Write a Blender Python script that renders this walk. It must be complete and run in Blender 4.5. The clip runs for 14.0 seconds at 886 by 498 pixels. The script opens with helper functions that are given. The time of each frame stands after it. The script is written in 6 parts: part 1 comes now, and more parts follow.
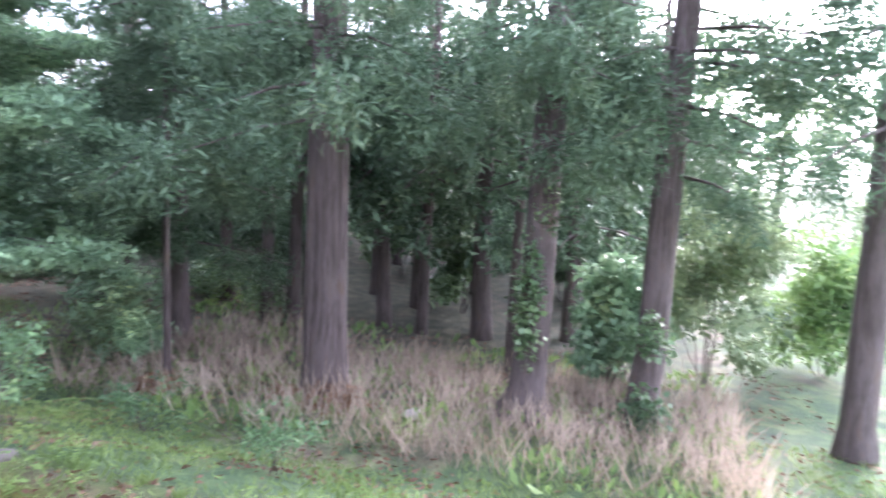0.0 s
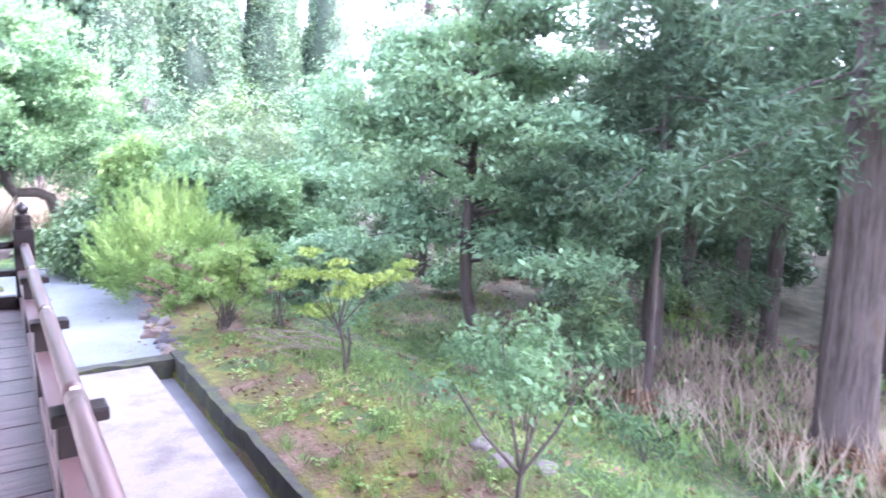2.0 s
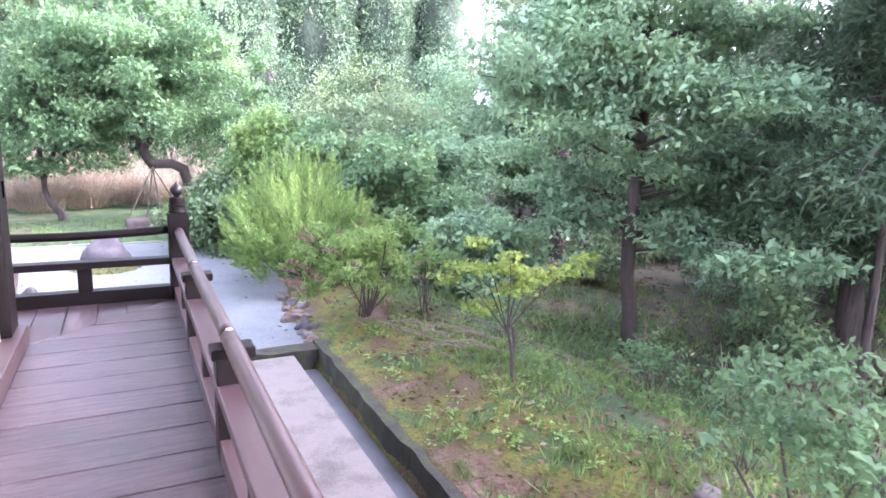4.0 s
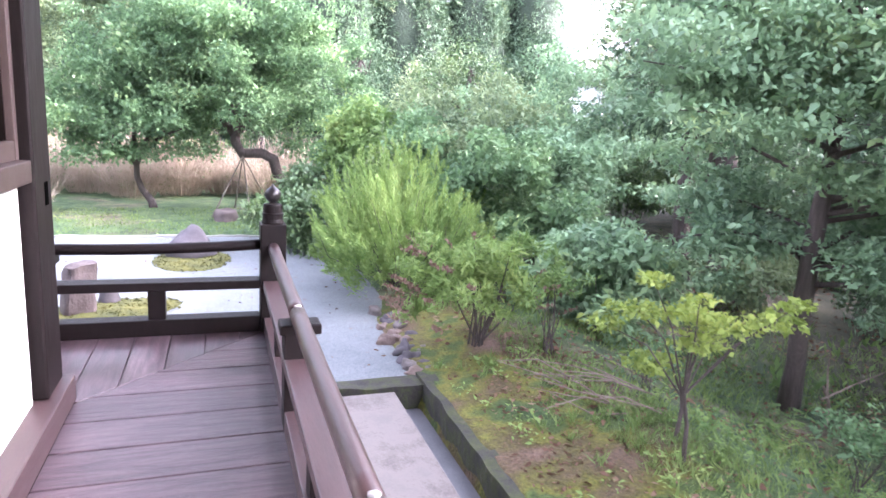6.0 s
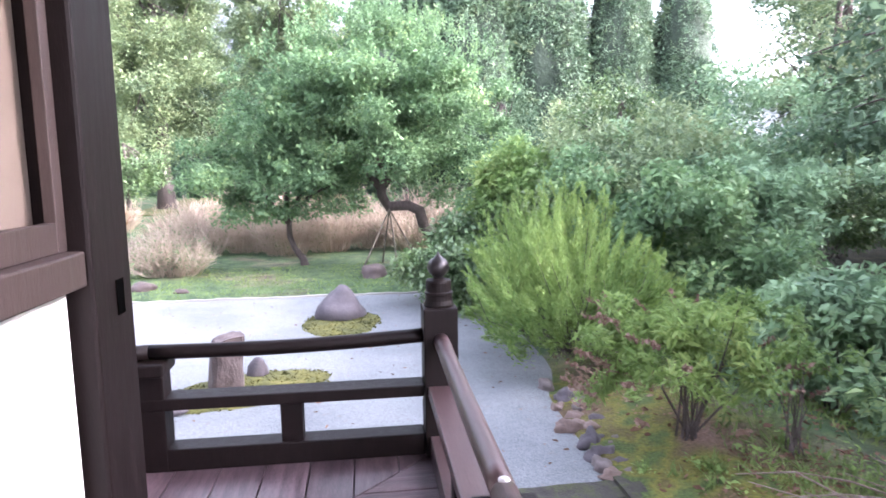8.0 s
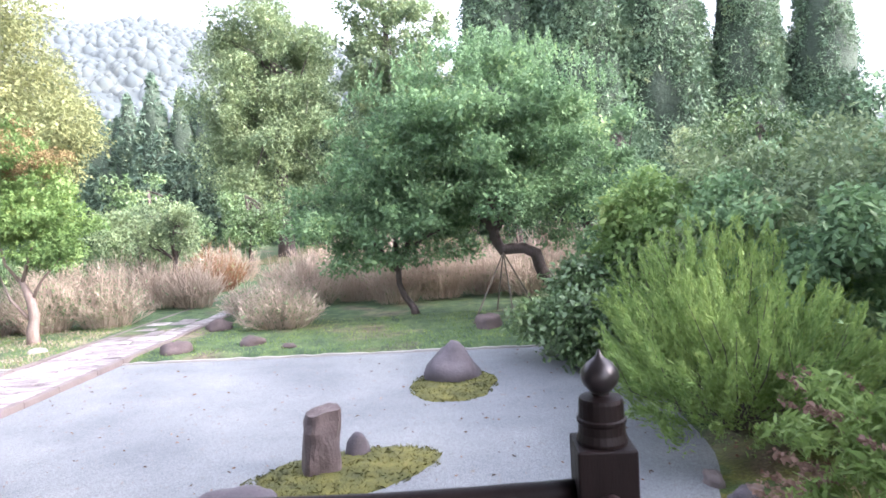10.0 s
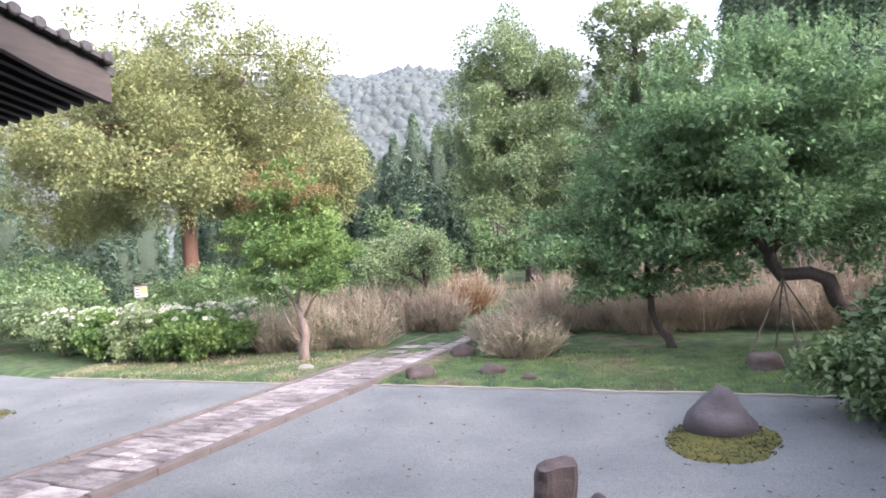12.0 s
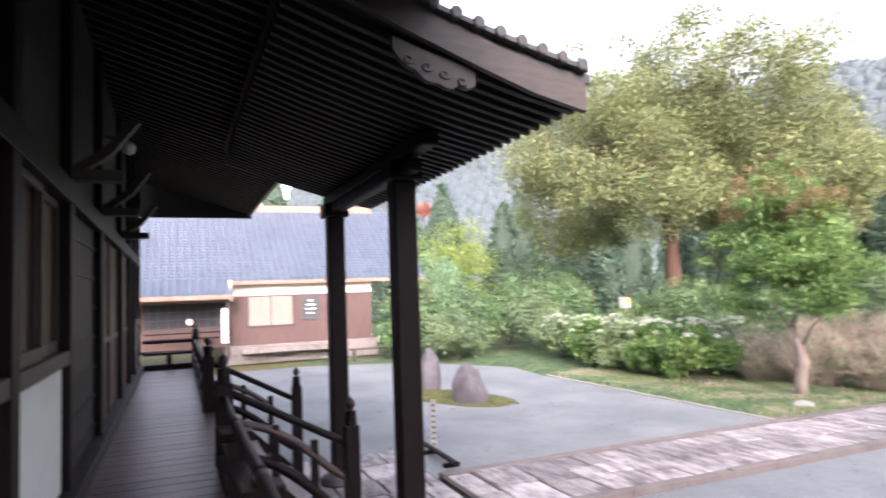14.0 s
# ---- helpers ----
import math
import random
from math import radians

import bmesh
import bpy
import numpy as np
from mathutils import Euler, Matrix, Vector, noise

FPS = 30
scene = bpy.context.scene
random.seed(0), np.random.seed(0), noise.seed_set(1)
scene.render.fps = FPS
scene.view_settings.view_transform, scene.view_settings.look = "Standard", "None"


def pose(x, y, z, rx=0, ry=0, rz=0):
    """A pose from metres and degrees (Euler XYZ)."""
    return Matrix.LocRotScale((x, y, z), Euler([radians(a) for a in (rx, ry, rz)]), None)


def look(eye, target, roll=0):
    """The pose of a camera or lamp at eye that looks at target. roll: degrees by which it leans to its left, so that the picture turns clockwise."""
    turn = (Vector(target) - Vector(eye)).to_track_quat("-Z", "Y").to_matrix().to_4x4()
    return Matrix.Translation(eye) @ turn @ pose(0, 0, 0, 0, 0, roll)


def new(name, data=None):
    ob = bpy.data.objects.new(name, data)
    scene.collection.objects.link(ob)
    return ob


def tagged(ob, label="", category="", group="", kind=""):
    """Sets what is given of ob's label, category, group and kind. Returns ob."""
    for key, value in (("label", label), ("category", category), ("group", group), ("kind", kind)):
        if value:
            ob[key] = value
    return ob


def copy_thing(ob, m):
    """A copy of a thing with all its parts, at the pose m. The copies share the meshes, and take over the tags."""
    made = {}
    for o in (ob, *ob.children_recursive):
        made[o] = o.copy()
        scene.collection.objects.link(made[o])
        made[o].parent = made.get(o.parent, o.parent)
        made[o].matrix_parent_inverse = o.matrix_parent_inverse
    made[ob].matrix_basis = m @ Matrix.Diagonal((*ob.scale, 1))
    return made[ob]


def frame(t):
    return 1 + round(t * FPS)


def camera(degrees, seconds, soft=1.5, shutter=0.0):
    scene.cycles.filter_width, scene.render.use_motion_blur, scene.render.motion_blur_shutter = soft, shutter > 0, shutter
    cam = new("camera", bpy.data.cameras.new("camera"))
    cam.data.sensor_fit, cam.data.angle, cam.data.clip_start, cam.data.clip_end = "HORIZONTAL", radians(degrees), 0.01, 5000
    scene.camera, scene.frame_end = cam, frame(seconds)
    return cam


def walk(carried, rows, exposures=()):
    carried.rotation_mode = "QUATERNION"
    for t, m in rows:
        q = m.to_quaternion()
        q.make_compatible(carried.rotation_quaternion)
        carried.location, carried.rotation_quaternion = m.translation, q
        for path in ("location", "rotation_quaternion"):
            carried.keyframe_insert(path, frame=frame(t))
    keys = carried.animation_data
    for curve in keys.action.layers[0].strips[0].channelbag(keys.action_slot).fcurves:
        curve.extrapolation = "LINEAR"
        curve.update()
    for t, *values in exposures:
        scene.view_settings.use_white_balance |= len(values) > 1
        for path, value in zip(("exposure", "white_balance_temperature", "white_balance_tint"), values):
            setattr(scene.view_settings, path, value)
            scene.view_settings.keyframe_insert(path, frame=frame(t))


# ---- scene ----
cam = camera(70.0, 14.0, 1.6, 0.35)

PATH = [
    (0, (-0.139, -8.112, 1.351), (1.748, -7.492, 1.118), 2.6),
    (0.5, (-0.135, -7.811, 1.31), (1.576, -6.802, 1.076), 2.9),
    (1, (-0.151, -7.488, 1.329), (1.334, -6.173, 1.071), 0.3),
    (1.5, (-0.215, -7.196, 1.368), (1.102, -5.712, 1.114), -1.0),
    (2, (-0.192, -6.861, 1.376), (0.956, -5.244, 1.116), 1.5),
    (2.5, (-0.21, -6.562, 1.382), (0.766, -4.84, 1.101), 2.6),
    (5, (-0.395, -4.903, 1.423), (0.449, -3.131, 1.038), 2.1),
    (5.5, (-0.349, -4.511, 1.405), (0.408, -2.702, 1.016), 3.4),
    (6, (-0.321, -4.188, 1.394), (0.342, -2.341, 1.011), 3.3),
    (6.5, (-0.322, -3.817, 1.385), (0.327, -1.959, 1.025), 4.7),
    (7, (-0.332, -3.543, 1.387), (0.251, -1.659, 1.05), 4.3),
    (7.5, (-0.316, -3.191, 1.376), (0.08, -1.251, 1.095), 0.4),
    (8, (-0.326, -2.921, 1.36), (-0.09, -0.952, 1.103), -0.9),
    (10.5, (-0.31, -1.469, 1.371), (-0.461, 0.524, 1.3), -3.0),
    (11, (-0.332, -1.227, 1.359), (-0.591, 0.756, 1.331), -1.8),
    (11.5, (-0.338, -0.983, 1.354), (-1.003, 0.903, 1.355), -2.0),
    (12, (-0.391, -0.838, 1.324), (-1.248, 0.969, 1.335), -4.3),
    (12.5, (-0.48, -0.662, 1.301), (-1.462, 1.081, 1.336), -0.0),
    (13, (-0.531, -0.534, 1.312), (-1.7, 1.087, 1.39), 0.1),
    (13.5, (-0.693, -0.393, 1.32), (-2.285, 0.814, 1.419), -0.1),
    (14, (-0.83, -0.354, 1.358), (-2.668, 0.423, 1.494), -2.1),
]
EXPOSURES = [(0.0, 4.0, 5600, 26), (0.5, 4.7, 5600, 26), (1.5, 5.0, 5450, 27), (2.6, 4.45, 5400, 30), (5.0, 4.25, 5850, 28), (8.0, 3.78, 5850, 25), (10.5, 3.18, 5950, 21), (11.0, 3.18, 5980, 21), (11.5, 2.8, 6050, 21), (12.0, 2.52, 6100, 21), (14.0, 2.55, 6150, 22)]
walk(cam, [(t, look(eye, target, roll)) for t, eye, target, roll in PATH], EXPOSURES)

# ---- light ----
world = bpy.data.worlds.new("sky")
scene.world = world
world.use_nodes = True
wn = world.node_tree
sky = wn.nodes.new("ShaderNodeTexSky")
sky.sky_type = "NISHITA"
sky.sun_disc = False
sky.sun_elevation = radians(25)
sky.sun_rotation = radians(105)
sky.air_density = 1.0
sky.dust_density = 4.0
veil = wn.nodes.new("ShaderNodeHueSaturation")
veil.inputs["Saturation"].default_value = 0.30
wn.links.new(sky.outputs[0], veil.inputs["Color"])
wn.links.new(veil.outputs[0], wn.nodes["Background"].inputs["Color"])
wn.nodes["Background"].inputs["Strength"].default_value = 0.15

sun_data = bpy.data.lights.new("sun", "SUN")
sun_data.energy, sun_data.angle, sun_data.color = 0.55, radians(14), (1.0, 0.82, 0.62)
sun = new("sun", sun_data)
sun.matrix_world = look((60, -18, 30), (0, 0, 0))

# ---- materials ----


def material(name):
    m = bpy.data.materials.new(name)
    m.use_nodes = True
    return m, m.node_tree.nodes, m.node_tree.links, m.node_tree.nodes["Principled BSDF"]


def ramp_between(nodes, links, fac, stops):
    r = nodes.new("ShaderNodeValToRGB")
    el = r.color_ramp.elements
    while len(el) < len(stops):
        el.new(0.5)
    for e, (p, c) in zip(el, stops):
        e.position, e.color = p, (*c, 1)
    links.new(fac, r.inputs[0])
    return r.outputs[0]


def noise_node(nodes, links, coord, scale, detail=4.0, stretch=None, rough=0.55):
    n = nodes.new("ShaderNodeTexNoise")
    n.inputs["Scale"].default_value, n.inputs["Detail"].default_value = scale, detail
    n.inputs["Roughness"].default_value = rough
    if stretch:
        mp = nodes.new("ShaderNodeMapping")
        mp.inputs["Scale"].default_value = stretch
        links.new(coord, mp.inputs[0])
        links.new(mp.outputs[0], n.inputs["Vector"])
    else:
        links.new(coord, n.inputs["Vector"])
    return n.outputs["Fac"]


def mix(nodes, links, fac, a, b, kind="MIX"):
    m = nodes.new("ShaderNodeMix")
    m.data_type, m.blend_type = "RGBA", kind
    for sock, v in ((m.inputs[0], fac), (m.inputs[6], a), (m.inputs[7], b)):
        if isinstance(v, (int, float)):
            sock.default_value = v
        elif isinstance(v, tuple):
            sock.default_value = (*v, 1)
        else:
            links.new(v, sock)
    return m.outputs[2]


def bump(nodes, links, bsdf, height, strength, distance):
    b = nodes.new("ShaderNodeBump")
    b.inputs["Strength"].default_value, b.inputs["Distance"].default_value = strength, distance
    links.new(height, b.inputs["Height"])
    links.new(b.outputs[0], bsdf.inputs["Normal"])


def surface(name, stops, scale, rough, fine=60.0, bump_h=0.006, stretch=None, vary=0.0, metal=0.0, big=0.6, bump_s=0.6, spec=0.5):
    """Two scales of noise over a colour ramp, fine grain as relief, and a tone of its own for each piece."""
    m, nodes, links, b = material(name)
    co = nodes.new("ShaderNodeTexCoord").outputs["Object"]
    if not vary:
        co = nodes.new("ShaderNodeNewGeometry").outputs["Position"]
    n1 = noise_node(nodes, links, co, scale, 5, stretch)
    n2 = noise_node(nodes, links, co, fine, 3, stretch)
    n3 = noise_node(nodes, links, co, big, 3)
    f = nodes.new("ShaderNodeMath")
    f.operation = "MULTIPLY_ADD"
    links.new(n2, f.inputs[0])
    f.inputs[1].default_value = 0.45
    links.new(n1, f.inputs[2])
    f2 = nodes.new("ShaderNodeMath")
    f2.operation = "MULTIPLY_ADD"
    links.new(n3, f2.inputs[0])
    f2.inputs[1].default_value = 0.4
    links.new(f.outputs[0], f2.inputs[2])
    f3 = nodes.new("ShaderNodeMath")
    f3.operation = "MULTIPLY"
    links.new(f2.outputs[0], f3.inputs[0])
    f3.inputs[1].default_value = 0.54
    col = ramp_between(nodes, links, f3.outputs[0], stops)
    if vary:
        oi = nodes.new("ShaderNodeObjectInfo")
        mr = nodes.new("ShaderNodeMapRange")
        mr.inputs[3].default_value, mr.inputs[4].default_value = 1 - vary, 1 + vary
        links.new(oi.outputs["Random"], mr.inputs[0])
        hs = nodes.new("ShaderNodeHueSaturation")
        links.new(mr.outputs[0], hs.inputs["Value"])
        links.new(col, hs.inputs["Color"])
        col = hs.outputs[0]
    links.new(col, b.inputs["Base Color"])
    rr = nodes.new("ShaderNodeMapRange")
    rr.inputs[3].default_value, rr.inputs[4].default_value = max(rough - 0.12, 0.05), min(rough + 0.12, 1)
    links.new(n1, rr.inputs[0])
    links.new(rr.outputs[0], b.inputs["Roughness"])
    b.inputs["Metallic"].default_value = metal
    b.inputs["Specular IOR Level"].default_value = spec
    bump(nodes, links, b, f.outputs[0], bump_s, bump_h)
    return m


def leafy(name, dark, light, tip=None, rough=0.5, through_light=0.45, gloss=0.28):
    """Leaves: a tone of its own for each leaf, patches over the crown, some light let through."""
    m, nodes, links, b = material(name)
    geo = nodes.new("ShaderNodeNewGeometry")
    pos = geo.outputs["Position"]
    n = noise_node(nodes, links, pos, 0.9, 3)
    f = nodes.new("ShaderNodeMath")
    f.operation = "MULTIPLY_ADD"
    links.new(geo.outputs["Random Per Island"], f.inputs[0])
    f.inputs[1].default_value = 0.26
    s = nodes.new("ShaderNodeMath")
    s.operation = "MULTIPLY_ADD"
    links.new(n, s.inputs[0])
    s.inputs[1].default_value, s.inputs[2].default_value = 1.15, -0.20
    links.new(s.outputs[0], f.inputs[2])
    stops = [(0.1, dark), (0.65, light)] + ([(0.95, tip)] if tip else [])
    col = ramp_between(nodes, links, f.outputs[0], stops)
    links.new(col, b.inputs["Base Color"])
    b.inputs["Roughness"].default_value = rough
    b.inputs["Specular IOR Level"].default_value = gloss
    tr = nodes.new("ShaderNodeBsdfTranslucent")
    links.new(col, tr.inputs["Color"])
    ms = nodes.new("ShaderNodeMixShader")
    ms.inputs[0].default_value = 0.85 * through_light
    links.new(b.outputs[0], ms.inputs[1])
    links.new(tr.outputs[0], ms.inputs[2])
    links.new(ms.outputs[0], nodes["Material Output"].inputs["Surface"])
    return m


DECK = surface("deck_wood", [(0.30, (0.020, 0.013, 0.016)), (0.44, (0.062, 0.040, 0.048)), (0.54, (0.112, 0.075, 0.086)), (0.64, (0.165, 0.115, 0.128)), (0.75, (0.25, 0.185, 0.20))], 5, 0.34, 45, 0.005, (0.6, 6, 6), 0.22, bump_s=0.8)
DECK_Y = surface("deck_wood_front", [(0.30, (0.020, 0.013, 0.016)), (0.44, (0.062, 0.040, 0.048)), (0.54, (0.112, 0.075, 0.086)), (0.64, (0.165, 0.115, 0.128)), (0.75, (0.25, 0.185, 0.20))], 5, 0.34, 45, 0.005, (6, 0.6, 6), 0.22, bump_s=0.8)
DARKWOOD = surface("dark_stained_wood", [(0.3, (0.004, 0.002, 0.002)), (0.55, (0.009, 0.005, 0.005)), (0.8, (0.021, 0.013, 0.012))], 7, 0.55, 60, 0.003, (4, 4, 0.7), spec=0.2)
RAILWOOD = surface("worn_brown_rail_wood", [(0.3, (0.038, 0.021, 0.022)), (0.55, (0.068, 0.040, 0.041)), (0.8, (0.108, 0.071, 0.074))], 6, 0.42, 50, 0.002, (7, 0.7, 7))
# near-black wood for soffits, rafters, wall backing and dark panels
BLACKWOOD = surface("near_black_wood", [(0.3, (0.006, 0.004, 0.004)), (0.6, (0.012, 0.010, 0.009)), (0.85, (0.028, 0.023, 0.022))], 4, 0.65, 40, 0.003)
FASCIA = surface("grey_brown_fascia_wood", [(0.3, (0.038, 0.028, 0.025)), (0.6, (0.075, 0.058, 0.051)), (0.85, (0.135, 0.109, 0.098))], 5, 0.6, 50, 0.002, (1, 1, 6))
WINWOOD = surface("reddish_window_wood", [(0.3, (0.029, 0.018, 0.016)), (0.6, (0.052, 0.034, 0.031)), (0.85, (0.079, 0.058, 0.053))], 5, 0.5, 50, 0.002, (6, 6, 0.8))
PLASTER = surface("white_plaster", [(0.25, (0.70, 0.68, 0.64)), (0.5, (0.79, 0.78, 0.75)), (0.8, (0.83, 0.82, 0.80))], 3, 0.85, 120, 0.002)
CURTAIN = surface("beige_curtain", [(0.3, (0.146, 0.109, 0.087)), (0.6, (0.181, 0.139, 0.113)), (0.8, (0.209, 0.167, 0.142))], 2, 0.9, 90, 0.004, (6, 6, 0.4))
PALECURTAIN = surface("pale_curtain", [(0.3, (0.19, 0.145, 0.115)), (0.6, (0.25, 0.20, 0.165)), (0.8, (0.30, 0.25, 0.21))], 2, 0.9, 60, 0.004, (6, 6, 0.4))
CONCRETE = surface("pale_concrete", [(0.28, (0.070, 0.056, 0.050)), (0.42, (0.140, 0.116, 0.106)), (0.52, (0.205, 0.174, 0.158)), (0.62, (0.175, 0.152, 0.140)), (0.8, (0.275, 0.243, 0.222))], 3.0, 0.8, 55, 0.004, big=1.1)
GUTTER = surface("wet_grey_concrete", [(0.25, (0.045, 0.044, 0.046)), (0.5, (0.11, 0.108, 0.115)), (0.8, (0.19, 0.188, 0.20))], 2.5, 0.55, 60, 0.003)
MOSSWALL = surface("mossy_dark_concrete", [(0.30, (0.012, 0.012, 0.010)), (0.46, (0.040, 0.036, 0.030)), (0.56, (0.052, 0.062, 0.022)), (0.66, (0.105, 0.085, 0.070)), (0.85, (0.20, 0.17, 0.15))], 7, 0.9, 60, 0.025)
def gravel_material():
    """Fine blue-grey grit: each grain its own tone, damp patches and darker specks."""
    m, nodes, links, b = material("blue_grey_gravel")
    pos = nodes.new("ShaderNodeNewGeometry").outputs["Position"]
    v = nodes.new("ShaderNodeTexVoronoi")
    v.inputs["Scale"].default_value = 95
    links.new(pos, v.inputs["Vector"])
    grain = nodes.new("ShaderNodeSeparateColor")
    links.new(v.outputs["Color"], grain.inputs[0])
    patch = noise_node(nodes, links, pos, 0.7, 5)
    tone = ramp_between(nodes, links, patch, [(0.3, (0.126, 0.138, 0.147)), (0.5, (0.165, 0.177, 0.184)), (0.7, (0.202, 0.212, 0.214))])
    each = ramp_between(nodes, links, grain.outputs[0], [(0.0, (0.72, 0.72, 0.72)), (0.5, (1.0, 1.0, 1.0)), (1.0, (1.25, 1.25, 1.25))])
    c = mix(nodes, links, 1.0, tone, each, "MULTIPLY")
    speck = noise_node(nodes, links, pos, 7.0, 4, None, 0.7)
    dirt = ramp_between(nodes, links, speck, [(0.62, (0, 0, 0)), (0.72, (1, 1, 1))])
    c = mix(nodes, links, dirt, c, (0.15, 0.125, 0.11))
    links.new(c, b.inputs["Base Color"])
    b.inputs["Roughness"].default_value = 0.95
    bump(nodes, links, b, v.outputs["Distance"], 0.45, 0.008)
    return m


GRAVEL = gravel_material()
PAVING = surface("pinkish_stone_slab", [(0.32, (0.05, 0.040, 0.044)), (0.43, (0.14, 0.116, 0.120)), (0.52, (0.27, 0.240, 0.238)), (0.62, (0.38, 0.35, 0.345)), (0.8, (0.48, 0.45, 0.44))], 3.2, 0.75, 40, 0.008, (1, 2.6, 1), 0.34)
PAVEBED = surface("path_bed", [(0.3, (0.035, 0.030, 0.027)), (0.7, (0.085, 0.07, 0.06))], 4, 0.9, 60, 0.01)
KERB = surface("reddish_kerb_stone", [(0.3, (0.092, 0.073, 0.069)), (0.6, (0.167, 0.140, 0.133)), (0.85, (0.246, 0.223, 0.218))], 3, 0.8, 60, 0.006)
PALEKERB = surface("pale_edging_stone", [(0.3, (0.225, 0.217, 0.195)), (0.7, (0.375, 0.360, 0.338))], 3, 0.85, 60, 0.006)
ROCK = surface("purple_grey_rock", [(0.25, (0.037, 0.032, 0.037)), (0.5, (0.085, 0.073, 0.083)), (0.8, (0.170, 0.154, 0.163))], 4, 0.8, 40, 0.02)
ROCKTAN = surface("tan_faced_rock", [(0.25, (0.075, 0.05, 0.045)), (0.5, (0.19, 0.135, 0.115)), (0.8, (0.36, 0.28, 0.24))], 4, 0.8, 40, 0.02)
ROCKDARK = surface("dark_purple_brown_rock", [(0.25, (0.040, 0.030, 0.030)), (0.5, (0.090, 0.068, 0.066)), (0.75, (0.16, 0.125, 0.115)), (0.9, (0.28, 0.21, 0.17))], 4, 0.8, 40, 0.02)
MOSS = surface("yellow_green_moss", [(0.25, (0.026, 0.028, 0.011)), (0.45, (0.07, 0.075, 0.018)), (0.58, (0.125, 0.118, 0.028)), (0.8, (0.20, 0.16, 0.06))], 5, 0.95, 60, 0.03)
BARK = surface("grey_brown_bark", [(0.25, (0.034, 0.026, 0.022)), (0.5, (0.079, 0.061, 0.056)), (0.8, (0.150, 0.124, 0.116))], 6, 0.9, 40, 0.03, (5, 5, 0.5))
REDBARK = surface("reddish_cedar_bark", [(0.30, (0.022, 0.016, 0.014)), (0.45, (0.066, 0.048, 0.043)), (0.55, (0.115, 0.092, 0.088)), (0.62, (0.100, 0.066, 0.046)), (0.8, (0.200, 0.180, 0.182))], 5, 0.9, 26, 0.06, (4, 4, 0.3), big=1.6)
RUSTBARK = surface("rust_brown_bark", [(0.25, (0.060, 0.030, 0.022)), (0.5, (0.130, 0.066, 0.048)), (0.8, (0.210, 0.125, 0.095))], 6, 0.9, 20, 0.04, (5, 5, 0.5))
PALEBARK = surface("pale_smooth_bark", [(0.25, (0.096, 0.063, 0.051)), (0.5, (0.192, 0.144, 0.120)), (0.8, (0.312, 0.264, 0.234))], 6, 0.7, 30, 0.01, (3, 3, 0.8))
TILE = surface("blue_grey_roof_tile", [(0.3, (0.046, 0.058, 0.082)), (0.6, (0.082, 0.098, 0.128)), (0.85, (0.130, 0.145, 0.175))], 2, 0.4, 30, 0.003)
ROOFMETAL = surface("dark_roof_covering", [(0.3, (0.03, 0.028, 0.028)), (0.6, (0.065, 0.06, 0.06)), (0.85, (0.13, 0.115, 0.11))], 5, 0.55, 40, 0.004)
BROWNBOARD = surface("brown_wall_board", [(0.3, (0.055, 0.028, 0.024)), (0.6, (0.092, 0.050, 0.042)), (0.85, (0.135, 0.080, 0.068))], 3, 0.7, 40, 0.003, (4, 4, 0.6))
WARMPLASTER = surface("cream_plaster", [(0.3, (0.74, 0.64, 0.53)), (0.7, (0.80, 0.72, 0.62))], 2, 0.85, 60, 0.002)
RIDGE = surface("terracotta_ridge", [(0.3, (0.22, 0.09, 0.06)), (0.7, (0.38, 0.19, 0.13))], 4, 0.6, 40, 0.004)
BAMBOO = surface("weathered_pole", [(0.3, (0.05, 0.045, 0.035)), (0.7, (0.14, 0.12, 0.09))], 6, 0.7, 40, 0.003)
METALCAP, _n, _l, _b = material("dark_bronze_cap")
_b.inputs["Metallic"].default_value, _b.inputs["Roughness"].default_value = 0.55, 0.32
_b.inputs["Base Color"].default_value = (0.045, 0.04, 0.042, 1)
NAIL, _n, _l, _b = material("pale_metal_cap")
_b.inputs["Metallic"].default_value, _b.inputs["Roughness"].default_value = 0.7, 0.35
_b.inputs["Base Color"].default_value = (0.55, 0.52, 0.5, 1)
GLASS, _n, _l, _b = material("dim_window_glass")
_b.inputs["Base Color"].default_value, _b.inputs["Roughness"].default_value = (0.05, 0.05, 0.055, 1), 0.08
PAPER = surface("white_sign_paint", [(0.3, (0.74, 0.73, 0.71)), (0.7, (0.82, 0.81, 0.8))], 3, 0.7, 60, 0.001)
ORANGE = surface("orange_sign_paint", [(0.3, (0.55, 0.2, 0.08)), (0.7, (0.65, 0.28, 0.12))], 3, 0.6, 60, 0.001)
# black without shine, stands in for the shade inside a hollow
HOLLOW_SHADE = surface("painted_hollow_shade", [(0.3, (0.001, 0.001, 0.001)), (0.7, (0.003, 0.003, 0.003))], 3, 0.9, 60, 0.001, spec=0.0)
INK = surface("dark_ink", [(0.3, (0.03, 0.03, 0.03)), (0.7, (0.06, 0.06, 0.06))], 3, 0.6, 60, 0.001)

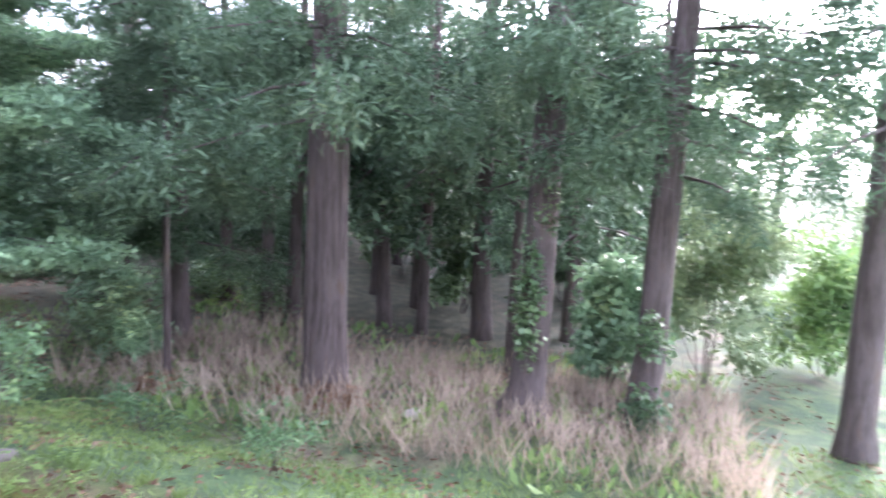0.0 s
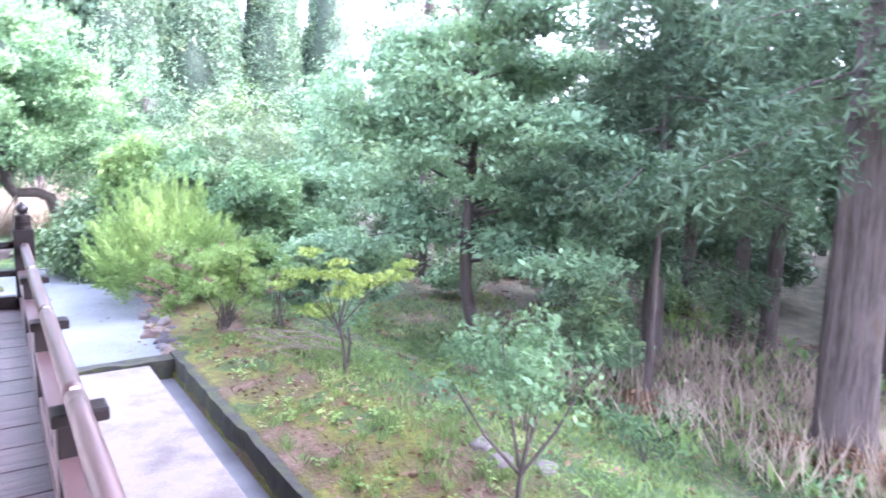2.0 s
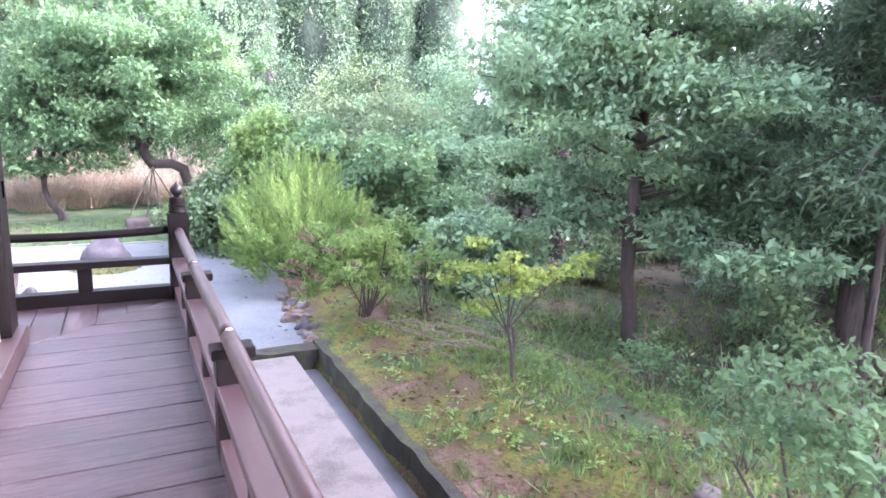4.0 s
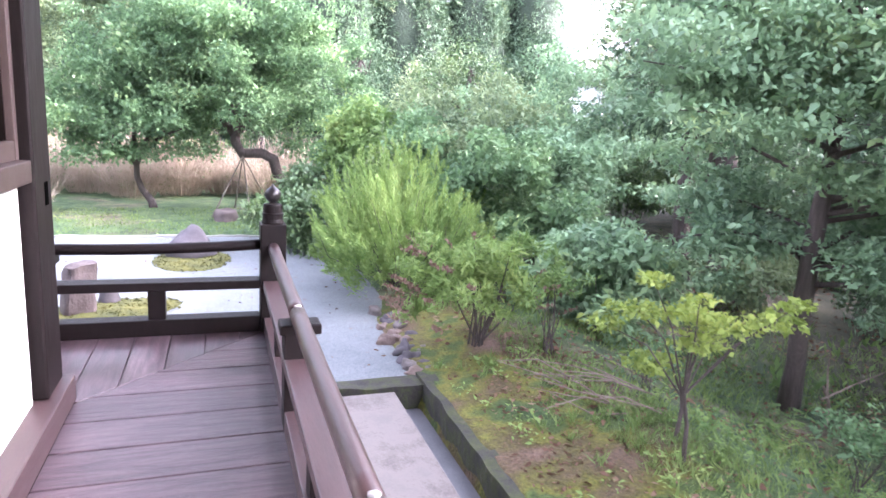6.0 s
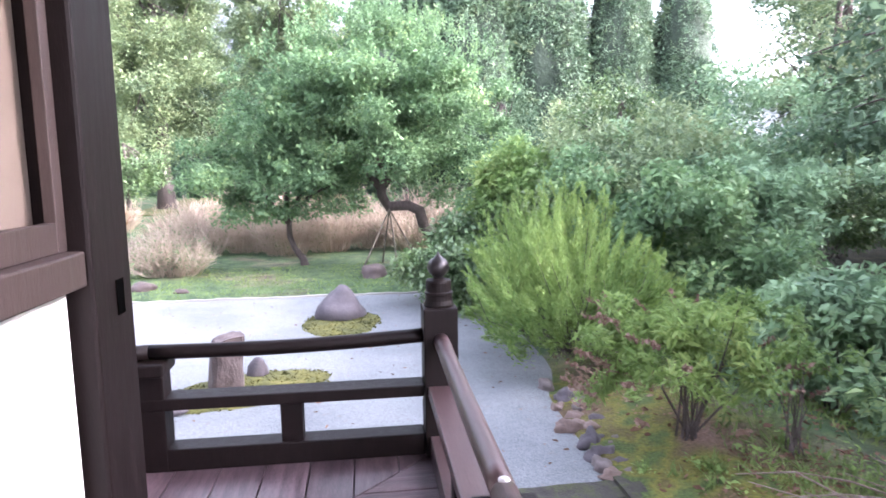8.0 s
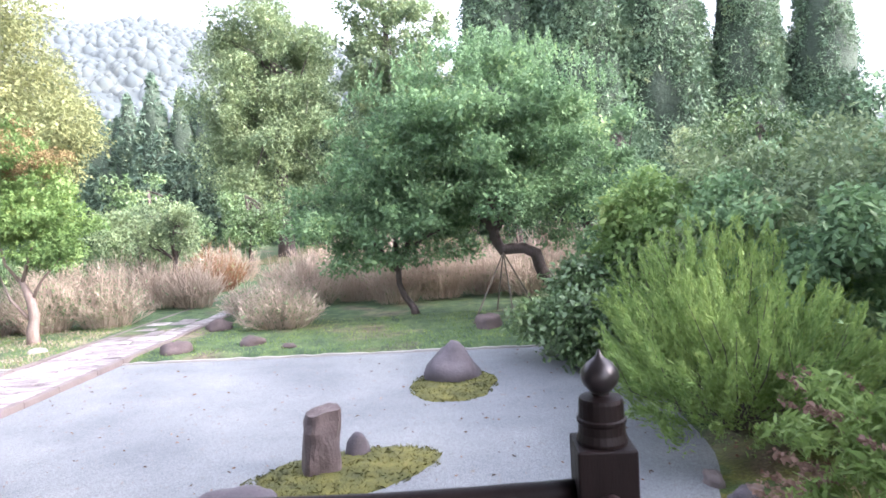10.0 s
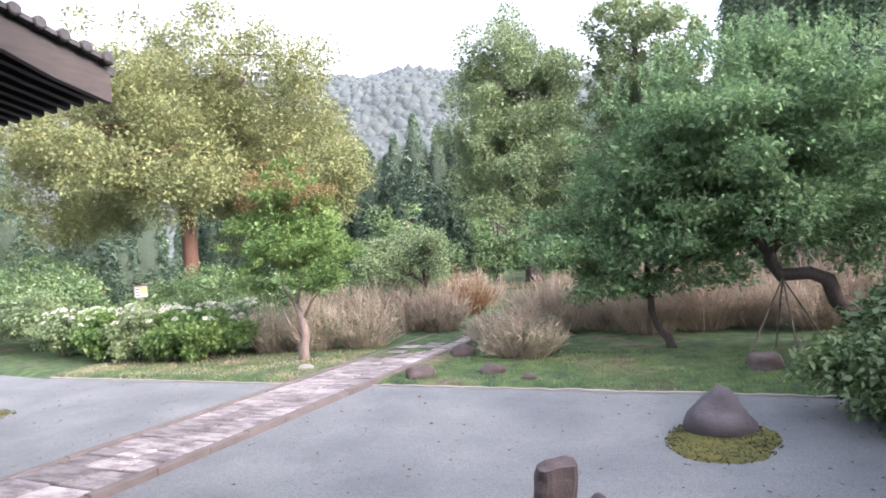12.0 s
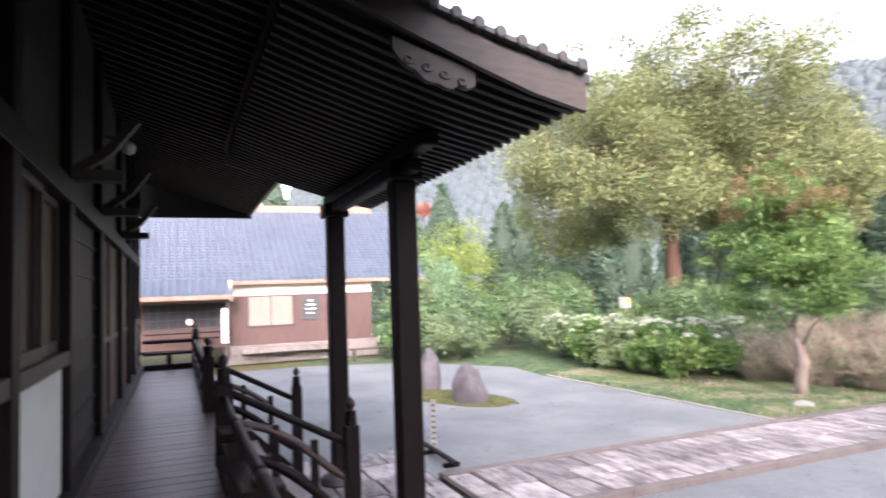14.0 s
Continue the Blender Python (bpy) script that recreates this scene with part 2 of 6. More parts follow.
LEAF_PLUM = leafy("plum_leaf", (0.051, 0.106, 0.064), (0.180, 0.292, 0.138), (0.445, 0.551, 0.233), gloss=0.25)
LEAF_GLOSS = leafy("dark_glossy_leaf", (0.046, 0.098, 0.050), (0.150, 0.230, 0.095), (0.334, 0.417, 0.151), 0.35, 0.2, 0.5)
LEAF_MAPLE = leafy("cool_green_leaf", (0.083, 0.159, 0.100), (0.277, 0.413, 0.230), (0.566, 0.678, 0.295), through_light=0.35)
LEAF_BRIGHT = leafy("bright_green_leaf", (0.075, 0.150, 0.058), (0.205, 0.310, 0.098), (0.420, 0.470, 0.175), through_light=0.45)
LEAF_YELLOW = leafy("yellow_green_leaf", (0.131, 0.209, 0.058), (0.326, 0.406, 0.098), (0.500, 0.518, 0.138), through_light=0.45)
LEAF_CEDAR = leafy("cedar_needle", (0.030, 0.066, 0.038), (0.112, 0.176, 0.099), (0.234, 0.287, 0.149), 0.6, 0.2)
LEAF_CYPRESS = leafy("tall_cypress_spray", (0.050, 0.092, 0.064), (0.135, 0.205, 0.120), (0.300, 0.330, 0.150), 0.7, 0.2)
LEAF_PLANTATION = leafy("plantation_needle", (0.036, 0.074, 0.060), (0.120, 0.178, 0.118), (0.270, 0.290, 0.150), 0.7, 0.15)
# dark green for conifer cores, the crown's inner shade put into the colour
CROWN_CORE = surface("painted_crown_shade", [(0.3, (0.018, 0.030, 0.020)), (0.6, (0.048, 0.070, 0.045)), (0.85, (0.095, 0.120, 0.075))], 3, 0.95, 14, 0.2)
LEAF_ZELKOVA = leafy("turning_leaf", (0.120, 0.150, 0.078), (0.255, 0.275, 0.128), (0.420, 0.385, 0.185), gloss=0.05)
LEAF_OAK = leafy("olive_leaf", (0.086, 0.140, 0.086), (0.238, 0.308, 0.157), (0.421, 0.454, 0.238), through_light=0.38)
LEAF_DRY = leafy("dry_stem", (0.216, 0.173, 0.130), (0.454, 0.367, 0.292), (0.626, 0.529, 0.432), 0.8, 0.3)
LEAF_PINKDRY = leafy("pinkish_dry_stem", (0.291, 0.224, 0.179), (0.526, 0.437, 0.353), (0.717, 0.627, 0.515), 0.8, 0.3)
LEAF_RUST = leafy("rust_leaf", (0.100, 0.055, 0.030), (0.230, 0.120, 0.060), (0.300, 0.200, 0.090), 0.7, 0.3)
LEAF_SEED = leafy("tan_seed_head", (0.120, 0.085, 0.042), (0.260, 0.195, 0.095), (0.380, 0.320, 0.160), 0.8, 0.3, 0.2)
# red dulled towards pink, the hillside maples' haze put into the colour
LEAF_RED = leafy("red_leaf", (0.26, 0.09, 0.07), (0.40, 0.16, 0.12), (0.48, 0.24, 0.18), 0.7, 0.3)
LEAF_GRASS = leafy("grass_blade", (0.080, 0.138, 0.044), (0.220, 0.305, 0.100), (0.410, 0.450, 0.175), 0.6, 0.35)
LEAF_LITTER = leafy("fallen_leaf", (0.091, 0.052, 0.036), (0.221, 0.130, 0.091), (0.390, 0.286, 0.221), 0.85, 0.1)
LEAF_FEATHER = leafy("pale_feathery_leaf", (0.105, 0.190, 0.060), (0.260, 0.370, 0.115), (0.460, 0.530, 0.190), through_light=0.5, gloss=0.25)
PETAL = leafy("hydrangea_petal", (0.336, 0.368, 0.281), (0.544, 0.544, 0.468), (0.440, 0.496, 0.608), 0.7, 0.3)
PETAL_PINK = leafy("dusty_pink_flower", (0.150, 0.088, 0.064), (0.260, 0.175, 0.138), (0.360, 0.275, 0.230), 0.8, 0.3)


def ground_material():
    """Grass, moss, bare reddish earth and brown leaf mould, each in patches of its own."""
    m, nodes, links, b = material("ground_cover")
    pos = nodes.new("ShaderNodeNewGeometry").outputs["Position"]
    sep = nodes.new("ShaderNodeSeparateXYZ")
    links.new(pos, sep.inputs[0])
    n_patch = noise_node(nodes, links, pos, 0.55, 5)
    n_fine = noise_node(nodes, links, pos, 35, 4)
    n_mid = noise_node(nodes, links, pos, 3.0, 4)
    grass = ramp_between(nodes, links, n_mid, [(0.3, (0.026, 0.056, 0.024)), (0.5, (0.055, 0.100, 0.036)), (0.7, (0.105, 0.150, 0.052))])
    earth = ramp_between(nodes, links, n_mid, [(0.3, (0.09, 0.062, 0.045)), (0.5, (0.19, 0.13, 0.10)), (0.7, (0.31, 0.225, 0.18))])
    mould = ramp_between(nodes, links, n_mid, [(0.3, (0.022, 0.020, 0.012)), (0.5, (0.052, 0.043, 0.028)), (0.7, (0.095, 0.078, 0.052))])
    bare = ramp_between(nodes, links, n_patch, [(0.54, (0, 0, 0)), (0.70, (0.8, 0.8, 0.8))])
    c1 = mix(nodes, links, bare, grass, earth)
    n_moss = noise_node(nodes, links, pos, 1.5, 5)
    mossy = ramp_between(nodes, links, n_moss, [(0.30, (0.20, 0.125, 0.095)), (0.40, (0.115, 0.075, 0.045)), (0.48, (0.095, 0.082, 0.022)), (0.54, (0.135, 0.130, 0.022)), (0.60, (0.062, 0.090, 0.020)), (0.70, (0.045, 0.080, 0.024))])
    rim = nodes.new("ShaderNodeMapRange")
    links.new(sep.outputs[0], rim.inputs[0])
    rim.inputs[1].default_value, rim.inputs[2].default_value = 3.5, 2.7
    rim_y = nodes.new("ShaderNodeMapRange")
    links.new(sep.outputs[1], rim_y.inputs[0])
    rim_y.inputs[1].default_value, rim_y.inputs[2].default_value = 5.0, 3.5
    rims = nodes.new("ShaderNodeMath")
    rims.operation = "MULTIPLY"
    links.new(rim.outputs[0], rims.inputs[0])
    links.new(rim_y.outputs[0], rims.inputs[1])
    c1 = mix(nodes, links, rims.outputs[0], c1, mossy)
    wood = nodes.new("ShaderNodeMapRange")
    links.new(sep.outputs[0], wood.inputs[0])
    wood.inputs[1].default_value, wood.inputs[2].default_value = 5.8, 8.2
    wood.inputs[4].default_value = 0.85
    glade = nodes.new("ShaderNodeMapRange")
    links.new(sep.outputs[1], glade.inputs[0])
    glade.inputs[1].default_value, glade.inputs[2].default_value = -11.0, -8.0
    both = nodes.new("ShaderNodeMath")
    both.operation = "MULTIPLY"
    links.new(wood.outputs[0], both.inputs[0])
    links.new(glade.outputs[0], both.inputs[1])
    c2 = mix(nodes, links, both.outputs[0], c1, mould)
    fine = ramp_between(nodes, links, n_fine, [(0.3, (0.55, 0.55, 0.55)), (0.7, (1.35, 1.35, 1.35))])
    c3 = mix(nodes, links, 1.0, c2, fine, "MULTIPLY")
    links.new(c3, b.inputs["Base Color"])
    b.inputs["Roughness"].default_value = 0.95
    bump(nodes, links, b, n_fine, 0.8, 0.03)
    return m


GROUND = ground_material()


def hill_material():
    """A wooded slope beyond 150 m, the haze of evening air put into its colour and glow."""
    m, nodes, links, b = material("hazed_wooded_slope")
    pos = nodes.new("ShaderNodeNewGeometry").outputs["Position"]
    n1 = noise_node(nodes, links, pos, 0.16, 6, None, 0.7)
    n2 = noise_node(nodes, links, pos, 0.02, 3)
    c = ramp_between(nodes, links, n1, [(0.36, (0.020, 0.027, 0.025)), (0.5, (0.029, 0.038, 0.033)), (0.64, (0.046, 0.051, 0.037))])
    crowns = nodes.new("ShaderNodeTexVoronoi")
    crowns.inputs["Scale"].default_value = 0.13
    links.new(pos, crowns.inputs["Vector"])
    own = nodes.new("ShaderNodeSeparateColor")
    links.new(crowns.outputs["Color"], own.inputs[0])
    each = ramp_between(nodes, links, own.outputs[0], [(0.0, (0.75, 0.80, 0.82)), (0.5, (1.0, 1.0, 1.0)), (1.0, (1.35, 1.25, 1.05))])
    c = mix(nodes, links, 1.0, c, each, "MULTIPLY")
    # haze tint mixed into the base colour
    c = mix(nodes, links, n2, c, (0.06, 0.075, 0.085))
    bump(nodes, links, b, crowns.outputs["Distance"], 0.25, -1.5)
    links.new(c, b.inputs["Base Color"])
    b.inputs["Roughness"].default_value = 1.0
    # pale blue-grey emission stands in for the air before the slope
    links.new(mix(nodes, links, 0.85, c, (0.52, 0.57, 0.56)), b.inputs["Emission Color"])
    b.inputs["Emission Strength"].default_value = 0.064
    return m


HILL = hill_material()

# ---- building blocks ----


def mesh_of(name, bm):
    me = bpy.data.meshes.new(name)
    bm.to_mesh(me)
    bm.free()
    return me


def part(name, bm, mat, parent=None, label="", m=None, smooth=False):
    """One mesh object, of a bmesh or a ready mesh, under its thing."""
    me = bm if isinstance(bm, bpy.types.Mesh) else mesh_of(name, bm)
    if not me.materials:
        me.materials.append(mat)
    if smooth:
        me.polygons.foreach_set("use_smooth", [True] * len(me.polygons))
    ob = new(name, me)
    if parent:
        ob.parent = parent
    if m is not None:
        ob.matrix_basis = m
    if label:
        tagged(ob, label)
    return ob


def thing(name, label, category, x=0.0, y=0.0, z=0.0, rz=0.0, group="", kind=""):
    ob = new(name)
    ob.empty_display_size = 0.1
    ob.matrix_basis = pose(x, y, z, 0, 0, rz)
    return tagged(ob, label, category, group, kind)


def box(x0, x1, y0, y1, z0, z1, bevel=0.0, bm=None):
    bm = bm or bmesh.new()
    r = bmesh.ops.create_cube(bm, size=1.0)
    for v in r["verts"]:
        v.co = Vector(((x0 + x1) / 2 + v.co.x * (x1 - x0), (y0 + y1) / 2 + v.co.y * (y1 - y0), (z0 + z1) / 2 + v.co.z * (z1 - z0)))
    if bevel:
        es = list({e for v in r["verts"] for e in v.link_edges})
        bmesh.ops.bevel(bm, geom=es, offset=bevel, segments=2, affect="EDGES", profile=0.5)
    return bm


def prism(corners, z0, z1, bevel=0.0):
    """A flat piece with the given outline, with bevelled top edges."""
    bm = bmesh.new()
    low = [bm.verts.new((x, y, z0)) for x, y in corners]
    top = [bm.verts.new((x, y, z1)) for x, y in corners]
    n = len(corners)
    bm.faces.new(low[::-1])
    cap = bm.faces.new(top)
    for i in range(n):
        bm.faces.new((low[i], low[(i + 1) % n], top[(i + 1) % n], top[i]))
    if bevel:
        bmesh.ops.bevel(bm, geom=list(cap.edges), offset=bevel, segments=1, affect="EDGES")
    bmesh.ops.recalc_face_normals(bm, faces=bm.faces[:])
    return bm


def tube(points, radii, sides=8, bm=None, wobble=0.0):
    """A tapered round limb along points."""
    bm = bm or bmesh.new()
    pts = [Vector(p) for p in points]
    rings = []
    side = None
    for i, p in enumerate(pts):
        d = (pts[min(i + 1, len(pts) - 1)] - pts[max(i - 1, 0)]).normalized()
        side = d.orthogonal().normalized() if side is None else (side - side.dot(d) * d).normalized()
        up = d.cross(side)
        ring = []
        for k in range(sides):
            a = math.tau * k / sides
            r = radii[i] * (1 + wobble * noise.noise(Vector((3 * math.cos(a), 3 * math.sin(a), 1.7 * i + p.x))))
            ring.append(bm.verts.new(p + r * (math.cos(a) * side + math.sin(a) * up)))
        rings.append(ring)
    for a, b in zip(rings, rings[1:]):
        for k in range(sides):
            bm.faces.new((a[k], a[(k + 1) % sides], b[(k + 1) % sides], b[k]))
    bm.faces.new(rings[0][::-1])
    bm.faces.new(rings[-1])
    return bm


def turned(profile, sides=20, bm=None, at=(0, 0, 0)):
    """A body of revolution about z from (radius, height) pairs."""
    bm = bm or bmesh.new()
    rings = [[bm.verts.new((at[0] + r * math.cos(math.tau * k / sides), at[1] + r * math.sin(math.tau * k / sides), at[2] + z)) for k in range(sides)] for r, z in profile]
    for a, b in zip(rings, rings[1:]):
        for k in range(sides):
            bm.faces.new((a[k], a[(k + 1) % sides], b[(k + 1) % sides], b[k]))
    bm.faces.new(rings[0][::-1])
    bm.faces.new(rings[-1])
    return bm


def from_arrays(name, verts, faces):
    """A mesh of numpy vertices and equal-sided faces."""
    me = bpy.data.meshes.new(name)
    nv, (nf, k) = len(verts), faces.shape
    me.vertices.add(nv)
    me.vertices.foreach_set("co", verts.astype(np.float32).ravel())
    me.loops.add(nf * k)
    me.loops.foreach_set("vertex_index", faces.astype(np.int32).ravel())
    me.polygons.add(nf)
    me.polygons.foreach_set("loop_start", np.arange(nf, dtype=np.int32) * k)
    me.update(calc_edges=True)
    return me


rng = np.random.default_rng(7)


def unit(v):
    return v / np.maximum(np.linalg.norm(v, axis=-1, keepdims=True), 1e-6)


def leaves(name, centres, ways, length, width, fold=0.25, jitter=0.35, face=0.0):
    """One folded blade for each centre, pointing along its way; face turns the upper sides to the sky."""
    n = len(centres)
    ways = unit(ways)
    side = unit(np.cross(ways, unit(rng.normal(size=(n, 3))) + np.array([0, 0, face])))
    up = np.cross(side, ways)
    ln = (length * (1 + jitter * rng.normal(size=(n, 1)))).clip(length * 0.35)
    wd = ln * width / length
    base, tip = centres - ways * ln / 2, centres + ways * ln / 2
    mid = centres - ways * ln * 0.08
    a, b = mid + side * wd / 2 + up * wd * fold, mid - side * wd / 2 + up * wd * fold
    verts = np.stack([base, a, tip, b], 1).reshape(-1, 3)
    f = (np.arange(n)[:, None] * 4 + np.array([[0, 1, 2, 3]]))
    return from_arrays(name, verts, f)


def clump_points(clumps, n, shell=0.55, flat=1.0):
    """Points in the outer part of ellipsoid clumps (x, y, z, rx, ry, rz), with the outward way of each."""
    c = np.array(clumps, float)
    vol = c[:, 3] * c[:, 4] + c[:, 4] * c[:, 5] + c[:, 3] * c[:, 5]
    pick = rng.choice(len(c), n, p=vol / vol.sum())
    d = unit(rng.normal(size=(n, 3)))
    r = (1 - shell * rng.random((n, 1)) ** 1.6) * (1 + 0.16 * rng.normal(size=(n, 1)))
    return c[pick, :3] + d * r * c[pick, 3:], d


def crown_clumps(centre, radii, count, size, low=-0.6, seed=0, squash=0.75, top=1.0):
    """Clumps spread over the shell of a crown, smaller and looser to the outside."""
    g = np.random.default_rng(seed)
    out = []
    while len(out) < count:
        d = unit(g.normal(size=3))
        if d[2] < low or d[2] > top:
            continue
        r = g.uniform(0.45, 0.98) if g.random() < 0.8 else g.uniform(0.0, 0.5)
        s = size * g.uniform(0.5, 1.5)
        out.append((*(np.array(centre) + d * r * np.array(radii)), s, s, s * squash))
    return out


def foliage(name, clumps, n, length, width, mat, parent, droop=0.0, label="", shell=0.6, fold=0.25, floor_z=None, face=1.1):
    p, d = clump_points(clumps, n, shell)
    w = d * 0.7 + rng.normal(size=d.shape) * 0.7
    w[:, 2] -= droop
    if floor_z is not None:
        keep = p[:, 2] > floor_z
        p, w = p[keep], w[keep]
    return tagged(part(name, leaves(name, p, w, length, width, fold, face=face), mat, parent, label), kind="stuff")


def limbs(base, fork, radius, tips, sides=8, seed=0, bend=0.15, bm=None):
    """A trunk from base through fork points, and limbs from along it to the given tips."""
    g = np.random.default_rng(seed)
    pts = [Vector(base)] + [Vector(f) for f in fork]
    rad = [radius * 1.35] + [radius * (1 - 0.55 * (i + 1) / len(fork)) for i in range(len(fork))]
    bm = tube(pts, rad, sides + 2, bm, 0.25)
    for i, tip in enumerate(tips):
        k = g.integers(max(len(pts) // 2, 1), len(pts))
        s, e = pts[k], Vector(tip)
        r0 = rad[k] * g.uniform(0.35, 0.6)
        mid = [s.lerp(e, q) + Vector(g.normal(size=3)) * bend * (e - s).length * 0.5 for q in (0.35, 0.7)]
        tube([s, *mid, e], [r0, r0 * 0.7, r0 * 0.45, r0 * 0.12], 6, bm)
        for q in (0, 1):
            e2 = mid[q] + Vector(g.normal(size=3)) * (e - s).length * 0.3
            tube([mid[q], mid[q].lerp(e2, 0.5) + Vector(g.normal(size=3)) * 0.03, e2], [r0 * 0.4, r0 * 0.25, r0 * 0.06], 5, bm)
    return bm


def stone_mesh(name, sx, sy, sz, seed, rough=0.22, point=0.0, sub=3):
    """An uneven stone that sits on z = 0; point narrows it to the top."""
    bm = bmesh.new()
    bmesh.ops.create_icosphere(bm, subdivisions=sub, radius=1.0)
    o = Vector((seed * 7.3, seed * 3.1, seed * 1.7))
    for v in bm.verts:
        p = v.co.copy()
        k = 1 + rough * noise.noise(p * 1.3 + o) * 1.6 + rough * 0.5 * noise.noise(p * 3.2 + o) + rough * 0.2 * noise.noise(p * 8 + o)
        p *= k
        h = (p.z + 1) / 2
        w = 1 - point * max(h, 0) ** 1.2
        v.co = Vector((p.x * sx / 2 * w, p.y * sy / 2 * w, max(-0.08, (p.z * 0.75 + 0.25) * sz)))
    return mesh_of(name, bm)


def blades(n, pos, h, w, lean=0.35, seed=0):
    """Upright grass blades as thin folded leaves from ground points."""
    g = np.random.default_rng(seed)
    way = np.stack([g.normal(size=n) * lean, g.normal(size=n) * lean, np.ones(n)], 1)
    hh = h * g.uniform(0.5, 1.25, size=(n, 1))
    c = pos + unit(way) * hh / 2
    return c, way


# ---- ground ----
GR = -1.13


def lay(x, y):
    """The lie of the land."""
    x, y = np.asarray(x, float), np.asarray(y, float)

    def step(v, a, b):
        q = np.clip((v - a) / (b - a), 0, 1)
        return q * q * (3 - 2 * q)

    bank = -1.07 + 0.15 * step(x, 1.6, 2.7) - 0.95 * step(x, 2.9, 6.2) - 0.35 * step(x, 6.5, 11) * step(-y, -1, 5)
    bank = bank + 0.4 * step(x, 3, 7) * step(y, -1, 5)
    garden = -1.19 + 0.10 * step(y, 9.45, 9.9) + 0.05 * np.sin(x * 0.5) * step(y, 9.8, 13)
    side = step(x, 1.45, 1.62)
    near_right = side * (1 - step(y, 6.5, 9.5)) * step(y, 1.2, 1.4) * (1 - step(y, 2.2, 5.0) * (1 - step(x, 1.4, 2.6)))
    z = garden * (1 - near_right) + bank * near_right
    south = step(-y, -1.45, -1.3)
    z = z * (1 - south) + south * (side * bank + (1 - side) * -1.55)
    z = z + 0.04 * np.sin(x * 1.7 + 0.6 * y) * np.sin(y * 1.3 - 0.4 * x) * step(x, 2.2, 4)
    return z


def axis(stops):
    out = []
    for a, b, s in stops:
        out += list(np.arange(a, b, s))
    return np.array(out + [stops[-1][1]])


gx = axis([(-900, -60, 60), (-60, -22, 4), (-22, 0, 0.8), (0, 1.4, 0.35), (1.4, 1.7, 0.06), (1.7, 8, 0.18), (8, 24, 0.8), (24, 60, 4), (60, 900, 60)])
gy = axis([(-900, -60, 60), (-60, -16, 3), (-16, -9, 0.5), (-9, 1.2, 0.2), (1.2, 1.7, 0.06), (1.7, 9, 0.3), (9, 10, 0.08), (10, 20, 0.5), (20, 60, 4), (60, 900, 60)])
GX, GY = np.meshgrid(gx, gy)
GZ = lay(GX, GY)
nx, ny = len(gx), len(gy)
idx = np.arange(nx * ny).reshape(ny, nx)
gf = np.stack([idx[:-1, :-1], idx[:-1, 1:], idx[1:, 1:], idx[1:, :-1]], -1).reshape(-1, 4)
ground = part("ground", from_arrays("ground", np.stack([GX, GY, GZ], -1).reshape(-1, 3), gf), GROUND, smooth=True)
tagged(ground, "mossy grass, bare reddish earth and brown leaf mould", "ground", kind="structure")

# gravel court, kept clear of the paved path
gravel = thing("gravel_court", "raked pale blue-grey gravel court before the temple", "gravel", kind="structure")
part("gravel_bed", prism([(-7.0, 0.2), (0.0, 0.2), (0.0, 1.62), (1.45, 1.62), (1.66, 2.0), (1.72, 3.0), (2.05, 4.4), (2.05, 6.2), (1.6, 7.8), (1.3, 9.46), (-7.0, 9.46)], -1.5, GR), GRAVEL, gravel)
part("gravel_bed", prism([(-24.0, 0.2), (-8.88, 0.2), (-8.88, 9.36), (-16.6, 9.3), (-19.0, 9.6), (-22.5, 7.5), (-24, 4)], -1.5, GR), GRAVEL, gravel)

# ---- temple: floor, walls, roofs ----
deck = thing("floor", "worn dark brown plank floor of the temple veranda", "veranda floor", kind="structure")
part("joist_fascia", box(0.02, 0.10, -11.0, 0.10, -0.22, -0.045, 0.004), DARKWOOD, deck)
part("joist_fascia", box(-15.4, 0.018, 0.02, 0.10, -0.22, -0.045, 0.004), DARKWOOD, deck)
part("sub_floor", box(-15.3, 0.0, -1.0, 0.0, -0.06, -0.042), DARKWOOD, deck)
part("sub_floor", box(-1.0, 0.0, -10.4, -1.002, -0.06, -0.042), DARKWOOD, deck)
part("underfloor_wall", box(-15.4, -0.35, -0.45, -0.35, -1.55, -0.05), DARKWOOD, deck)
part("underfloor_wall", box(-0.45, -0.35, -11.0, -0.46, -1.55, -0.05), DARKWOOD, deck)

apron = thing("concrete_apron", "pale stained concrete slab beside the veranda", "concrete slab", kind="structure")
part("slab", box(-0.3, 1.24, -12.0, 1.30, -1.5, -1.135, 0.012), CONCRETE, apron)
part("gutter_floor", box(1.24, 1.55, -12.0, 1.45, -1.6, -1.36), GUTTER, apron)
rwall = thing("retaining_wall", "low mossy dark concrete retaining wall by the gutter", "low wall", kind="structure")


def worn_bar(x0, x1, y0, y1, z0, z1, seed, step=0.12):
    """A long weathered block with an uneven top."""
    nx_ = max(int((x1 - x0) / step), 2)
    ny_ = max(int((y1 - y0) / step), 2)
    bm = bmesh.new()
    top = [[bm.verts.new((x0 + (x1 - x0) * i / nx_, y0 + (y1 - y0) * j / ny_, z1)) for j in range(ny_ + 1)] for i in range(nx_ + 1)]
    for i in range(nx_):
        for j in range(ny_):
            bm.faces.new((top[i][j], top[i + 1][j], top[i + 1][j + 1], top[i][j + 1]))
    r = bmesh.ops.extrude_face_region(bm, geom=bm.faces[:])
    for g in r["geom"]:
        if isinstance(g, bmesh.types.BMVert):
            g.co.z = z0
    for v in bm.verts:
        p = v.co * 4 + Vector((seed, 0, 0))
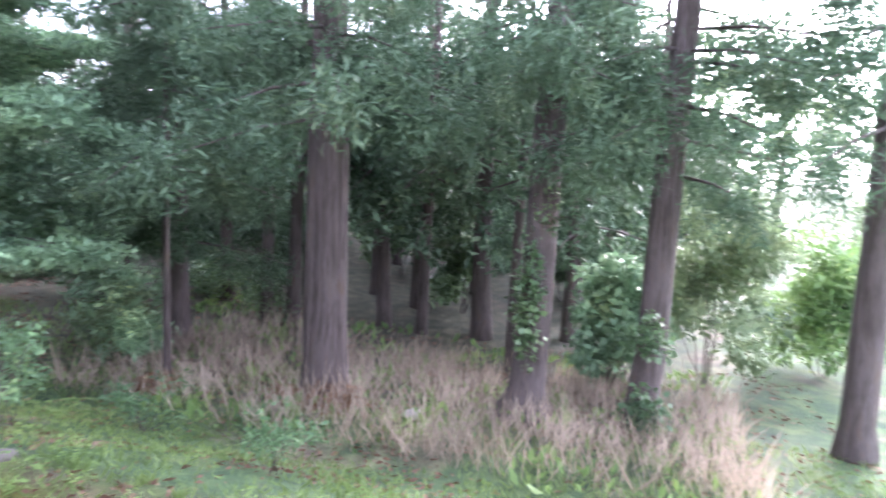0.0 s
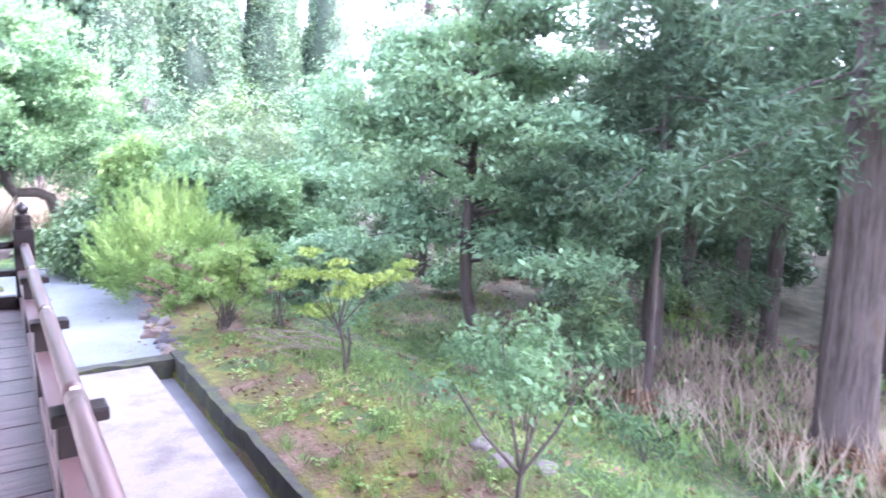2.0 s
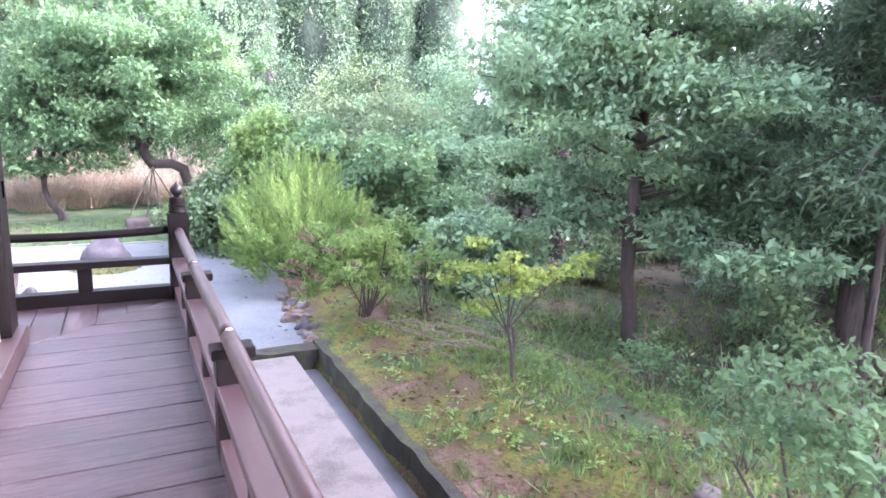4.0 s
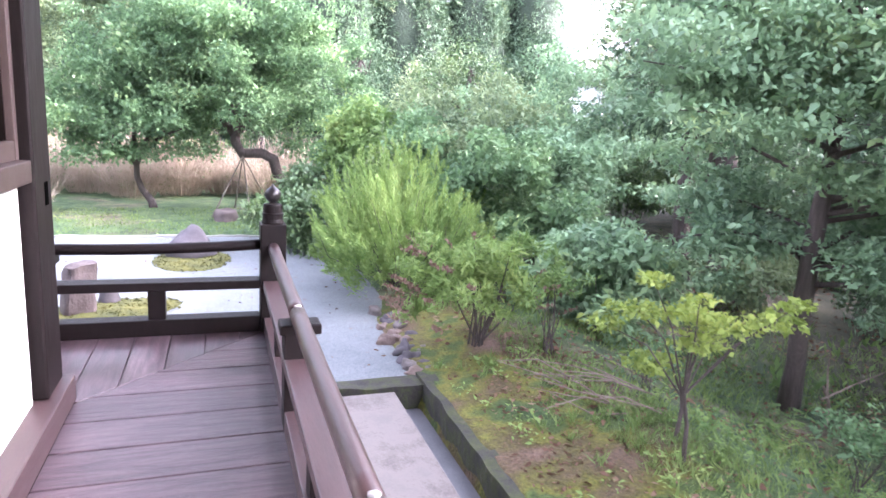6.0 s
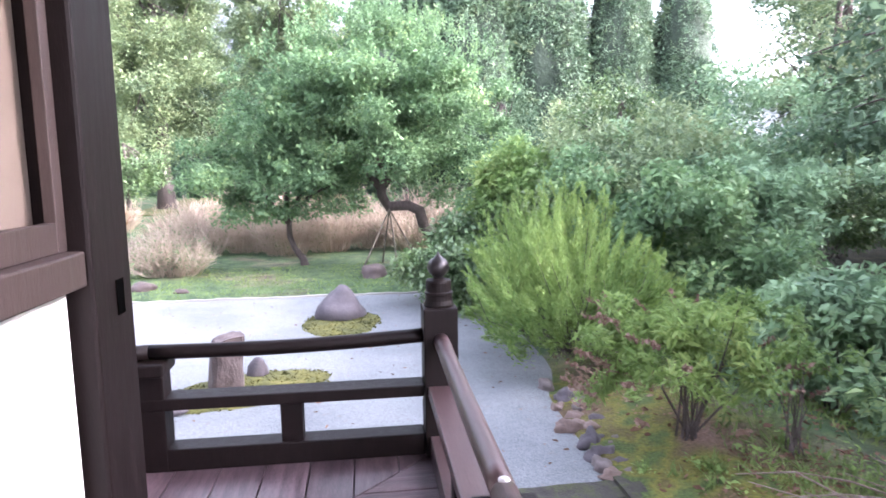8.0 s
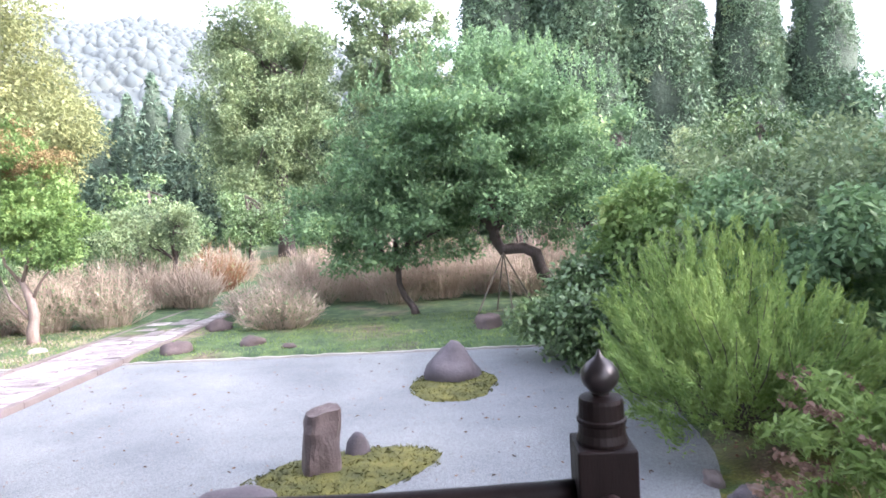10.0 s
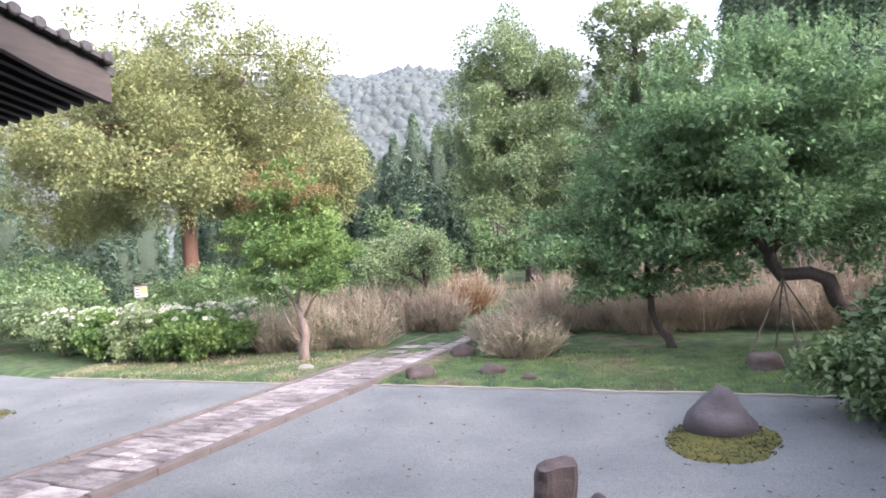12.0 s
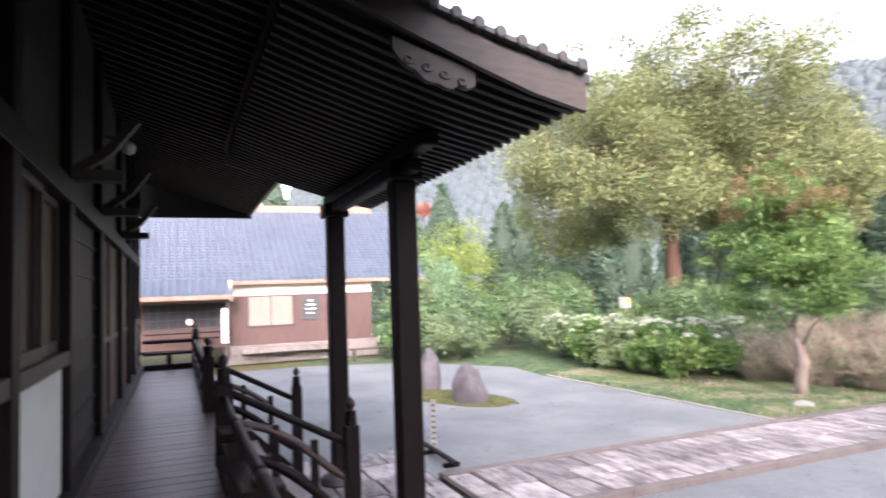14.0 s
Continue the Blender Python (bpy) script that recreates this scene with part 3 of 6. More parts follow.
        v.co += Vector((noise.noise(p), noise.noise(p + Vector((9, 0, 0))), noise.noise(p + Vector((0, 9, 0))))) * 0.022
    bmesh.ops.recalc_face_normals(bm, faces=bm.faces[:])
    return bm


part("wall_run", worn_bar(1.54, 1.70, -12.0, 1.62, -1.6, -1.075, 1, 0.09), MOSSWALL, rwall)
part("cross_wall", worn_bar(-0.2, 1.54, 1.36, 1.60, -1.6, -1.115, 5, 0.09), MOSSWALL, rwall)


def round_post(profile_low, mat_list, parent, x, y, z=0.0, half=0.08, square_top=0.71):
    """A square newel with a turned neck and an onion-shaped finial."""
    t = part("post_shaft", box(-half, half, -half, half, z - profile_low, square_top, 0.006), DARKWOOD, parent, m=pose(x, y, 0))
    part("post_neck", turned([(half * 0.86, square_top), (half * 0.88, square_top + 0.01), (half * 0.80, square_top + 0.03), (half * 0.80, square_top + 0.055), (half * 0.85, square_top + 0.06), (half * 0.85, square_top + 0.068), (half * 0.78, square_top + 0.072), (half * 0.76, square_top + 0.115), (half * 0.72, square_top + 0.125), (half * 0.30, square_top + 0.132), (half * 0.28, square_top + 0.138)], 24), DARKWOOD, parent, m=pose(x, y, 0), smooth=False)
    s = square_top + 0.136
    k = half / 0.08
    part("finial", turned([(0.022 * k, s), (0.03 * k, s + 0.008), (0.046 * k, s + 0.025), (0.0535 * k, s + 0.047), (0.05 * k, s + 0.066), (0.036 * k, s + 0.085), (0.018 * k, s + 0.097), (0.008 * k, s + 0.108), (0.003 * k, s + 0.122)], 28), METALCAP, parent, "dark bronze onion-shaped finial", m=pose(x, y, 0), smooth=True)
    return t


def sagging(a, b, r, seed, mat, parent, name, sag=0.012, n=14):
    a, b = Vector(a), Vector(b)
    pts = [a.lerp(b, i / n) + Vector((0, 0, -sag * math.sin(math.pi * i / n))) for i in range(n + 1)]
    return part(name, tube(pts, [r * (1 + 0.05 * noise.noise(Vector((i * 0.7, seed, 0)))) for i in range(n + 1)], 12), mat, parent, smooth=True)


rail_side = thing("railing", "low dark wooden veranda railing with a round worn top rail", "railing", group="veranda railings")
Y_POSTS = [-1.43, -2.93, -4.38, -5.85, -7.3, -8.75]
part("bottom_rail", box(-0.06, 0.06, -10.5, -0.082, 0.0, 0.10, 0.006), RAILWOOD, rail_side)
part("middle_rail", box(-0.065, 0.065, -10.5, -0.082, 0.295, 0.345, 0.006), RAILWOOD, rail_side)
ys = [-0.08] + Y_POSTS + [-10.5]
for i, (a, b) in enumerate(zip(ys, ys[1:])):
    sagging((0, a, 0.535 if i else 0.56), (0, b, 0.535), 0.036, i, RAILWOOD, rail_side, "top_rail", 0.006)
for i, y in enumerate(Y_POSTS):
    part("rail_post", box(-0.062, 0.062, y - 0.062, y + 0.062, 0.002, 0.46, 0.005), DARKWOOD, rail_side)
    part("post_cap", box(-0.08, 0.10, y - 0.06, y + 0.06, 0.452, 0.50, 0.008), DARKWOOD, rail_side)
    part("nail_cap", turned([(0.016, 0), (0.016, 0.004), (0.010, 0.008), (0.002, 0.009)], 14), NAIL, rail_side, "pale metal nail cap", m=pose(0, y, 0.567))
    mid = (y + ys[i]) / 2
    part("strut", box(-0.045, 0.045, mid - 0.05, mid + 0.05, 0.098, 0.30, 0.004), DARKWOOD, rail_side)

corner = thing("corner_post", "dark wooden corner newel with bronze onion finial", "newel post", 0, 0, 0)
round_post(0.0, None, corner, 0, 0)

rail_front = thing("railing", "low dark wooden veranda railing beside the stairs", "railing", group="veranda railings")
X_POSTS = [-1.32, -2.6, -3.9, -5.2]
part("bottom_rail", box(-6.37, -0.082, -0.06, 0.06, 0.0, 0.105, 0.006), DARKWOOD, rail_front)
part("middle_rail", box(-6.37, -0.082, -0.065, 0.065, 0.29, 0.345, 0.006), DARKWOOD, rail_front)
xs = [-0.08] + X_POSTS + [-6.37]
for i, (a, b) in enumerate(zip(xs, xs[1:])):
    sagging((a, 0, 0.57 if i == 0 else 0.55), (b, 0, 0.55), 0.034, i + 20, DARKWOOD, rail_front, "top_rail", 0.014)
    mid = (a + b) / 2
    part("strut", box(mid - 0.05, mid + 0.05, -0.045, 0.045, 0.103, 0.295, 0.004), DARKWOOD, rail_front)
for x in X_POSTS:
    part("rail_post", box(x - 0.065, x + 0.065, -0.062, 0.062, 0.002, 0.46, 0.005), DARKWOOD, rail_front)
    part("post_cap", box(x - 0.08, x + 0.08, -0.10, 0.10, 0.455, 0.515, 0.010), DARKWOOD, rail_front)

rail_far = thing("railing", "low dark wooden railing of the far end of the veranda", "railing", group="veranda railings")
part("bottom_rail", box(-14.9, -9.36, -0.06, 0.06, 0.0, 0.105, 0.006), DARKWOOD, rail_far)
part("middle_rail", box(-14.9, -9.36, -0.065, 0.065, 0.29, 0.345, 0.006), DARKWOOD, rail_far)
sagging((-9.36, 0, 0.55), (-14.9, 0, 0.55), 0.034, 31, DARKWOOD, rail_far, "top_rail", 0.01)
part("bottom_rail", box(-15.06, -14.94, -0.99, -0.07, 0.0, 0.105, 0.006), DARKWOOD, rail_far)
part("middle_rail", box(-15.06, -14.94, -0.99, -0.07, 0.29, 0.345, 0.006), DARKWOOD, rail_far)
sagging((-15.0, -0.99, 0.56), (-15.0, -0.07, 0.56), 0.034, 33, DARKWOOD, rail_far, "top_rail", 0.004)
for x in (-10.7, -12.1, -13.5):
    part("rail_post", box(x - 0.06, x + 0.06, -0.06, 0.06, 0.002, 0.52, 0.005), DARKWOOD, rail_far)
part("strut", box(-15.045, -14.955, -0.55, -0.45, 0.103, 0.295, 0.004), DARKWOOD, rail_far)
far_corner = thing("corner_post", "dark wooden newel at the veranda's far corner", "newel post")
round_post(0.0, None, far_corner, -15.0, 0, half=0.075, square_top=0.66)

# stairs with curved balustrades
stairs = thing("stairs", "dark wooden stairs down from the veranda to the paving", "stairs", kind="structure")
for i in range(5):
    z = -0.19 * (i + 1)
    part("tread", box(-9.15, -6.55, 0.08 + 0.21 * i, 0.34 + 0.21 * i, z - 0.05, z, 0.008), DECK_Y, stairs)
    part("riser", box(-9.13, -6.57, 0.10 + 0.21 * i, 0.13 + 0.21 * i, z - 0.19 + 0.002, z - 0.052), DARKWOOD, stairs)
for x in (-6.5, -9.2):
    part("stringer", prism([(0.06, 0.0), (0.2, 0.02), (1.16, -0.93), (1.16, -1.13), (0.06, -1.13)], -0.04, 0.04), DARKWOOD, stairs, m=Matrix.Translation((x, 0, 0)) @ Matrix(((0, 0, 1, 0), (1, 0, 0, 0), (0, 1, 0, 0), (0, 0, 0, 1))))
for x in (-6.45, -9.25):
    bal = thing("stair_balustrade", "dark wooden stair railing with two curved rails and finials", "stair railing", group="stair railings")
    round_post(0.0, None, bal, x, 0.0, half=0.07, square_top=0.67)
    round_post(1.13, None, bal, x, 1.07, half=0.062, square_top=0.21)
    for k, (za, zb, r) in enumerate(((0.58, 0.06, 0.034), (0.34, -0.24, 0.036), (0.08, -0.56, 0.045))):
        pts = []
        for i in range(13):
            q = i / 12
            bow = 0.10 * math.sin(math.pi * min(q * 1.15, 1)) if k else 0.0
            pts.append((x, 0.06 + 0.96 * q, za + (zb - za) * q + bow))
        part("curved_rail", tube(pts, [r] * 13, 10), RAILWOOD if k == 1 else DARKWOOD, bal, smooth=True)
    for q in (0.35, 0.68):
        part("baluster", box(x - 0.03, x + 0.03, 0.03 + q, 0.09 + q, -0.95 * q - 0.05, 0.46 - 0.5 * q, 0.004), DARKWOOD, bal)

# side wall, facing the wood
wall_side = thing("wall_side", "white plaster wall with dark posts and wooden windows", "wall", kind="structure")
part("white_panel", box(-1.16, -1.085, -11.0, -1.25, 0.1, 1.075), PLASTER, wall_side)
part("upper_panel", box(-1.18, -1.10, -11.0, -1.20, 2.18, 4.2), BLACKWOOD, wall_side)
part("backing", box(-1.40, -1.26, -11.0, -1.20, 0.0, 4.2), BLACKWOOD, wall_side)
part("ground_sill", box(-1.15, -0.985, -11.0, -0.925, 0.0, 0.125, 0.006), RAILWOOD, wall_side)
part("dado_rail", box(-1.15, -1.03, -11.0, -1.25, 1.075, 1.165, 0.006), WINWOOD, wall_side)
part("lintel", box(-1.15, -1.02, -11.0, -1.25, 2.08, 2.2, 0.006), DARKWOOD, wall_side)
for y in (-3.05, -4.92, -6.8, -8.7):
    part("wall_post", box(-1.17, -1.035, y - 0.068, y + 0.068, 0.125, 4.2, 0.006), DARKWOOD, wall_side)
corner_col = thing("corner_column", "dark square timber column at the temple's corner", "column", kind="structure")
part("shaft", box(-1.175, -1.03, -1.22, -0.955, 0.127, 4.2, 0.010), DARKWOOD, corner_col)
# no recess is cut: a black plate paints the slot's inner shade
part("mortise", box(-1.0295, -1.026, -1.08, -1.03, 0.96, 1.06), HOLLOW_SHADE, corner_col, "thin black plate painted as the shade in an empty mortise slot")


def sliding_window(name, along, a, b, z0, z1, depth, axis_x):
    """A wooden sash with two lights; a curtain hangs behind the glass."""
    w = thing(name, "reddish wooden sliding window with beige curtain behind glass", "window", kind="structure")

    def bit(nm, u0, u1, v0, v1, d0, d1, mat, lab=""):
        if axis_x:
            return part(nm, box(u0, u1, depth + d0, depth + d1, v0, v1, 0.003), mat, w, lab)
        return part(nm, box(depth + d0, depth + d1, u0, u1, v0, v1, 0.003), mat, w, lab)

    bit("curtain", a, b, z0, z1, -0.075, -0.06, CURTAIN)
    mid = (a + b) / 2
    for k, (u0, u1) in enumerate(((a, mid + 0.02), (mid - 0.02, b))):
        d = 0.0 if k else -0.035
        bit("stile", u0, u0 + 0.045, z0, z1, d - 0.015, d + 0.015, WINWOOD)
        bit("stile", u1 - 0.045, u1, z0, z1, d - 0.015, d + 0.015, WINWOOD)
        bit("sash_rail", u0 + 0.046, u1 - 0.046, z0, z0 + 0.075, d - 0.014, d + 0.014, WINWOOD)
        bit("sash_rail", u0 + 0.046, u1 - 0.046, z1 - 0.05, z1, d - 0.014, d + 0.014, WINWOOD)
    return w


for i, (a, b) in enumerate(((-2.98, -1.25), (-4.85, -3.12), (-6.73, -4.99))):
    sliding_window(f"window_{i + 1}", "y", a, b, 1.166, 2.079, -1.085, False)

# front wall, facing the court
wall_front = thing("wall_front", "dark timber wall with white dado panels and doors", "wall", kind="structure")
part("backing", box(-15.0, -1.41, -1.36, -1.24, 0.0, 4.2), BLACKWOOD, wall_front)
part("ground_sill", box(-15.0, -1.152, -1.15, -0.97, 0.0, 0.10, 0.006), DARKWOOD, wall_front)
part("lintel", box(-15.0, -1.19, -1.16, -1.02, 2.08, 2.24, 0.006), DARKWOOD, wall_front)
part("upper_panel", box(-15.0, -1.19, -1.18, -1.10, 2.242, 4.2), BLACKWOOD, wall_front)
FP = [-2.6, -4.28, -5.98, -7.95, -10.45, -12.2, -13.5, -14.9]
for x in FP:
    part("wall_post", box(x - 0.085, x + 0.085, -1.17, -1.03, 0.102, 4.19, 0.006), DARKWOOD, wall_front)
for a, b in ((-2.51, -1.20), (-4.19, -2.69), (-5.89, -4.37), (-14.8, -13.6)):
    part("white_panel", box(a, b, -1.15, -1.085, 0.102, 0.955), PLASTER, wall_front)
    part("dado_rail", box(a, b, -1.15, -1.035, 0.956, 1.05, 0.005), WINWOOD, wall_front)
part("board_panel", box(-7.86, -6.07, -1.16, -1.10, 0.102, 2.079), BLACKWOOD, wall_front)
for i in range(7):
    part("board_batten", box(-7.86, -6.07, -1.10, -1.085, 0.2 + 0.28 * i, 0.23 + 0.28 * i), DARKWOOD, wall_front)
part("board_panel", box(-13.4, -12.3, -1.16, -1.10, 0.102, 2.079), BLACKWOOD, wall_front)
for i, (a, b) in enumerate(((-2.51, -1.20), (-4.19, -2.69), (-5.89, -4.37), (-14.8, -13.6))):
    sliding_window(f"window_{i + 4}", "x", a, b, 1.051, 2.079, -1.085, True)
for i, (a, b) in enumerate(((-9.2, -8.04), (-10.36, -9.2), (-12.1, -10.55))):
    d = thing(f"door_{i + 1}", "brown wooden sliding door with plain lower panel", "door", kind="structure")
    part("lower_panel", box(a + 0.03, b - 0.03, -1.12, -1.10, 0.103, 0.93), BROWNBOARD, d)
    part("upper_panel", box(a + 0.03, b - 0.03, -1.12, -1.10, 0.99, 2.075), CURTAIN, d)
    part("door_stile", box(a, a + 0.05, -1.13, -1.075, 0.103, 2.075, 0.003), WINWOOD, d)
    part("door_stile", box(b - 0.05, b, -1.13, -1.075, 0.103, 2.075, 0.003), WINWOOD, d)
    part("door_rail", box(a + 0.051, b - 0.051, -1.13, -1.078, 0.93, 0.99, 0.003), WINWOOD, d)
for x in (-6.0, -8.0, -10.5):
    br = thing("eave_bracket", "weathered pale timber bracket under the eaves", "bracket", group="eave brackets")
    part("brace", tube([(x, -1.02, 2.32), (x, -0.80, 2.48), (x, -0.62, 2.72)], [0.05, 0.05, 0.045], 4), FASCIA, br)
    part("bracket_block", box(x - 0.07, x + 0.07, -1.03, -0.70, 2.25, 2.33, 0.006), FASCIA, br)
lamp = thing("wall_lamp", "small round white glass lamp on the temple wall", "lamp")
part("globe", turned([(0.02, -0.07), (0.055, -0.05), (0.07, 0.0), (0.055, 0.05), (0.03, 0.07)], 16), PAPER, lamp, "white glass globe", m=pose(-8.05, -0.80, 2.97), smooth=True)
part("lamp_arm", tube([(-8.05, -1.09, 3.08), (-8.05, -0.82, 3.06)], [0.012, 0.012], 8), INK, lamp)


def slope_panel(x0, x1, ya, za, yb, zb, thick):
    """A tilted board from (ya, za) to (yb, zb), of that thickness upwards."""
    bm = bmesh.new()
    v = [bm.verts.new(c) for c in ((x0, ya, za), (x1, ya, za), (x1, yb, zb), (x0, yb, zb), (x0, ya, za + thick), (x1, ya, za + thick), (x1, yb, zb + thick), (x0, yb, zb + thick))]
    for f in ((3, 2, 1, 0), (4, 5, 6, 7), (0, 1, 5, 4), (1, 2, 6, 5), (2, 3, 7, 6), (3, 0, 4, 7)):
        bm.faces.new([v[i] for i in f])
    return bm


def sloped_rafter(w, ya, za, yb, zb, h):
    return slope_panel(-w / 2, w / 2, ya, za, yb, zb, h)


# main roof over both verandas
roof = thing("roof_main", "broad dark temple roof with close rafters under the eaves", "roof", kind="structure")
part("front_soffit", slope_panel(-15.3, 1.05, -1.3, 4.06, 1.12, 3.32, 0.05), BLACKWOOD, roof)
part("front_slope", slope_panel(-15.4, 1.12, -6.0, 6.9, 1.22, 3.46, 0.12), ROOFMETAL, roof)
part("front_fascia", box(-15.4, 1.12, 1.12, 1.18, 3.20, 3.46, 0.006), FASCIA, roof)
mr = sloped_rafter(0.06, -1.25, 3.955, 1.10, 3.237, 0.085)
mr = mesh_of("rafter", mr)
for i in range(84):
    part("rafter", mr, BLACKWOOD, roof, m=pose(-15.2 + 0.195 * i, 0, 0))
side_soffit = slope_panel(-11.0, 1.02, -1.3, 4.06, 1.05, 3.34, 0.05)
part("side_soffit", side_soffit, BLACKWOOD, roof, m=Matrix(((0, 1, 0, 0), (1, 0, 0, 0), (0, 0, 1, 0), (0, 0, 0, 1))))
part("side_fascia", box(1.05, 1.11, -11.0, 1.1, 3.20, 3.46, 0.006), FASCIA, roof)
part("far_verge", box(-15.52, -15.41, -1.4, 1.2, 3.16, 4.4, 0.01), BLACKWOOD, roof)

# entrance porch roof
porch = thing("roof_porch", "dark porch roof with close rafters and tiled edge", "porch roof", kind="structure")
PX0, PX1 = -9.62, -4.42


def porch_z(y):
    """The porch roof's underside, hollowed towards the eaves."""
    q = (2.25 - y) / 2.0
    return 2.66 + 0.42 * q + 0.16 * q * q


seg = [2.25, 1.85, 1.45, 1.05, 0.65, 0.25]
for k, (b, a) in enumerate(zip(seg, seg[1:])):
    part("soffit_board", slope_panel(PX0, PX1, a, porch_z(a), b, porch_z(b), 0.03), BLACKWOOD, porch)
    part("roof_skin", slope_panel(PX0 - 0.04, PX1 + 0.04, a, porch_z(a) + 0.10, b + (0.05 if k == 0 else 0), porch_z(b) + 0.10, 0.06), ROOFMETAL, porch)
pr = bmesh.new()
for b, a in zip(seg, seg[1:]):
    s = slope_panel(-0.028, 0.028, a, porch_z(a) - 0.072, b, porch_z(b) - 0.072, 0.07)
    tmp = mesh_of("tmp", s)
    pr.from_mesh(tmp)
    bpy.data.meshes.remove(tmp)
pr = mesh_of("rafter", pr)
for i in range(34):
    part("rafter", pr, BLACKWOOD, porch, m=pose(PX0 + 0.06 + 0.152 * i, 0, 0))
part("eave_board", box(PX0, PX1, 2.25, 2.29, 2.645, 2.75, 0.004), FASCIA, porch)
for k, (b, a) in enumerate(zip(seg, seg[1:])):
    part("verge_board", slope_panel(PX1 + 0.002, PX1 + 0.055, a, porch_z(a) - 0.10 + 0.03 * k, b, porch_z(b) - 0.10 + 0.03 * max(k - 1, 0), 0.20), FASCIA, porch, "grey weathered verge board")
    part("verge_capping", slope_panel(PX1 - 0.06, PX1 + 0.10, a, porch_z(a) + 0.165, b, porch_z(b) + 0.165, 0.035), ROOFMETAL, porch)
cap = mesh_of("edge_tile", turned([(0.03, -0.10), (0.04, -0.09), (0.045, 0.08), (0.035, 0.09)], 10))
for i in range(13):
    y = 2.2 - 0.155 * i
    part("edge_tile", cap, ROOFMETAL, porch, m=pose(PX1 + 0.03, y, porch_z(y) + 0.195, 0, 90, 0))
lip = mesh_of("eave_tile", turned([(0.03, -0.06), (0.045, -0.05), (0.045, 0.06), (0.03, 0.07)], 8))
for i in range(34):
    part("eave_tile", lip, ROOFMETAL, porch, m=pose(PX0 + 0.06 + 0.152 * i, 2.28, 2.79, 90, 0, 0))


def carved_pendant():
    """A cloud-carved wooden pendant board: a scalloped outline with pierced scrolls."""
    out = []
    for i in range(25):
        q = i / 24
        y = 0.88 + 0.56 * q
        d = 0.09 + 0.09 * math.sin(math.pi * q) + 0.03 * abs(math.sin(q * 12))
        out.append((y, porch_z(y) - 0.07 - d))
    top = [(0.88 + 0.56 * i / 8, porch_z(0.88 + 0.56 * i / 8) - 0.08) for i in range(8, -1, -1)]
    return prism(out + top, 0, 0.045, 0.004)


turn_yz = Matrix(((0, 0, 1, 0), (1, 0, 0, 0), (0, 1, 0, 0), (0, 0, 0, 1)))
part("carved_pendant", carved_pendant(), FASCIA, porch, "scroll-carved wooden pendant", m=Matrix.Translation((PX1 - 0.05, 0, 0)) @ turn_yz)
for i in range(4):
    y = 0.98 + 0.12 * i
    part("carved_scroll", tube([(0, y + (0.012 + 0.004 * a) * math.cos(a * 0.8), porch_z(y) - 0.185 + (0.012 + 0.003 * a) * math.sin(a * 0.8)) for a in range(8)], [0.008] * 8, 6), FASCIA, porch, m=pose(PX1 + 0.002, 0, 0))

for x in (-6.5, -9.27):
    pil = thing("porch_pillar", "tall square dark timber pillar of the entrance porch", "pillar", group="porch pillars", kind="structure")
    part("shaft", box(x - 0.112, x + 0.112, 1.52, 1.744, -0.98, 2.42, 0.02), DARKWOOD, pil)
    part("stone_base", turned([(0.26, 0), (0.27, 0.04), (0.24, 0.1), (0.2, 0.13)], 20), ROCK, pil, m=pose(x, 1.632, -1.11))
    part("bearing_block", box(x - 0.17, x + 0.17, 1.47, 1.795, 2.42, 2.60, 0.02), DARKWOOD, pil)
    part("bracket_arm", box(x - 0.40, x + 0.40, 1.55, 1.71, 2.46, 2.575, 0.03), DARKWOOD, pil)
beam = thing("porch_beam", "heavy dark timber beams joining the porch pillars", "beam", kind="structure")
part("tie_beam", box(-9.15, -6.62, 1.555, 1.708, 2.46, 2.598, 0.03), DARKWOOD, beam)
part("plate_beam", box(-9.6, -5.7, 1.55, 1.71, 2.602, 2.74, 0.02), DARKWOOD, beam)

# ---- the court: path, kerbs, stones ----
path = thing("paved_path", "raised path of pinkish-grey stone slabs across the gravel", "path", kind="structure")
part("path_bed", box(-8.74, -7.13, 2.85, 26.0, -1.5, GR + 0.055), PAVEBED, path)
part("entrance_bed", box(-10.6, -5.3, 0.95, 2.83, -1.5, GR + 0.012), PAVEBED, path)
edging = thing("edging", "thin pale edging stones between gravel and lawn", "kerb", kind="structure")
for a, b in ((-7.0, 0.78), (-16.6, -8.88)):
    part("edging_run", worn_bar(a, b, 9.46 if a > -8 else 9.36, 9.53 if a > -8 else 9.43, -1.5, GR + 0.035, 3), PALEKERB, edging)


def split_rock(name, sx, sy, sz, seed):
    """A blocky split rock with chipped faces and a slanting flat top."""
    bm = box(-sx / 2, sx / 2, -sy / 2, sy / 2, -0.08, sz)
    bmesh.ops.subdivide_edges(bm, edges=bm.edges[:], cuts=7, use_grid_fill=True)
    for v in bm.verts:
        p = v.co
        q = p.z / sz
        o = Vector((seed, seed * 2.0, 0))
        f = 1 - 0.16 * max(q, 0) + 0.16 * noise.noise(p * 3 + o)
        n3 = noise.noise_vector(p * 7 + o) * 0.028
        corner_ = (abs(p.x) / (sx / 2)) ** 6 * (abs(p.y) / (sy / 2)) ** 6
        f -= 0.13 * corner_
        p.x, p.y = p.x * f + n3.x + 0.05 * q, p.y * f + n3.y
        p.z += n3.z + (0.16 * p.x * q)
    return mesh_of(name, bm)


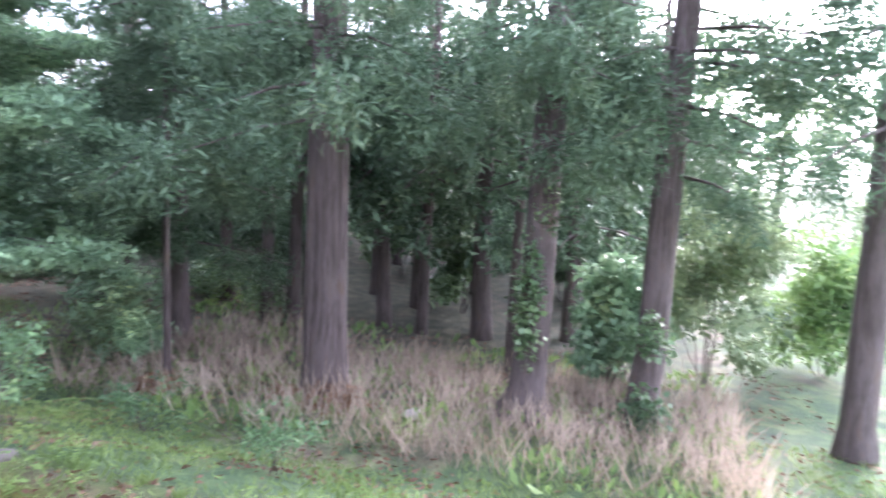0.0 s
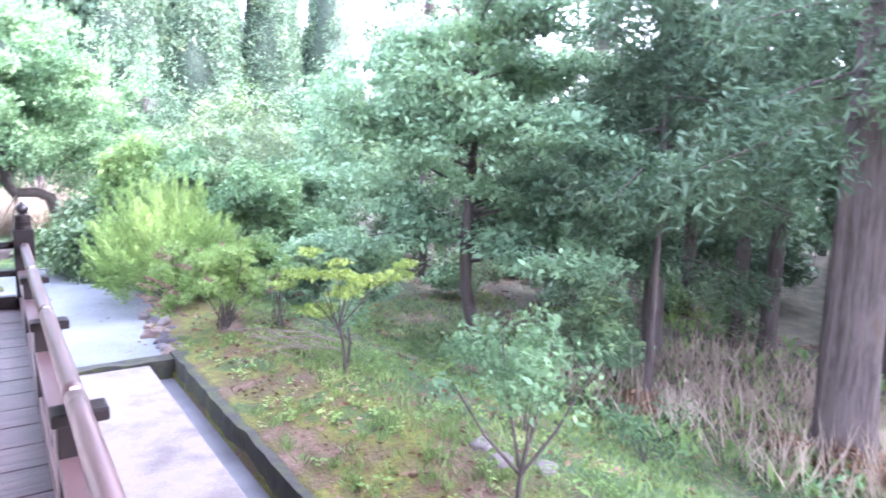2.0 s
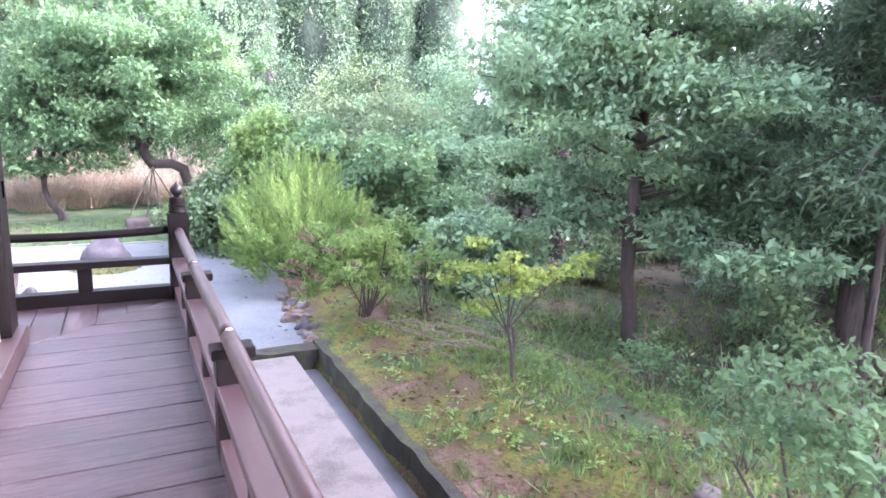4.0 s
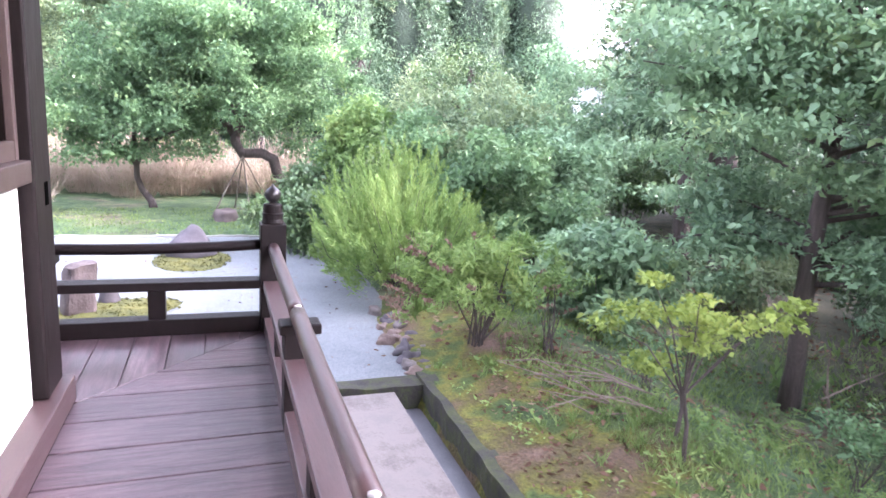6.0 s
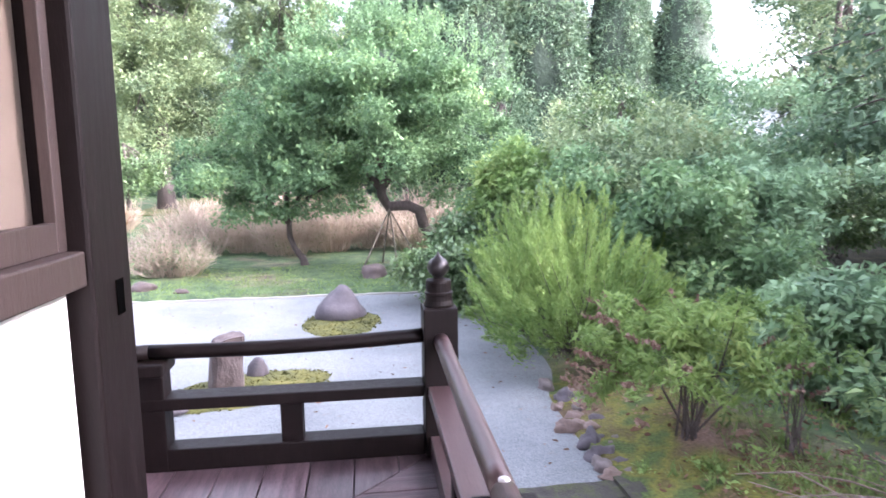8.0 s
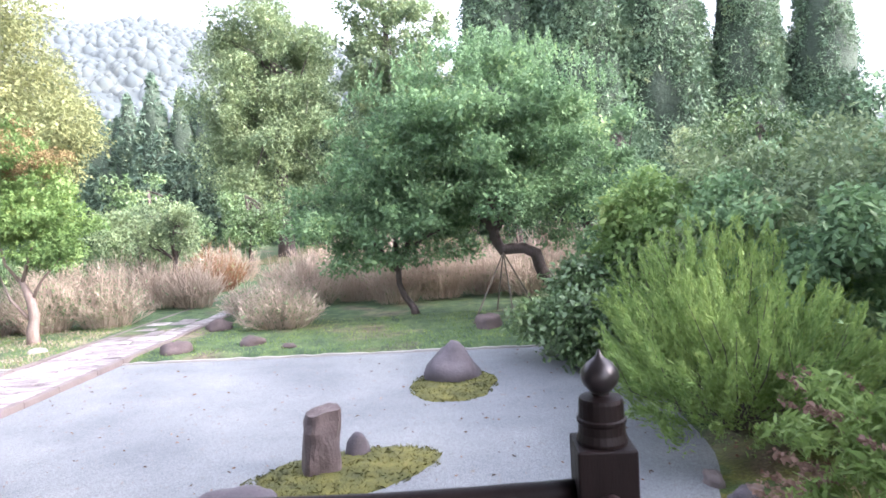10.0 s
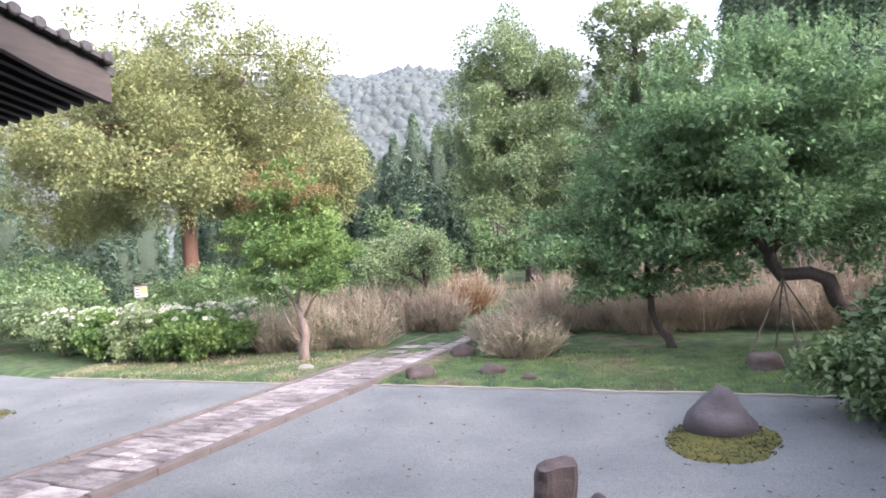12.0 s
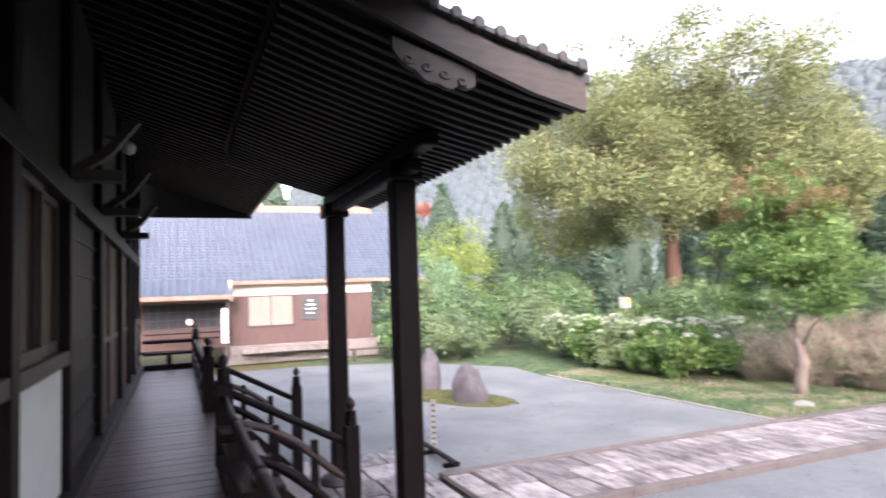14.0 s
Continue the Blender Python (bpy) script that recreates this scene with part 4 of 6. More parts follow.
def stone(name, x, y, sx, sy, sz, seed, mat, label, z=GR, rz=0.0, point=0.0, rough=0.22, group=""):
    ob = part(name, stone_mesh(name, sx, sy, sz, seed, rough, point), mat, m=pose(x, y, z - 0.02, 0, 0, rz), smooth=True)
    return tagged(ob, label, "rock", group)


def moss_patch(x, y, sx, sy, seed, rz=0.0):
    n, rings = 44, 9
    vs, fs = [(0, 0, 0.055)], []
    for r in range(1, rings + 1):
        for k in range(n):
            a = math.tau * k / n
            w = 1 + 0.22 * noise.noise(Vector((1.6 * math.cos(a), 1.6 * math.sin(a), seed))) + 0.07 * noise.noise(Vector((6 * math.cos(a), 6 * math.sin(a), seed)))
            q = r / rings
            z = 0.055 * (1 - q ** 3) + 0.02 * noise.noise(Vector((q * 4 * math.cos(a), q * 4 * math.sin(a), seed + 5))) * (1 - q ** 4)
            vs.append((sx / 2 * q * w * math.cos(a), sy / 2 * q * w * math.sin(a), z if r < rings else -0.03))
    fs = [(0, 1 + k, 1 + (k + 1) % n) for k in range(n)]
    for r in range(rings - 1):
        o = 1 + r * n
        for k in range(n):
            fs.append((o + k, o + n + k, o + n + (k + 1) % n))
            fs.append((o + k, o + n + (k + 1) % n, o + (k + 1) % n))
    ob = part("moss_island", from_arrays("moss_island", np.array(vs), np.array(fs)), MOSS, m=pose(x, y, GR, 0, 0, rz), smooth=True)
    g4 = np.random.default_rng(int(seed * 10))
    a, r = g4.uniform(0, math.tau, 1500), np.sqrt(g4.random(1500)) * 0.98
    p = np.stack([sx / 2 * r * np.cos(a), sy / 2 * r * np.sin(a), 0.05 * (1 - r ** 3) + 0.006], 1)
    part("moss_tuft", leaves("moss_tuft", p, np.stack([g4.normal(size=1500), g4.normal(size=1500), np.full(1500, 0.7)], 1), 0.05, 0.014), MOSS, ob)["kind"] = "stuff"
    return tagged(ob, "yellow-green moss island on the gravel round a rock", "moss", "moss islands")


stone("garden_rock", -0.80, 7.55, 0.84, 0.78, 0.54, 1, ROCK, "purple-grey domed rock standing on moss", point=0.02, rough=0.17)
moss_patch(-0.78, 7.25, 1.3, 1.75, 2.0)
tagged(part("garden_rock", split_rock("garden_rock", 0.37, 0.32, 0.63, 2), ROCKDARK, m=pose(-1.97, 4.25, GR, 0, 0, 20)), "upright dark purple-brown split rock on moss", "rock")
stone("garden_rock", -1.68, 4.68, 0.26, 0.24, 0.28, 3, ROCK, "small grey rock beside the upright one", rz=40)
stone("garden_rock", -2.6, 3.7, 0.8, 0.4, 0.12, 8, ROCK, "flat low rock in moss")
moss_patch(-1.75, 4.25, 2.1, 1.15, 5.0, 25)
stone("garden_rock", -13.9, 5.7, 0.85, 0.75, 0.82, 4, ROCK, "rounded reddish-grey rock on moss")
stone("garden_rock", -16.2, 5.6, 0.85, 0.75, 0.98, 5, ROCK, "tall upright purple-grey rock", point=0.3)
moss_patch(-14.6, 5.7, 3.6, 1.7, 8.0, 20)
stone("lawn_stone", -6.32, 10.2, 0.62, 0.42, 0.24, 6, ROCKDARK, "low grey stone at the lawn's edge", -1.09, 15)
stone("lawn_stone", -5.0, 10.7, 0.5, 0.36, 0.2, 7, ROCKDARK, "low grey stone at the lawn's edge", -1.09)
stone("lawn_stone", -6.45, 12.6, 0.62, 0.5, 0.3, 9, ROCKDARK, "low dark stone beside the path", -1.09)
stone("lawn_stone", -4.1, 10.25, 0.3, 0.25, 0.1, 10, ROCKDARK, "small flat stone in the grass", -1.09)
stone("lawn_stone", -9.62, 10.85, 0.42, 0.3, 0.12, 11, PALEKERB, "pale flat stone at the tree's foot", -1.09)
stone("lawn_stone", -0.2, 11.3, 0.5, 0.4, 0.34, 12, ROCKDARK, "dark mossy stone under the plum tree", -1.09)
for i, (x, y, s) in enumerate(((1.53, 2.63, 0.24), (1.62, 2.32, 0.27), (1.54, 1.83, 0.2), (1.56, 1.66, 0.17), (1.72, 3.38, 0.26), (1.63, 3.77, 0.22), (1.70, 2.52, 0.2), (1.60, 2.03, 0.24), (1.78, 3.05, 0.25), (1.66, 2.85, 0.2), (1.74, 1.86, 0.18), (1.80, 2.22, 0.2), (1.56, 3.15, 0.16), (1.82, 2.70, 0.22), (1.72, 1.68, 0.15), (1.86, 3.5, 0.22))):
    stone("edge_stone", x, y, s * 1.15, s * 0.75, s * 0.5, 20 + i, (ROCKTAN, ROCK, KERB)[i % 3], "broken stone edging the gravel", GR + 0.01, 53 * i, rough=0.4, group="edge stones")
sp = lay(7.6, -5.2)
stone("forest_stone", 7.6, -5.25, 0.36, 0.25, 0.14, 31, PALEKERB, "white stone on the forest floor", float(sp))
for i, (x, y) in enumerate(((2.95, -3.3), (3.2, -3.55), (3.0, -3.0))):
    stone("bank_stone", x, y, 0.24, 0.2, 0.08, 34 + i, KERB, "pale flat stone on the bank", float(lay(x, y)), 30 * i)

# ---- trees and shrubs of the garden ----
def lz(x, y):
    return float(lay(x, y))


# spreading plum with a propped limb
plum = thing("plum_tree", "broad spreading plum tree with dense fresh green leaves", "tree", -1.97, 13.8, -1.1)
P0 = Vector((-1.97, 13.8, -1.1))
bm = tube([(0, 0, -0.1), (-0.03, 0, 0.12), (-0.24, 0.0, 0.42), (-0.36, 0.0, 0.75), (-0.36, 0.0, 1.08), (-0.15, 0.1, 1.6), (0.1, 0.2, 2.2)], [0.13, 0.09, 0.075, 0.07, 0.07, 0.06, 0.04], 10, None, 0.2)
for tip in ((-1.6, -0.6, 2.2), (1.3, 0.3, 2.6), (-0.6, 1.2, 2.7), (-2.0, 0.4, 1.7), (0.9, -1.0, 2.1)):
    tube([(-0.42, 0, 1.1), Vector((-0.3, 0.05, 1.3)).lerp(Vector(tip), 0.5) + Vector((0, 0, 0.15)), tip], [0.07, 0.05, 0.015], 7, bm)
part("trunk", bm, BARK, plum, smooth=True)
bm = tube([(4.3, 0.9, -0.1), (3.55, 0.1, 0.35), (3.12, -0.3, 0.95), (3.0, -0.45, 1.36), (2.7, -0.5, 1.5), (2.2, -0.5, 1.48), (2.05, -0.45, 1.75), (2.0, -0.3, 2.4), (2.4, 0, 3.1)], [0.2, 0.17, 0.15, 0.145, 0.13, 0.14, 0.13, 0.1, 0.05], 10, None, 0.15)
for tip in ((0.8, -0.8, 3.2), (3.4, -0.3, 3.6), (1.8, 1.0, 3.6), (3.8, 0.5, 3.2), (1.0, 0.6, 2.6)):
    tube([(2.02, -0.4, 1.9), Vector((2.0, -0.3, 2.2)).lerp(Vector(tip), 0.5) + Vector((0, 0, 0.2)), tip], [0.09, 0.06, 0.02], 7, bm)
part("propped_limb", bm, BARK, plum, "bent dark limb propped on poles", smooth=True)
PL = crown_clumps((1.95, -0.35, 3.75), (4.0, 2.4, 2.35), 230, 0.46, -0.95, 3, 0.6)
PL += crown_clumps((-0.6, -0.55, 2.5), (2.4, 1.9, 1.35), 84, 0.40, -0.85, 4, 0.6)
PL += [(-1.6 + 0.5 * i, -1.2, 1.35 + 0.04 * i, 0.45, 0.5, 0.28) for i in range(7)]
foliage("crown", PL, 92000, 0.10, 0.055, LEAF_PLUM, plum, 0.1, shell=0.75)
g = np.random.default_rng(11)
shoots, sway = [], []
for i in range(300):
    a, r = g.uniform(0, math.tau), g.uniform(0, 0.92)
    x, y = 1.95 + 3.8 * r * math.cos(a), -0.35 + 2.0 * r * math.sin(a)
    z = 3.75 + 2.35 * math.sqrt(max(1 - r * r, 0.02))
    h = g.uniform(0.2, 0.75)
    for k in range(20):
        q = k / 20
        shoots.append((x + g.normal() * 0.045 * (1.3 - q), y + g.normal() * 0.045 * (1.3 - q), z + h * q))
        sway.append((g.normal() * 0.6, g.normal() * 0.6, 0.6))
part("upright_shoot", leaves("upright_shoot", np.array(shoots), np.array(sway), 0.085, 0.036), LEAF_PLUM, plum, "pale upright leafy shoots")["kind"] = "stuff"
prop = thing("branch_prop", "tripod of thin weathered poles propping the plum limb", "prop", 0.25, 13.2, -1.1)
for tip in ((-0.75, -1.4, 0.02), (-0.2, 0.3, 0.0), (0.15, -0.6, 0.0), (0.75, 0.2, 0.0)):
    part("pole", tube([(0.0, 0.0, 1.42), tip], [0.018, 0.022], 6), BAMBOO, prop)

# round glossy bush, feathery shrub and their neighbours along the right of the court
def bush(name, label, x, y, clumps, n, ln, wd, mat, droop=0.0, stems=8, group="", cat="bush", extra=None, stem_mat=None, zz=None, stem_r=0.012):
    z = lz(x, y) if zz is None else zz
    t = thing(name, label, cat, x, y, z, group=group)
    gg = np.random.default_rng(int(abs(x * 37 + y * 91)))
    for i in range(stems):
        c = clumps[gg.integers(len(clumps))]
        part("stem", tube([(gg.normal() * 0.06, gg.normal() * 0.06, -0.05), (c[0] * 0.5 + gg.normal() * 0.05, c[1] * 0.5, c[2] * 0.5), (c[0], c[1], c[2] + c[5] * 0.5)], [stem_r, stem_r * 0.7, stem_r * 0.25], 5), stem_mat or BARK, t)
    foliage("leaves", clumps, n, ln, wd, mat, t, droop, floor_z=-0.02)
    if extra:
        extra(t)
    return t


gl = crown_clumps((0, 0, 0.75), (0.95, 1.5, 1.05), 60, 0.34, -0.75, 21) + crown_clumps((0.4, -0.2, 0.4), (0.9, 1.3, 0.6), 24, 0.32, -0.8, 22)
bush("round_bush", "dense rounded bush with dark glossy leaves", 1.45, 8.5, gl, 34000, 0.09, 0.046, LEAF_GLOSS, 0.2)
vn = crown_clumps((0, 0, 1.9), (0.8, 1.0, 1.0), 40, 0.36, -0.8, 23) + crown_clumps((0.3, 0.1, 0.8), (0.7, 0.9, 0.9), 20, 0.36, -0.8, 24)
bush("climbing_shrub", "tall bright green leafy shrub with climbing shoots", 2.5, 8.9, vn, 22000, 0.10, 0.06, LEAF_BRIGHT, 0.2)


def feather(name, x, y, h, spread, n, seed, label):
    """A shrub of fine arching plumes."""
    gg = np.random.default_rng(seed)
    z = lz(x, y)
    t = thing(name, label, "shrub", x, y, z)
    pts, wy = [], []
    bm = bmesh.new()
    for i in range(n):
        a, r = gg.uniform(0, math.tau), math.sqrt(gg.uniform(0.02, 1))
        tip = np.array([math.cos(a) * spread * r, math.sin(a) * spread * r, h * gg.uniform(0.35, 1.08) * (1 - 0.4 * r * r)])
        mid = tip * np.array([0.8, 0.8, 0.55]) + gg.normal(size=3) * 0.12
        if i % 3 == 0 and tip[2] > 0.6 * h:
            tube([(0, 0, 0), mid, tip], [0.010, 0.006, 0.002], 4, bm)
        q = gg.uniform(0.5, 1, size=(150, 1))
        p = 2 * q * (1 - q) * mid + q * q * tip
        d = unit(2 * (1 - 2 * q) * mid + 2 * q * tip)
        off = unit(gg.normal(size=p.shape)) * (1.1 - q) * gg.uniform(0, 0.30, size=(150, 1))
        pts.append(p + off)
        wy.append(d + 3.0 * off + gg.normal(size=p.shape) * 0.35)
    tagged(part("inner_twig_mass", bm, BARK, t), kind="stuff")
    part("feathery_plume", leaves("feathery_plume", np.concatenate(pts), np.concatenate(wy), 0.07, 0.014, 0.3), LEAF_FEATHER, t)["kind"] = "stuff"
    return t


feather("feathery_shrub", 2.2, 4.7, 1.75, 1.4, 380, 31, "feathery light green shrub with fine arching plumes")
feather("feathery_shrub", 2.6, 6.3, 2.1, 1.5, 340, 32, "feathery light green shrub with fine arching plumes")


def flower_spikes(t):
    gg = np.random.default_rng(41)
    for i in range(34):
        a = gg.uniform(0, math.tau) if i % 2 else gg.uniform(2.2, 4.0)
        b = np.array([math.cos(a) * gg.uniform(0.5, 0.95), math.sin(a) * 0.7, gg.uniform(0.25, 1.05)])
        d = unit(np.array([math.cos(a), math.sin(a), 0.45]))
        q = gg.uniform(0, 0.22, size=(40, 1))
        part("flower_spike", leaves("flower_spike", b + d * q + gg.normal(size=(40, 3)) * 0.012, gg.normal(size=(40, 3)), 0.036, 0.022), PETAL_PINK, t, "dusty pink withering flower spike")["kind"] = "stuff"


bf = crown_clumps((0.05, 0.1, 0.78), (0.95, 0.75, 0.52), 70, 0.12, -0.75, 42) + [(-0.45 - 0.1 * i, 0.3 + 0.05 * i, 0.5 - 0.09 * i, 0.14, 0.14, 0.09) for i in range(4)]
bush("butterfly_bush", "loose narrow-leaved bush with faded pink flower spikes", 2.35, 1.95, bf, 5600, 0.095, 0.021, LEAF_FEATHER, 0.2, 16, extra=flower_spikes)
sb = crown_clumps((0, 0, 0.72), (0.45, 0.4, 0.42), 16, 0.10, -0.5, 43)
bush("thin_shrub", "thin twiggy shrub with pale leaves on the bank", 2.95, 1.45, sb, 700, 0.055, 0.022, LEAF_BRIGHT, 0.1, 9, stem_r=0.008)
for i, (x, y, rx, ry, h, mat, n, lab) in enumerate((
        (4.1, 5.6, 1.3, 1.5, 2.3, LEAF_PLUM, 14000, "tall tangled olive-green shrub"),
        (3.3, 7.3, 0.9, 0.9, 2.7, LEAF_PLUM, 9000, "upright light green shrub"),
        (4.3, 8.2, 1.9, 1.7, 3.4, LEAF_OAK, 18000, "tall mixed green shrub behind the plum"),
        (5.6, 6.8, 1.6, 1.5, 3.2, LEAF_MAPLE, 16000, "dense blue-green shrub at the wood's edge"),
        (4.6, 3.0, 1.0, 1.0, 1.55, LEAF_MAPLE, 11000, "low spreading cool green shrub on the slope"),
        (7.4, 9.6, 2.6, 2.0, 4.4, LEAF_MAPLE, 18000, "large leafy shrub at the wood's edge"),
        (3.4, 11.5, 1.5, 1.2, 3.0, LEAF_PLUM, 12000, "green shrub beside the plum tree"))):
    cl = crown_clumps((0, 0, h * 0.5), (rx * 1.1, ry * 1.1, h * 0.55), 70, 0.13 * rx + 0.14, -0.85, 50 + i)
    bush("wild_shrub", lab, x, y, cl, int(n * 1.3), 0.105, 0.05, mat, 0.2, 10, "wild shrubs")


# blue-green tree on the slope
dt = thing("slope_tree", "slender tree with layered blue-green leaves on the slope", "tree", 6.15, 1.15, lz(6.15, 1.15))
dz = dt.location.z
bm = tube([(0, 0, -0.1), (-0.12, -0.1, 0.6), (-0.45, -0.33, 1.3), (-0.47, -0.35, 2.1), (-0.35, -0.3, 3.0), (-0.42, -0.35, 4.2), (-0.3, -0.3, 5.6)], [0.14, 0.105, 0.10, 0.095, 0.08, 0.06, 0.03], 9, None, 0.2)
DTC = []
gg = np.random.default_rng(61)
for i in range(34):
    a = gg.uniform(0, math.tau)
    z0 = gg.uniform(1.6, 5.0)
    L = gg.uniform(1.3, 2.9) * (1.05 if z0 < 3.6 else 0.75)
    s = Vector((-0.42, -0.33, z0))
    e = s + Vector((math.cos(a) * L, math.sin(a) * L, gg.uniform(-0.1, 0.55)))
    m1 = s.lerp(e, 0.5) + Vector((0, 0, 0.15))
    tube([s, m1, e], [0.032, 0.02, 0.006], 6, bm)
    for q in (0.35, 0.55, 0.75, 0.95):
        c = s.lerp(e, q)
        for k in range(2):
            DTC.append((c.x + gg.normal() * 0.28, c.y + gg.normal() * 0.28, c.z + gg.normal() * 0.14 + 0.1, 0.46, 0.46, 0.16))
part("trunk", bm, BARK, dt, smooth=True)
foliage("crown", DTC, 80000, 0.085, 0.042, LEAF_MAPLE, dt, 0.1, shell=0.9)


# young bushes on the bank
yb = [(0.0, 0.1, 1.10, 0.2, 0.2, 0.05), (0.35, 0.1, 1.0, 0.26, 0.24, 0.06), (-0.35, 0.2, 1.12, 0.24, 0.22, 0.05), (0.6, -0.1, 1.08, 0.22, 0.2, 0.06), (-0.33, 0.1, 1.36, 0.12, 0.12, 0.06), (0.05, 0.0, 0.92, 0.22, 0.2, 0.06), (0.72, -0.15, 1.2, 0.15, 0.12, 0.05), (-0.55, 0.3, 1.0, 0.16, 0.15, 0.05), (-0.1, -0.1, 1.26, 0.16, 0.12, 0.05), (-0.2, 0.2, 0.72, 0.22, 0.2, 0.07)]
sap = bush("maple_sapling", "young maple with bright yellow-green leaves on the bank", 2.78, -0.83, yb, 1900, 0.05, 0.03, LEAF_YELLOW, 0.1, 0)
part("trunk", tube([(0.05, 0, -0.1), (0.03, 0, 0.3), (-0.02, 0.02, 0.55), (0.06, 0.03, 0.85)], [0.02, 0.016, 0.013, 0.008], 7), BARK, sap)
for tip in yb:
    part("limb", tube([(-0.02, 0.02, 0.5 + 0.03 * (tip[0] > 0)), (tip[0] * 0.5, tip[1] * 0.5, 0.45 + tip[2] * 0.42), tip[:3]], [0.008, 0.006, 0.002], 5), BARK, sap)
nb = crown_clumps((0, 0, 0.95), (0.55, 0.55, 0.5), 40, 0.13, -0.5, 71)
nbm = bush("young_bush", "young bush with fine green leaves and forked stem", 2.58, -3.9, nb, 1500, 0.055, 0.025, LEAF_PLUM, 0.0, 0)
bm = tube([(0, 0, -0.1), (0.01, 0, 0.15), (0.02, 0.0, 0.26)], [0.022, 0.02, 0.02], 7)
for tip in ((-0.45, 0.2, 0.95), (0.4, -0.25, 1.0), (0.1, 0.35, 1.15), (0.25, -0.05, 1.3), (-0.2, -0.3, 0.9)):
    tube([(0.02, 0, 0.25), Vector((0.02, 0, 0.25)).lerp(Vector(tip), 0.5) + Vector((0, 0, -0.06)), tip], [0.015, 0.01, 0.004], 6, bm)
part("forked_stem", bm, BARK, nbm)
for i, (x, y, h, n) in enumerate(((3.9, -2.6, 0.9, 1400), (3.5, 0.5, 0.55, 700), (4.6, -0.9, 0.8, 1200), (5.2, -3.0, 0.7, 900), (4.4, -5.2, 0.6, 900))):
    cl = crown_clumps((0, 0, h * 0.6), (0.4, 0.4, h * 0.5), 16, 0.14, -0.8, 80 + i)
    bush("undergrowth_shrub", "sparse pale green undergrowth shrub", x, y, cl, int(n * 0.6), 0.055, 0.022, LEAF_PLUM, 0.0, 9, "undergrowth", stem_r=0.005)

# dead branch heap
twigs = thing("fallen_branches", "heap of bare pale fallen twigs on the bank", "branches", 2.75, 0.3, lz(2.75, 0.3))
gg = np.random.default_rng(91)
for i in range(16):
    a = gg.uniform(2.2, 3.6)
    s = np.array([gg.normal() * 0.3 + 0.3, gg.normal() * 0.3, 0.02])
    e = s + np.array([math.cos(a) * 0.8, math.sin(a) * 0.5, gg.uniform(0.05, 0.35)])
    part("twig", tube([s, (s + e) / 2 + gg.normal(size=3) * 0.06, e], [0.009, 0.007, 0.003], 5), PALEBARK, twigs)
stake = thing("wooden_stake", "short dark stake leaning on the bank", "stake", 3.02, -0.5, lz(3.02, -0.5))
part("stick", tube([(0, 0, -0.05), (0.03, 0.0, 0.25), (0.02, 0.03, 0.42)], [0.018, 0.017, 0.014], 7), BARK, stake)

# ---- the cedar wood ----
def cedar(x, y, r, h, lean=(0, 0), crown_from=2.6, seed=0, n=9000, spread=1.9, flare=1.5, label="tall straight cedar with peeling reddish bark", leaf=LEAF_CEDAR, boughs=34, leaf_w=0.022, leaf_l=0.115, twin=0.0):
    z = lz(x, y)
    t = thing("cedar_tree", label, "tree", x, y, z, group="cedars")
    pts = [(0, 0, -0.15), (0, 0, 0.12), (lean[0] * 0.06, lean[1] * 0.06, 0.45), (lean[0] * 0.2, lean[1] * 0.2, 1.2)] + [(lean[0] * q, lean[1] * q, h * q) for q in (0.35, 0.6, 0.85, 1.0)]
    bm = tube(pts, [r * flare * 1.15, r * flare, r * 1.15, r, r * 0.92, r * 0.75, r * 0.45, 0.03], 14, None, 0.22)
    if twin:
        for s, rr in ((1, 0.74), (-1, 0.70)):
            off = Vector((0.39, -0.92, 0)) * twin * s
            tube([Vector(p) + off * (1 if p[2] < 5 else 0.5) for p in pts[:-1]], [r * rr * f for f in (flare * 1.3, flare * 1.12, 1.12, 1.0, 0.92, 0.75, 0.4)], 14, bm, 0.3)
    gg = np.random.default_rng(seed)
    cl = []
    k = 0
    while k < boughs:
        zz = crown_from - 0.7 * gg.random() ** 2 + ((h - crown_from) * gg.random() if k % 3 == 0 else 3.2 * gg.random())
        L = spread * (1 - 0.6 * (zz - crown_from) / (h - crown_from)) * gg.uniform(0.5, 1.1)
        a = gg.uniform(0, math.tau)
        q = zz / h
        s = Vector((lean[0] * q, lean[1] * q, zz))
        e = s + Vector((math.cos(a) * L, math.sin(a) * L, -0.25 * L + gg.normal() * 0.1))
        tube([s, s.lerp(e, 0.5) + Vector((0, 0, 0.08)), e], [0.03, 0.02, 0.006], 5, bm)
        for w in (0.4, 0.65, 0.9):
            c = s.lerp(e, w)
            cl.append((c.x + gg.normal() * 0.12, c.y + gg.normal() * 0.12, c.z - 0.12, 0.42, 0.42, 0.42))
        k += 1
    part("trunk", bm, REDBARK, t, smooth=True)
    foliage("crown", cl, n, leaf_l, leaf_w, leaf, t, 0.35, shell=0.9, face=0.4)
    return t


cedar(7.58, -3.9, 0.22, 11, (0.1, 0.1), 3.9, 101, 50000, 2.6, 1.45, "tall cedar with pale streaked twin-ribbed trunk", twin=0.13)
cedar(8.4, -6.6, 0.23, 12, (0.25, -0.35), 5.0, 102, 24000, 2.0, 1.9, "leaning cedar with a flared mossy foot")
cedar(8.65, -8.15, 0.2, 12, (0.3, -0.4), 3.9, 103, 44000, 2.3, 1.3, "tall cedar wound with green ivy")
cedar(8.95, -10.8, 0.19, 12, (0.2, 0.0), 4.0, 104, 30000, 2.3, 1.3)
